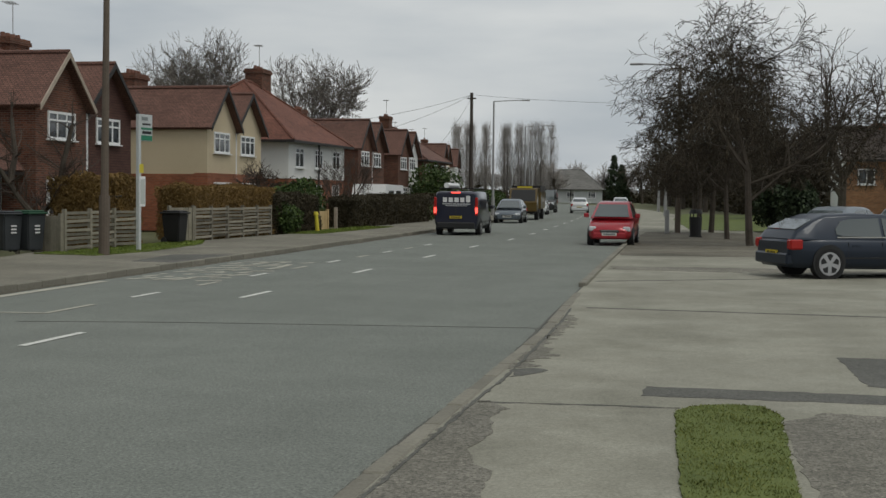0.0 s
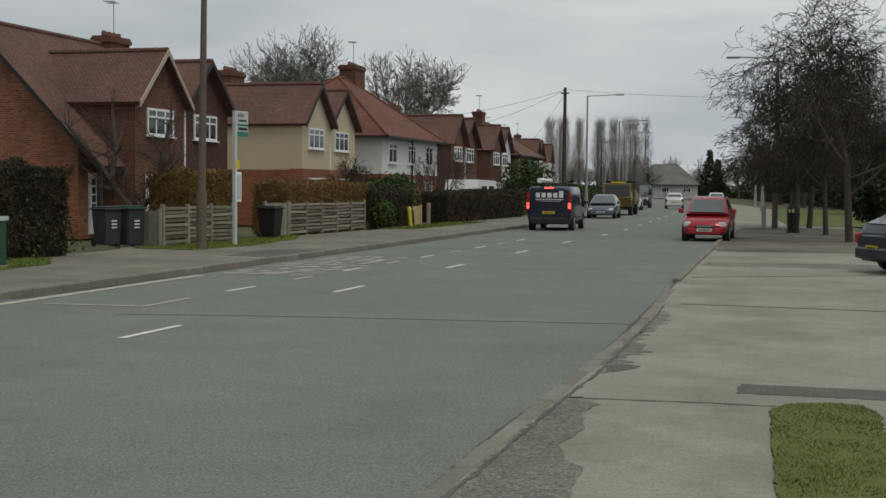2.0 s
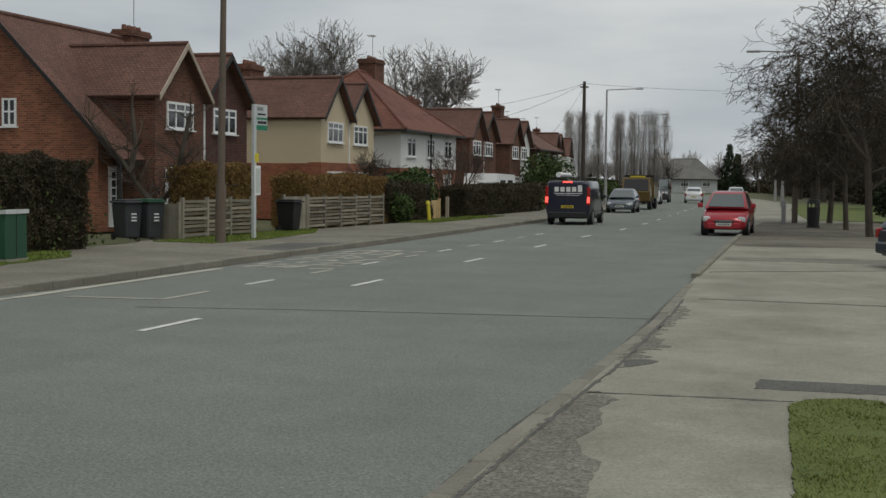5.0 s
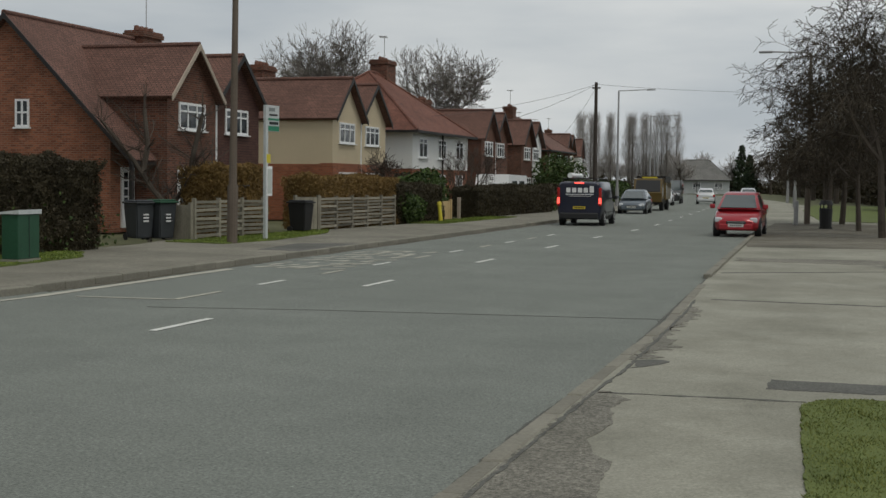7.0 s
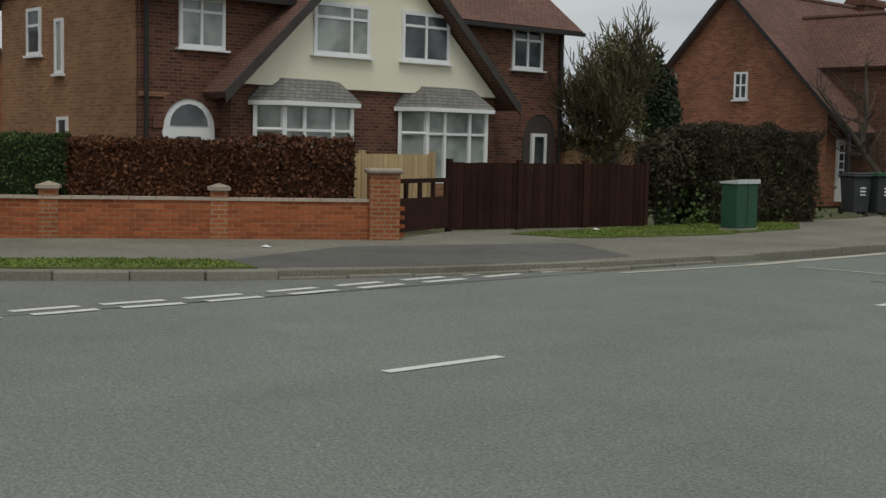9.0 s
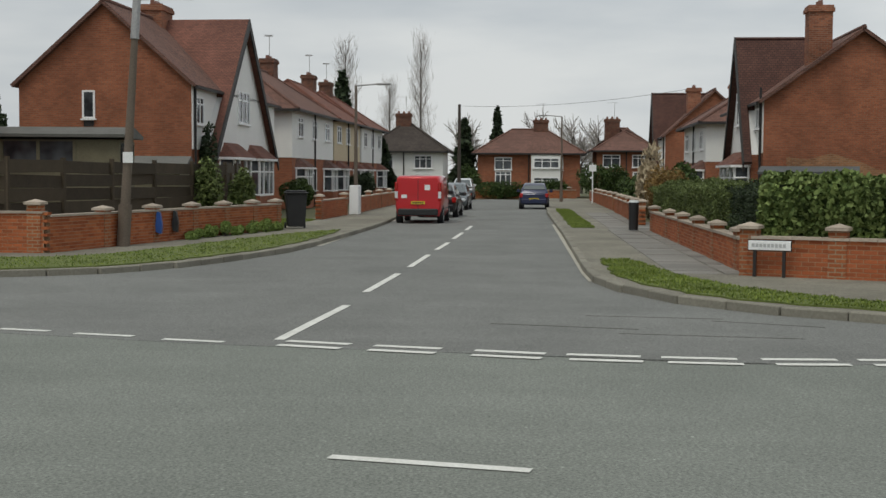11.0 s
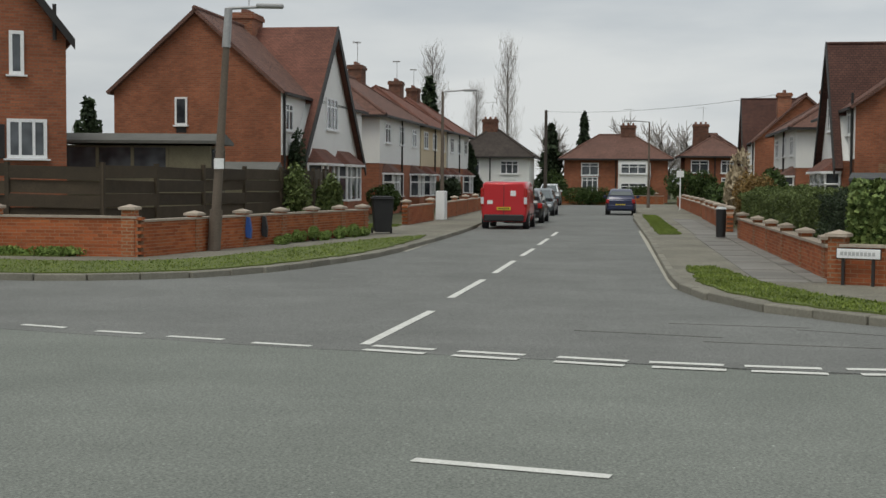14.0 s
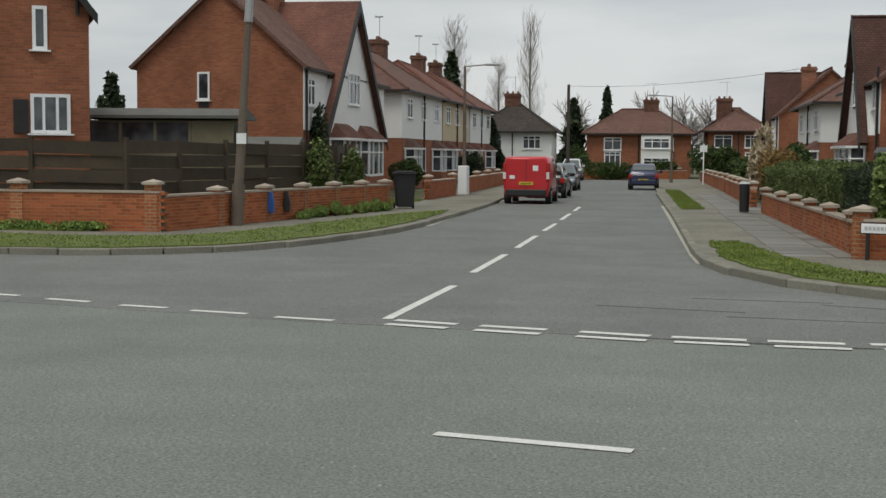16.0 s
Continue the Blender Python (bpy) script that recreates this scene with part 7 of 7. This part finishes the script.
# ---- the near side: trees, bins, verge ----
st1 = bare_tree("street_tree", pose(1.41, 47.6, 0.02), 9.5, 31, "dense dark spreading street tree, leafless", 0.85, 0.13, 7, 0.13, 0.27, twig=TWIG_DARK, thin=0.011, kids=(3, 4), taper=0.6, clear=1.8)
st2 = bare_tree("street_tree", pose(0.7, 54.3, 0.02), 9.4, 32, "dense dark spreading street tree, leafless", 0.9, 0.13, 7, 0.12, 0.27, twig=TWIG_DARK, thin=0.011, kids=(3, 4), taper=0.6, clear=1.8)
copy_thing(st1, pose(0.05, 63.5, 0.02, 0, 0, 140))
copy_thing(st2, pose(-0.5, 58.5, 0.02, 0, 0, 250) @ Matrix.Diagonal((1.1, 1.1, 0.95, 1)))
bare_tree("street_tree", pose(7.2, 76, 0), 11.4, 35, "tall spreading bare tree behind the car park", 0.8, 0, 6, 0.28, 0.26, thin=0.013, kids=(3, 4))
bush("evergreen_bush", 3.9, 61, 0.95, 1.3, 2.35, LEAF_DARK, 5000, 0.13, "dark evergreen bushes under the trees")
bush("green_bush", 3.0, 65, 1.0, 1.2, 2.0, LEAF_DARK, 3600, 0.13, "green bushes under the trees")
lb = thing("litter_bin", pose(-0.6, 56.5, 0.034), "black pedestal litter bin beneath the trees", "litter bin")
part("body", rod((0, 0, 0.05), (0, 0, 0.85), 0.24, 0.27, 16), BIN_BLACK, lb)
part("base", rod((0, 0, 0), (0, 0, 0.06), 0.28, None, 16), BIN_BLACK, lb)
part("hood", rod((0, 0, 1.0), (0, 0, 1.18), 0.3, 0.22, 16), BIN_BLACK, lb)
bm = bmesh.new()
for a in range(4):
    rod((0.24 * math.cos(a * 1.57 + 0.4), 0.24 * math.sin(a * 1.57 + 0.4), 0.8), (0.24 * math.cos(a * 1.57 + 0.4), 0.24 * math.sin(a * 1.57 + 0.4), 1.05), 0.03, None, 6, bm)
part("hood_frame", bm, BIN_BLACK, lb)
wp = thing("concrete_post", pose(-1.95, 61, 0.03), "short grey concrete post beside the lamp", "post")
part("shaft", box(-0.1, 0.1, -0.1, 0.1, 0, 1.1, None, 0.02), STEEL, wp)

# ---- vehicles ----
DARK_BLUE = plain("dark_blue_paint", (0.012, 0.02, 0.036), 0.38, 0.2, 0.4, coat=0.25)
van = car("van", pose(-10.75, 57.0, 0, 0, 0, 92), 4.9, 1.92, 1.92, car_paint("navy_van_paint", (0.008, 0.01, 0.03)), "navy blue panel van with roof rack, brake lamps lit", kind="van", lit=True, group="", dark_rear=True, rim=0.32)
bm = bmesh.new()
for s in (-0.72, 0.72):
    rod((-2.3, s, 2.02), (1.0, s, 2.02), 0.025, None, 6, bm)
for k in range(6):
    rod((-2.3 + 0.66 * k, -0.72, 2.02), (-2.3 + 0.66 * k, 0.72, 2.02), 0.02, None, 6, bm)
    for s in (-0.72, 0.72):
        rod((-2.3 + 0.66 * k, s, 1.86), (-2.3 + 0.66 * k, s, 2.02), 0.02, None, 6, bm)
part("roof_rack", bm, TRIM, van, "black roof rack")
part("wrapped_roll", rod((-2.5, 0.4, 2.14), (0.8, 0.45, 2.14), 0.11, 0.1, 14), WHITE, van, "white wrapped roll on the rack")
part("brake_bar", box(-2.5, -2.44, -0.2, 0.2, 1.8, 1.86), LAMP_LIT, van, "lit high brake lamp")
bm = bmesh.new()
for k in range(5):
    box(-2.475, -2.462, -0.62 + 0.25 * k, -0.44 + 0.25 * k, 1.42, 1.62 + (0.08 if k == 0 else 0), bm)
box(-2.475, -2.462, -0.62, 0.58, 1.33, 1.36, bm)
box(-2.475, -2.462, -0.5, 0.45, 1.26, 1.28, bm)
part("lettering_bar", bm, WHITE_PRINT, van, "white lettering reduced to bars")
car("car", pose(-12.1, 79.7, 0, 0, 0, -88), 3.95, 1.7, 1.46, car_paint("grey_blue_paint", (0.09, 0.11, 0.13)), "grey-blue hatchback parked at the kerb")
tr = thing("tipper_truck", pose(-12.6, 90.5, 0, 0, 0, -88), "yellow tipper truck parked at the kerb", "truck")
part("chassis", box(-2.9, 2.5, -0.85, 0.85, 0.45, 0.75), TRIM, tr)
part("tipper_body", prism([(-1.02, 0.75), (1.02, 0.75), (1.05, 1.9), (-1.05, 1.9)], "x", -2.9, 0.7), car_paint("ochre_truck_paint", (0.13, 0.085, 0.016)), tr, "ochre tipper body")
part("cab", prism([(0.85, 0.6), (2.7, 0.6), (2.75, 1.2), (2.3, 2.15), (0.9, 2.2)], "y", -0.95, 0.95), car_paint("ochre_cab_paint", (0.12, 0.076, 0.016)), tr, "ochre cab")
part("windscreen_glass", sheet([(2.74, -0.85, 1.3), (2.74, 0.85, 1.3), (2.36, 0.8, 2.06), (2.36, -0.8, 2.06)], 0.03), TRIM, tr)
part("load_frame", box(-2.9, 0.75, -1.0, 1.0, 1.9, 2.35), BLACK_WOOD, tr, "dark raised load frame")
part("light_bar", box(1.4, 1.7, -0.5, 0.5, 2.19, 2.3), YELLOW, tr)
for x in (-1.8, 1.75):
    for s in (-1, 1):
        part("wheel", rod((x, s * 0.72, 0.42), (x, s * 0.98, 0.42), 0.42, None, 18), RUBBER, tr)
car("car", pose(-14.6, 112, 0, 0, 0, -86), 4.0, 1.7, 1.45, car_paint("white_paint", (0.62, 0.63, 0.64)), "white hatchback parked up the road")
car("parked_van", pose(-15.4, 124, 0, 0, 0, -86), 4.9, 1.95, 2.2, car_paint("dark_van_paint", (0.03, 0.03, 0.03)), "dark van parked up the road", kind="van")
car("car", pose(-12.0, 122.0, 0, 0, 0, 95), 3.9, 1.68, 1.46, car_paint("white_hatch_paint", (0.66, 0.67, 0.68)), "white hatchback on the road", group="")
car("car", pose(-8.6, 128, 0.0, 0, 0, -84), 4.0, 1.7, 1.5, car_paint("pale_silver_paint", (0.5, 0.51, 0.52)), "pale silver car parked beyond the trees")
car("car", pose(-3.45, 47.9, 0.015, 0, 0, -91), 3.55, 1.62, 1.56, car_paint("bright_red_paint", (0.36, 0.012, 0.022)), "small bright red hatchback parked half on the pavement", rim=0.28)
car("car", pose(3.45, 30.7, 0.034, 0, 0, 24), 4.55, 1.78, 1.43, DARK_BLUE, "dark blue hatchback parked on the concrete apron", rim=0.32, trim=True)
car("car", pose(4.6, 46.0, 0.034, 0, 0, 60), 4.2, 1.7, 1.46, car_paint("silver_blue_paint", (0.2, 0.23, 0.26)), "silver-blue car parked behind the trees")
car("car", pose(6.9, 45.5, 0.034, 0, 0, 60), 4.3, 1.72, 1.5, car_paint("steel_grey_paint", (0.17, 0.19, 0.21)), "steel grey car parked behind the trees")

# side road vehicles
rv = car("post_van", pose(-50.7, 1.35, 0.004, 0, 0, 172.6), 4.2, 1.75, 1.82, car_paint("post_red_paint", (0.5, 0.012, 0.02)), "bright red small delivery van parked in the side road", kind="van", dark_rear=True, rim=0.29)
bm = box(-2.13, -2.11, -0.45, -0.25, 1.25, 1.45)
box(-2.13, -2.11, 0.42, 0.62, 0.95, 1.08, bm)
part("badge_bar", bm, WHITE_PRINT, rv, "pale badge bars")
car("car", pose(-57.6, 2.3, 0.004, 0, 0, 172.6), 4.2, 1.72, 1.45, car_paint("black_paint", (0.012, 0.013, 0.015)), "black car parked before the red van")
car("car", pose(-69.5, 3.5, 0.004, 0, 0, -7.4), 4.2, 1.7, 1.42, car_paint("slate_grey_paint", (0.1, 0.12, 0.13)), "slate grey car parked in the side road")
car("car", pose(-97.0, 5.6, 0.004, 0, 0, -7.4), 3.9, 1.6, 1.6, car_paint("white_van_paint", (0.6, 0.61, 0.62)), "white people carrier far up the side road")
car("car", pose(-72.0, 8.1, 0.004, 0, 0, 172.6), 3.7, 1.6, 1.42, car_paint("deep_blue_paint", (0.012, 0.018, 0.06)), "deep blue hatchback parked by the grass verge")

# ---- south corner: wall, fence, shed ----
WEED = leafy("weed_leaves", (0.08, 0.135, 0.025), (0.23, 0.31, 0.08))
garden_wall("garden_wall_south", (-29.1, -13.6), (-28.2, -7.35), 1.0, [2.9, 6.1], "orange-red brick garden wall with stone-capped piers", 300, pier_top=0.24)
garden_wall("garden_wall_south_side", (-28.2, -7.35), (-40.6, -3.45), 0.92, [2.4, 4.8, 7.0, 9.0, 11.0, 12.8], "orange-red brick garden wall along the side road", 0, pier_top=0.14)
for p, q, n in (((-30.3, -15.5), (-30.1, -8.7), 4), ((-30.1, -8.7), (-41.6, -5.2), 6), ((-41.6, -5.2), (-47.5, -5.4), 4)):
    board_fence("ranch_fence", p, q, 0.45, 2.12, 5, "dark brown horizontal board fence behind the wall", RANCH_WOOD, horizontal=True, posts=n, wavy=0.05, gap=0.03)
sh = thing("garden_shed", pose(-38.6, -12.44, 0, 0, 0, 90), "long olive timber garden shed with a felt roof", "shed")
part("shell", box(0.02, 4.52, 0.03, 2.4, 0, 2.8), SHED_WOOD, sh)
for k in range(19):
    part("board", box(0, 4.55, -0.015 - 0.006 * (k % 2), 0.02, 0.1 + 0.107 * k, 0.2 + 0.107 * k), SHED_WOOD, sh)
for a, b in ((0.0, 0.12), (3.3, 4.55)):
    part("corner_panel", box(a, b, -0.02, 0.02, 2.13, 2.8), SHED_WOOD, sh)
part("roof", prism([(-0.25, 2.86), (2.65, 2.86), (2.65, 2.95), (1.2, 3.2), (-0.25, 2.95)], "x", -0.2, 4.75), FELT, sh, "grey felt roof")
for a, b in ((0.14, 1.1), (1.2, 2.15), (2.25, 3.2)):
    w = part("window", box(a, b, -0.01, 0.02, 2.15, 2.74), GLASS, sh, "dark shed window")
    part("frame", box(b, b + 0.09, -0.03, 0.02, 2.1, 2.8), SHED_WOOD, w)
part("end_window", box(4.53, 4.56, 0.3, 2.1, 2.0, 2.7), GLASS, sh, "dark end window")
rs_ = thing("lean_to", pose(-44, -9.0, 0, 0, 0, 90), "small low timber outbuilding with a felt roof", "shed")
part("wall", box(0, 2.0, 0, 2.4, 0, 2.02), SHED_WOOD, rs_)
part("roof", prism([(-0.2, 2.02), (2.6, 2.02), (1.2, 2.42)], "x", -0.2, 2.2), FELT, rs_)
sl = street_lamp(pose(-30.85, -6.25, PZ, 0, 0, 96), 5.75, 0.95, "leaning brown street lamp with a grey bracket", POST_BROWN, 0.36, 0.115, True)
part("notice", box(0.02, 0.25, -0.13, -0.09, 1.95, 2.2), WHITE, sl, "small white notice")
wheelie_bin(pose(-41.3, -2.95, PZ, 0, 0, 100), BIN_BLACK, BIN_BLACK, "black wheelie bin at the end of the wall", 1.2, 0.66)
bush("ivy_bush", -39.8, -5.5, 0.85, 0.6, 1.95, LEAF_OLIVE, 4200, 0.08, "green and russet climbing shrub over the fence")
bush("ivy_bush", -42.4, -4.9, 0.8, 0.6, 1.75, LEAF_OLIVE, 3600, 0.08, "green shrub over the fence")
bush("ivy_bush", -51.0, -7.0, 0.4, 0.4, 3.4, LEAF_DARK, 3000, 0.1, "dark climbing plant against the white gable")
for k in range(7):
    x = -34.4 - 0.9 * k
    bush("weed_clump", x, -7.35 + 0.3145 * (-28.2 - x) + 0.3, 0.8, 0.2, 0.34 + 0.07 * (k % 3), WEED, 2200, 0.034, "bright green weeds at the foot of the wall", 0.08, category="weeds", lobes=9)
for k in range(4):
    bush("weed_clump", -28.55 + 0.16 * k, -13.0 + 1.25 * k, 0.14, 0.8, 0.32, WEED, 1300, 0.05, "bright green weeds at the foot of the wall", 0.08, category="weeds", lobes=9)
for x, y, m_bag in ((-32.75, -5.74, BLUE_BAG), (-33.6, -5.47, BIN_BLACK)):
    bg = thing("hanging_sack", pose(x, y, 0), "limp plastic sack hung on the brick wall", "sack")
    part("sack", prism([(-0.06, 0.36), (0.06, 0.32), (0.08, 0.55), (0.03, 0.85), (-0.04, 0.87), (-0.08, 0.52)], "x", -0.1, 0.1), m_bag, bg)
garden_wall("garden_wall_south_far", (-49.6, -2.67), (-55.6, -1.85), 0.85, [0.2, 5.8], "low red brick garden wall by a drive", 0)
garden_wall("garden_wall_south_end", (-58.2, -1.5), (-92, 2.0), 0.85, [0.2, 5, 10, 15, 20], "low red brick garden wall far up the side road", 0)
gx = thing("white_cabinet", pose(-56.4, -1.45, PZ, 0, 0, 172), "white upright utility cabinet at the kerb", "cabinet")
part("body", box(-0.35, 0.35, -0.2, 0.2, 0, 1.25, None, 0.02), WHITE, gx)
street_lamp(pose(-57.5, -1.45, PZ, 0, 0, 83), 5.6, 1.2, "brown street lamp further up the side road", POST_BROWN, 0.0, 0.09)
street_lamp(pose(-85.5, 11.4, PZ, 0, 0, -97), 5.6, 1.2, "brown street lamp far up the side road", POST_BROWN, 0.0, 0.08)
tp2 = thing("telegraph_pole", pose(-92.0, 5.0, 0), "dark timber telegraph pole at the road's end", "pole")
part("shaft", rod((0, 0, -0.1), (0, 0, 6.8), 0.14, 0.1, 8), POLE_WOOD, tp2)
cable("overhead_cable", (-92, 5.0, 6.7), (-70, 16, 6.5), 0.35, "thin overhead cable across the side road")
bush("green_bush", -66.5, -4.6, 0.9, 1.1, 1.4, LEAF_GREEN, 3200, 0.12, "green shrub in a front garden")
bush("green_bush", -85.0, -1.8, 1.6, 1.1, 1.7, LEAF_DARK, 4200, 0.14, "dark shrubs in a front garden")
bl = thing("litter_bin", pose(-39.78, 7.5, PZ), "black post-mounted litter bin with a pale rim", "litter bin")
part("body", rod((0, 0, 0.05), (0, 0, 0.9), 0.145, 0.16, 14), BIN_BLACK, bl)
part("rim", rod((0, 0, 0.9), (0, 0, 0.97), 0.17, 0.13, 14), PALE_GREY, bl, "pale rim")
sb = thing("sale_board", pose(-80, 12.6, 0, 0, 0, -97), "small red and white board on a post", "sign")
part("post", rod((0, 0, 0), (0, 0, 2.6), 0.04, None, 6), WHITE, sb)
part("board", box(-0.22, 0.22, -0.04, 0.0, 2.1, 2.5), WHITE, sb)
part("red_band", box(-0.22, 0.22, -0.05, -0.04, 2.12, 2.36), car_paint("sign_red", (0.5, 0.02, 0.02)), sb)
for x, y, z in ((-16.9, 11.6, PZ), (-16.95, 19.4, 0.15), (-15.3, 6.55, 0.0)):
    lt = thing("litter", pose(x, y, z, 0, 0, 30), "crumpled white scrap of litter", "litter")
    bm = bmesh.new()
    bmesh.ops.create_icosphere(bm, subdivisions=1, radius=0.11)
    for w in bm.verts:
        w.co = Vector((w.co.x * 1.1, w.co.y * 0.7, abs(w.co.z) * 0.5)) * (0.8 + 0.4 * noise.noise(w.co * 20))
    part("scrap", bm, WHITE, lt)

# paving slabs on the side pavement
SLAB_ME = bpy.data.meshes.new("paving_slab")
b_ = box(-0.44, 0.44, -0.29, 0.29, -0.03, 0.012, None, 0.006)
b_.to_mesh(SLAB_ME)
b_.free()
SLAB_ME.materials.append(SLAB)
pv = thing("paving", Matrix(), "grey concrete paving slabs on the side pavement", "paving", kind="structure")
for i in range(62):
    for j in range(2):
        a = Vector((-22.8, 5.55)) + SD * (0.6 * i + 0.05) + SB * (0.93 * j - 0.18)
        if i > 30:
            a += SB * 0.1
        ob = new("paving_slab", SLAB_ME)
        ob.parent, ob.matrix_basis = pv, pose(a.x, a.y, PZ + 0.003 * ((i * 7 + j * 3) % 4), 0, 0, 90 + math.degrees(math.atan2(SD.y, SD.x)))

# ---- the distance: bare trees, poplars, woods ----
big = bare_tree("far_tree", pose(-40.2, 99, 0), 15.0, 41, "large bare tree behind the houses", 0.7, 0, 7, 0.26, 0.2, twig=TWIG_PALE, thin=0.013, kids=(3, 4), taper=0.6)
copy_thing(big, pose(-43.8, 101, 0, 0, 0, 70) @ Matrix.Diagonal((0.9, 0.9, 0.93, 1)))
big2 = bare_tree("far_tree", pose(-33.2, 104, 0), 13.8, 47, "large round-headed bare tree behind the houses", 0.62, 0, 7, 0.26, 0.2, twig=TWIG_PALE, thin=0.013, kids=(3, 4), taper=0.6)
rr = random.Random(9)
pop = poplar("poplar", pose(-46, 250, 0), 14.5, 1, "tall bare poplar in a far row")
for k in range(15):
    copy_thing(pop, pose(-49 + 1.35 * k + rr.uniform(-0.4, 0.4), 252 + rr.uniform(-8, 8), 0, 0, 0, rr.uniform(0, 360)))
copy_thing(pop, pose(-92.3, 38.6, 0, 0, 0, 70) @ Matrix.Diagonal((1, 1, 1.25, 1)))
pop2 = poplar("poplar", pose(-160, 4.0, 0), 19.0, 2, "very tall bare poplar behind the houses", 0.13)
copy_thing(pop2, pose(-163, 0.2, 0, 0, 0, 50) @ Matrix.Diagonal((1, 1, 0.72, 1)))
copy_thing(pop2, pose(-135, -4.4, 0, 0, 0, 150) @ Matrix.Diagonal((1, 1, 0.82, 1)))
conifer("conifer", pose(-122, -4.3, 0), 11.5, 2.2, 6, "tall dark conifer behind the semis", 3600)
conifer("conifer", pose(-118, -7.0, 0), 9, 2.0, 7, "dark conifer behind the semis", 2600)
far = bare_tree("far_tree", pose(-138, 20.5, 0), 8.5, 43, "far bare tree beyond the side road", 0.75, 0, 4, 0.22, 0.24, twig=TWIG_HAZED, thin=0.018, kids=(5, 6))
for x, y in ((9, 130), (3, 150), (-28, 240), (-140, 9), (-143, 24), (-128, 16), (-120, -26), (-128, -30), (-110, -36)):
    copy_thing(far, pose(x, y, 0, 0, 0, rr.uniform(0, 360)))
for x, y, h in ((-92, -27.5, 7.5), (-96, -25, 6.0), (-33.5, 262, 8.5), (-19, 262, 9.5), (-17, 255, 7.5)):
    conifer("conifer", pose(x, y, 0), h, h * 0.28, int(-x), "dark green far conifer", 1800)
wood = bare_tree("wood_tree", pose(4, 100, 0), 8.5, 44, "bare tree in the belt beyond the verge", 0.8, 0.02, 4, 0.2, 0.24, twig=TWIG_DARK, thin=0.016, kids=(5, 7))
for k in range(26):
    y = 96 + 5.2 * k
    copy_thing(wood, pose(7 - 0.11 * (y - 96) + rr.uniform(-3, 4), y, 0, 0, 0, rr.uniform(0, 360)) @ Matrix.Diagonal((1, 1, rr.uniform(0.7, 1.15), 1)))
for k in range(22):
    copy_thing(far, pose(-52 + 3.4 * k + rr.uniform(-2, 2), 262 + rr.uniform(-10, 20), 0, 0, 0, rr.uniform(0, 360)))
v, f = [], []
for _ in range(26000):
    t = rr.random()
    if rr.random() < 0.5:
        x, y = 10 - 0.12 * 190 * t + rr.uniform(-2, 3), 90 + 190 * t
    else:
        x, y = -55 + 75 * t, 275 + rr.uniform(-3, 6)
    leaves(v, f, (x, y, rr.random() ** 1.4 * (3.2 + 1.2 * math.sin(y * 0.3 + x * 0.2))), None, rr.uniform(0.2, 0.6), rr, 1.5, 0.3)
tagged(raw("far_undergrowth", v, f, LEAF_DULL, None, "dull brown undergrowth along the far woods"), category="undergrowth", kind="stuff")
hedge("hedge", (12, 66), (14.5, 92), 1.6, 2.0, LEAF_DARK, 7000, 0.16, "dark hedge behind the parked cars", wob=0.2)
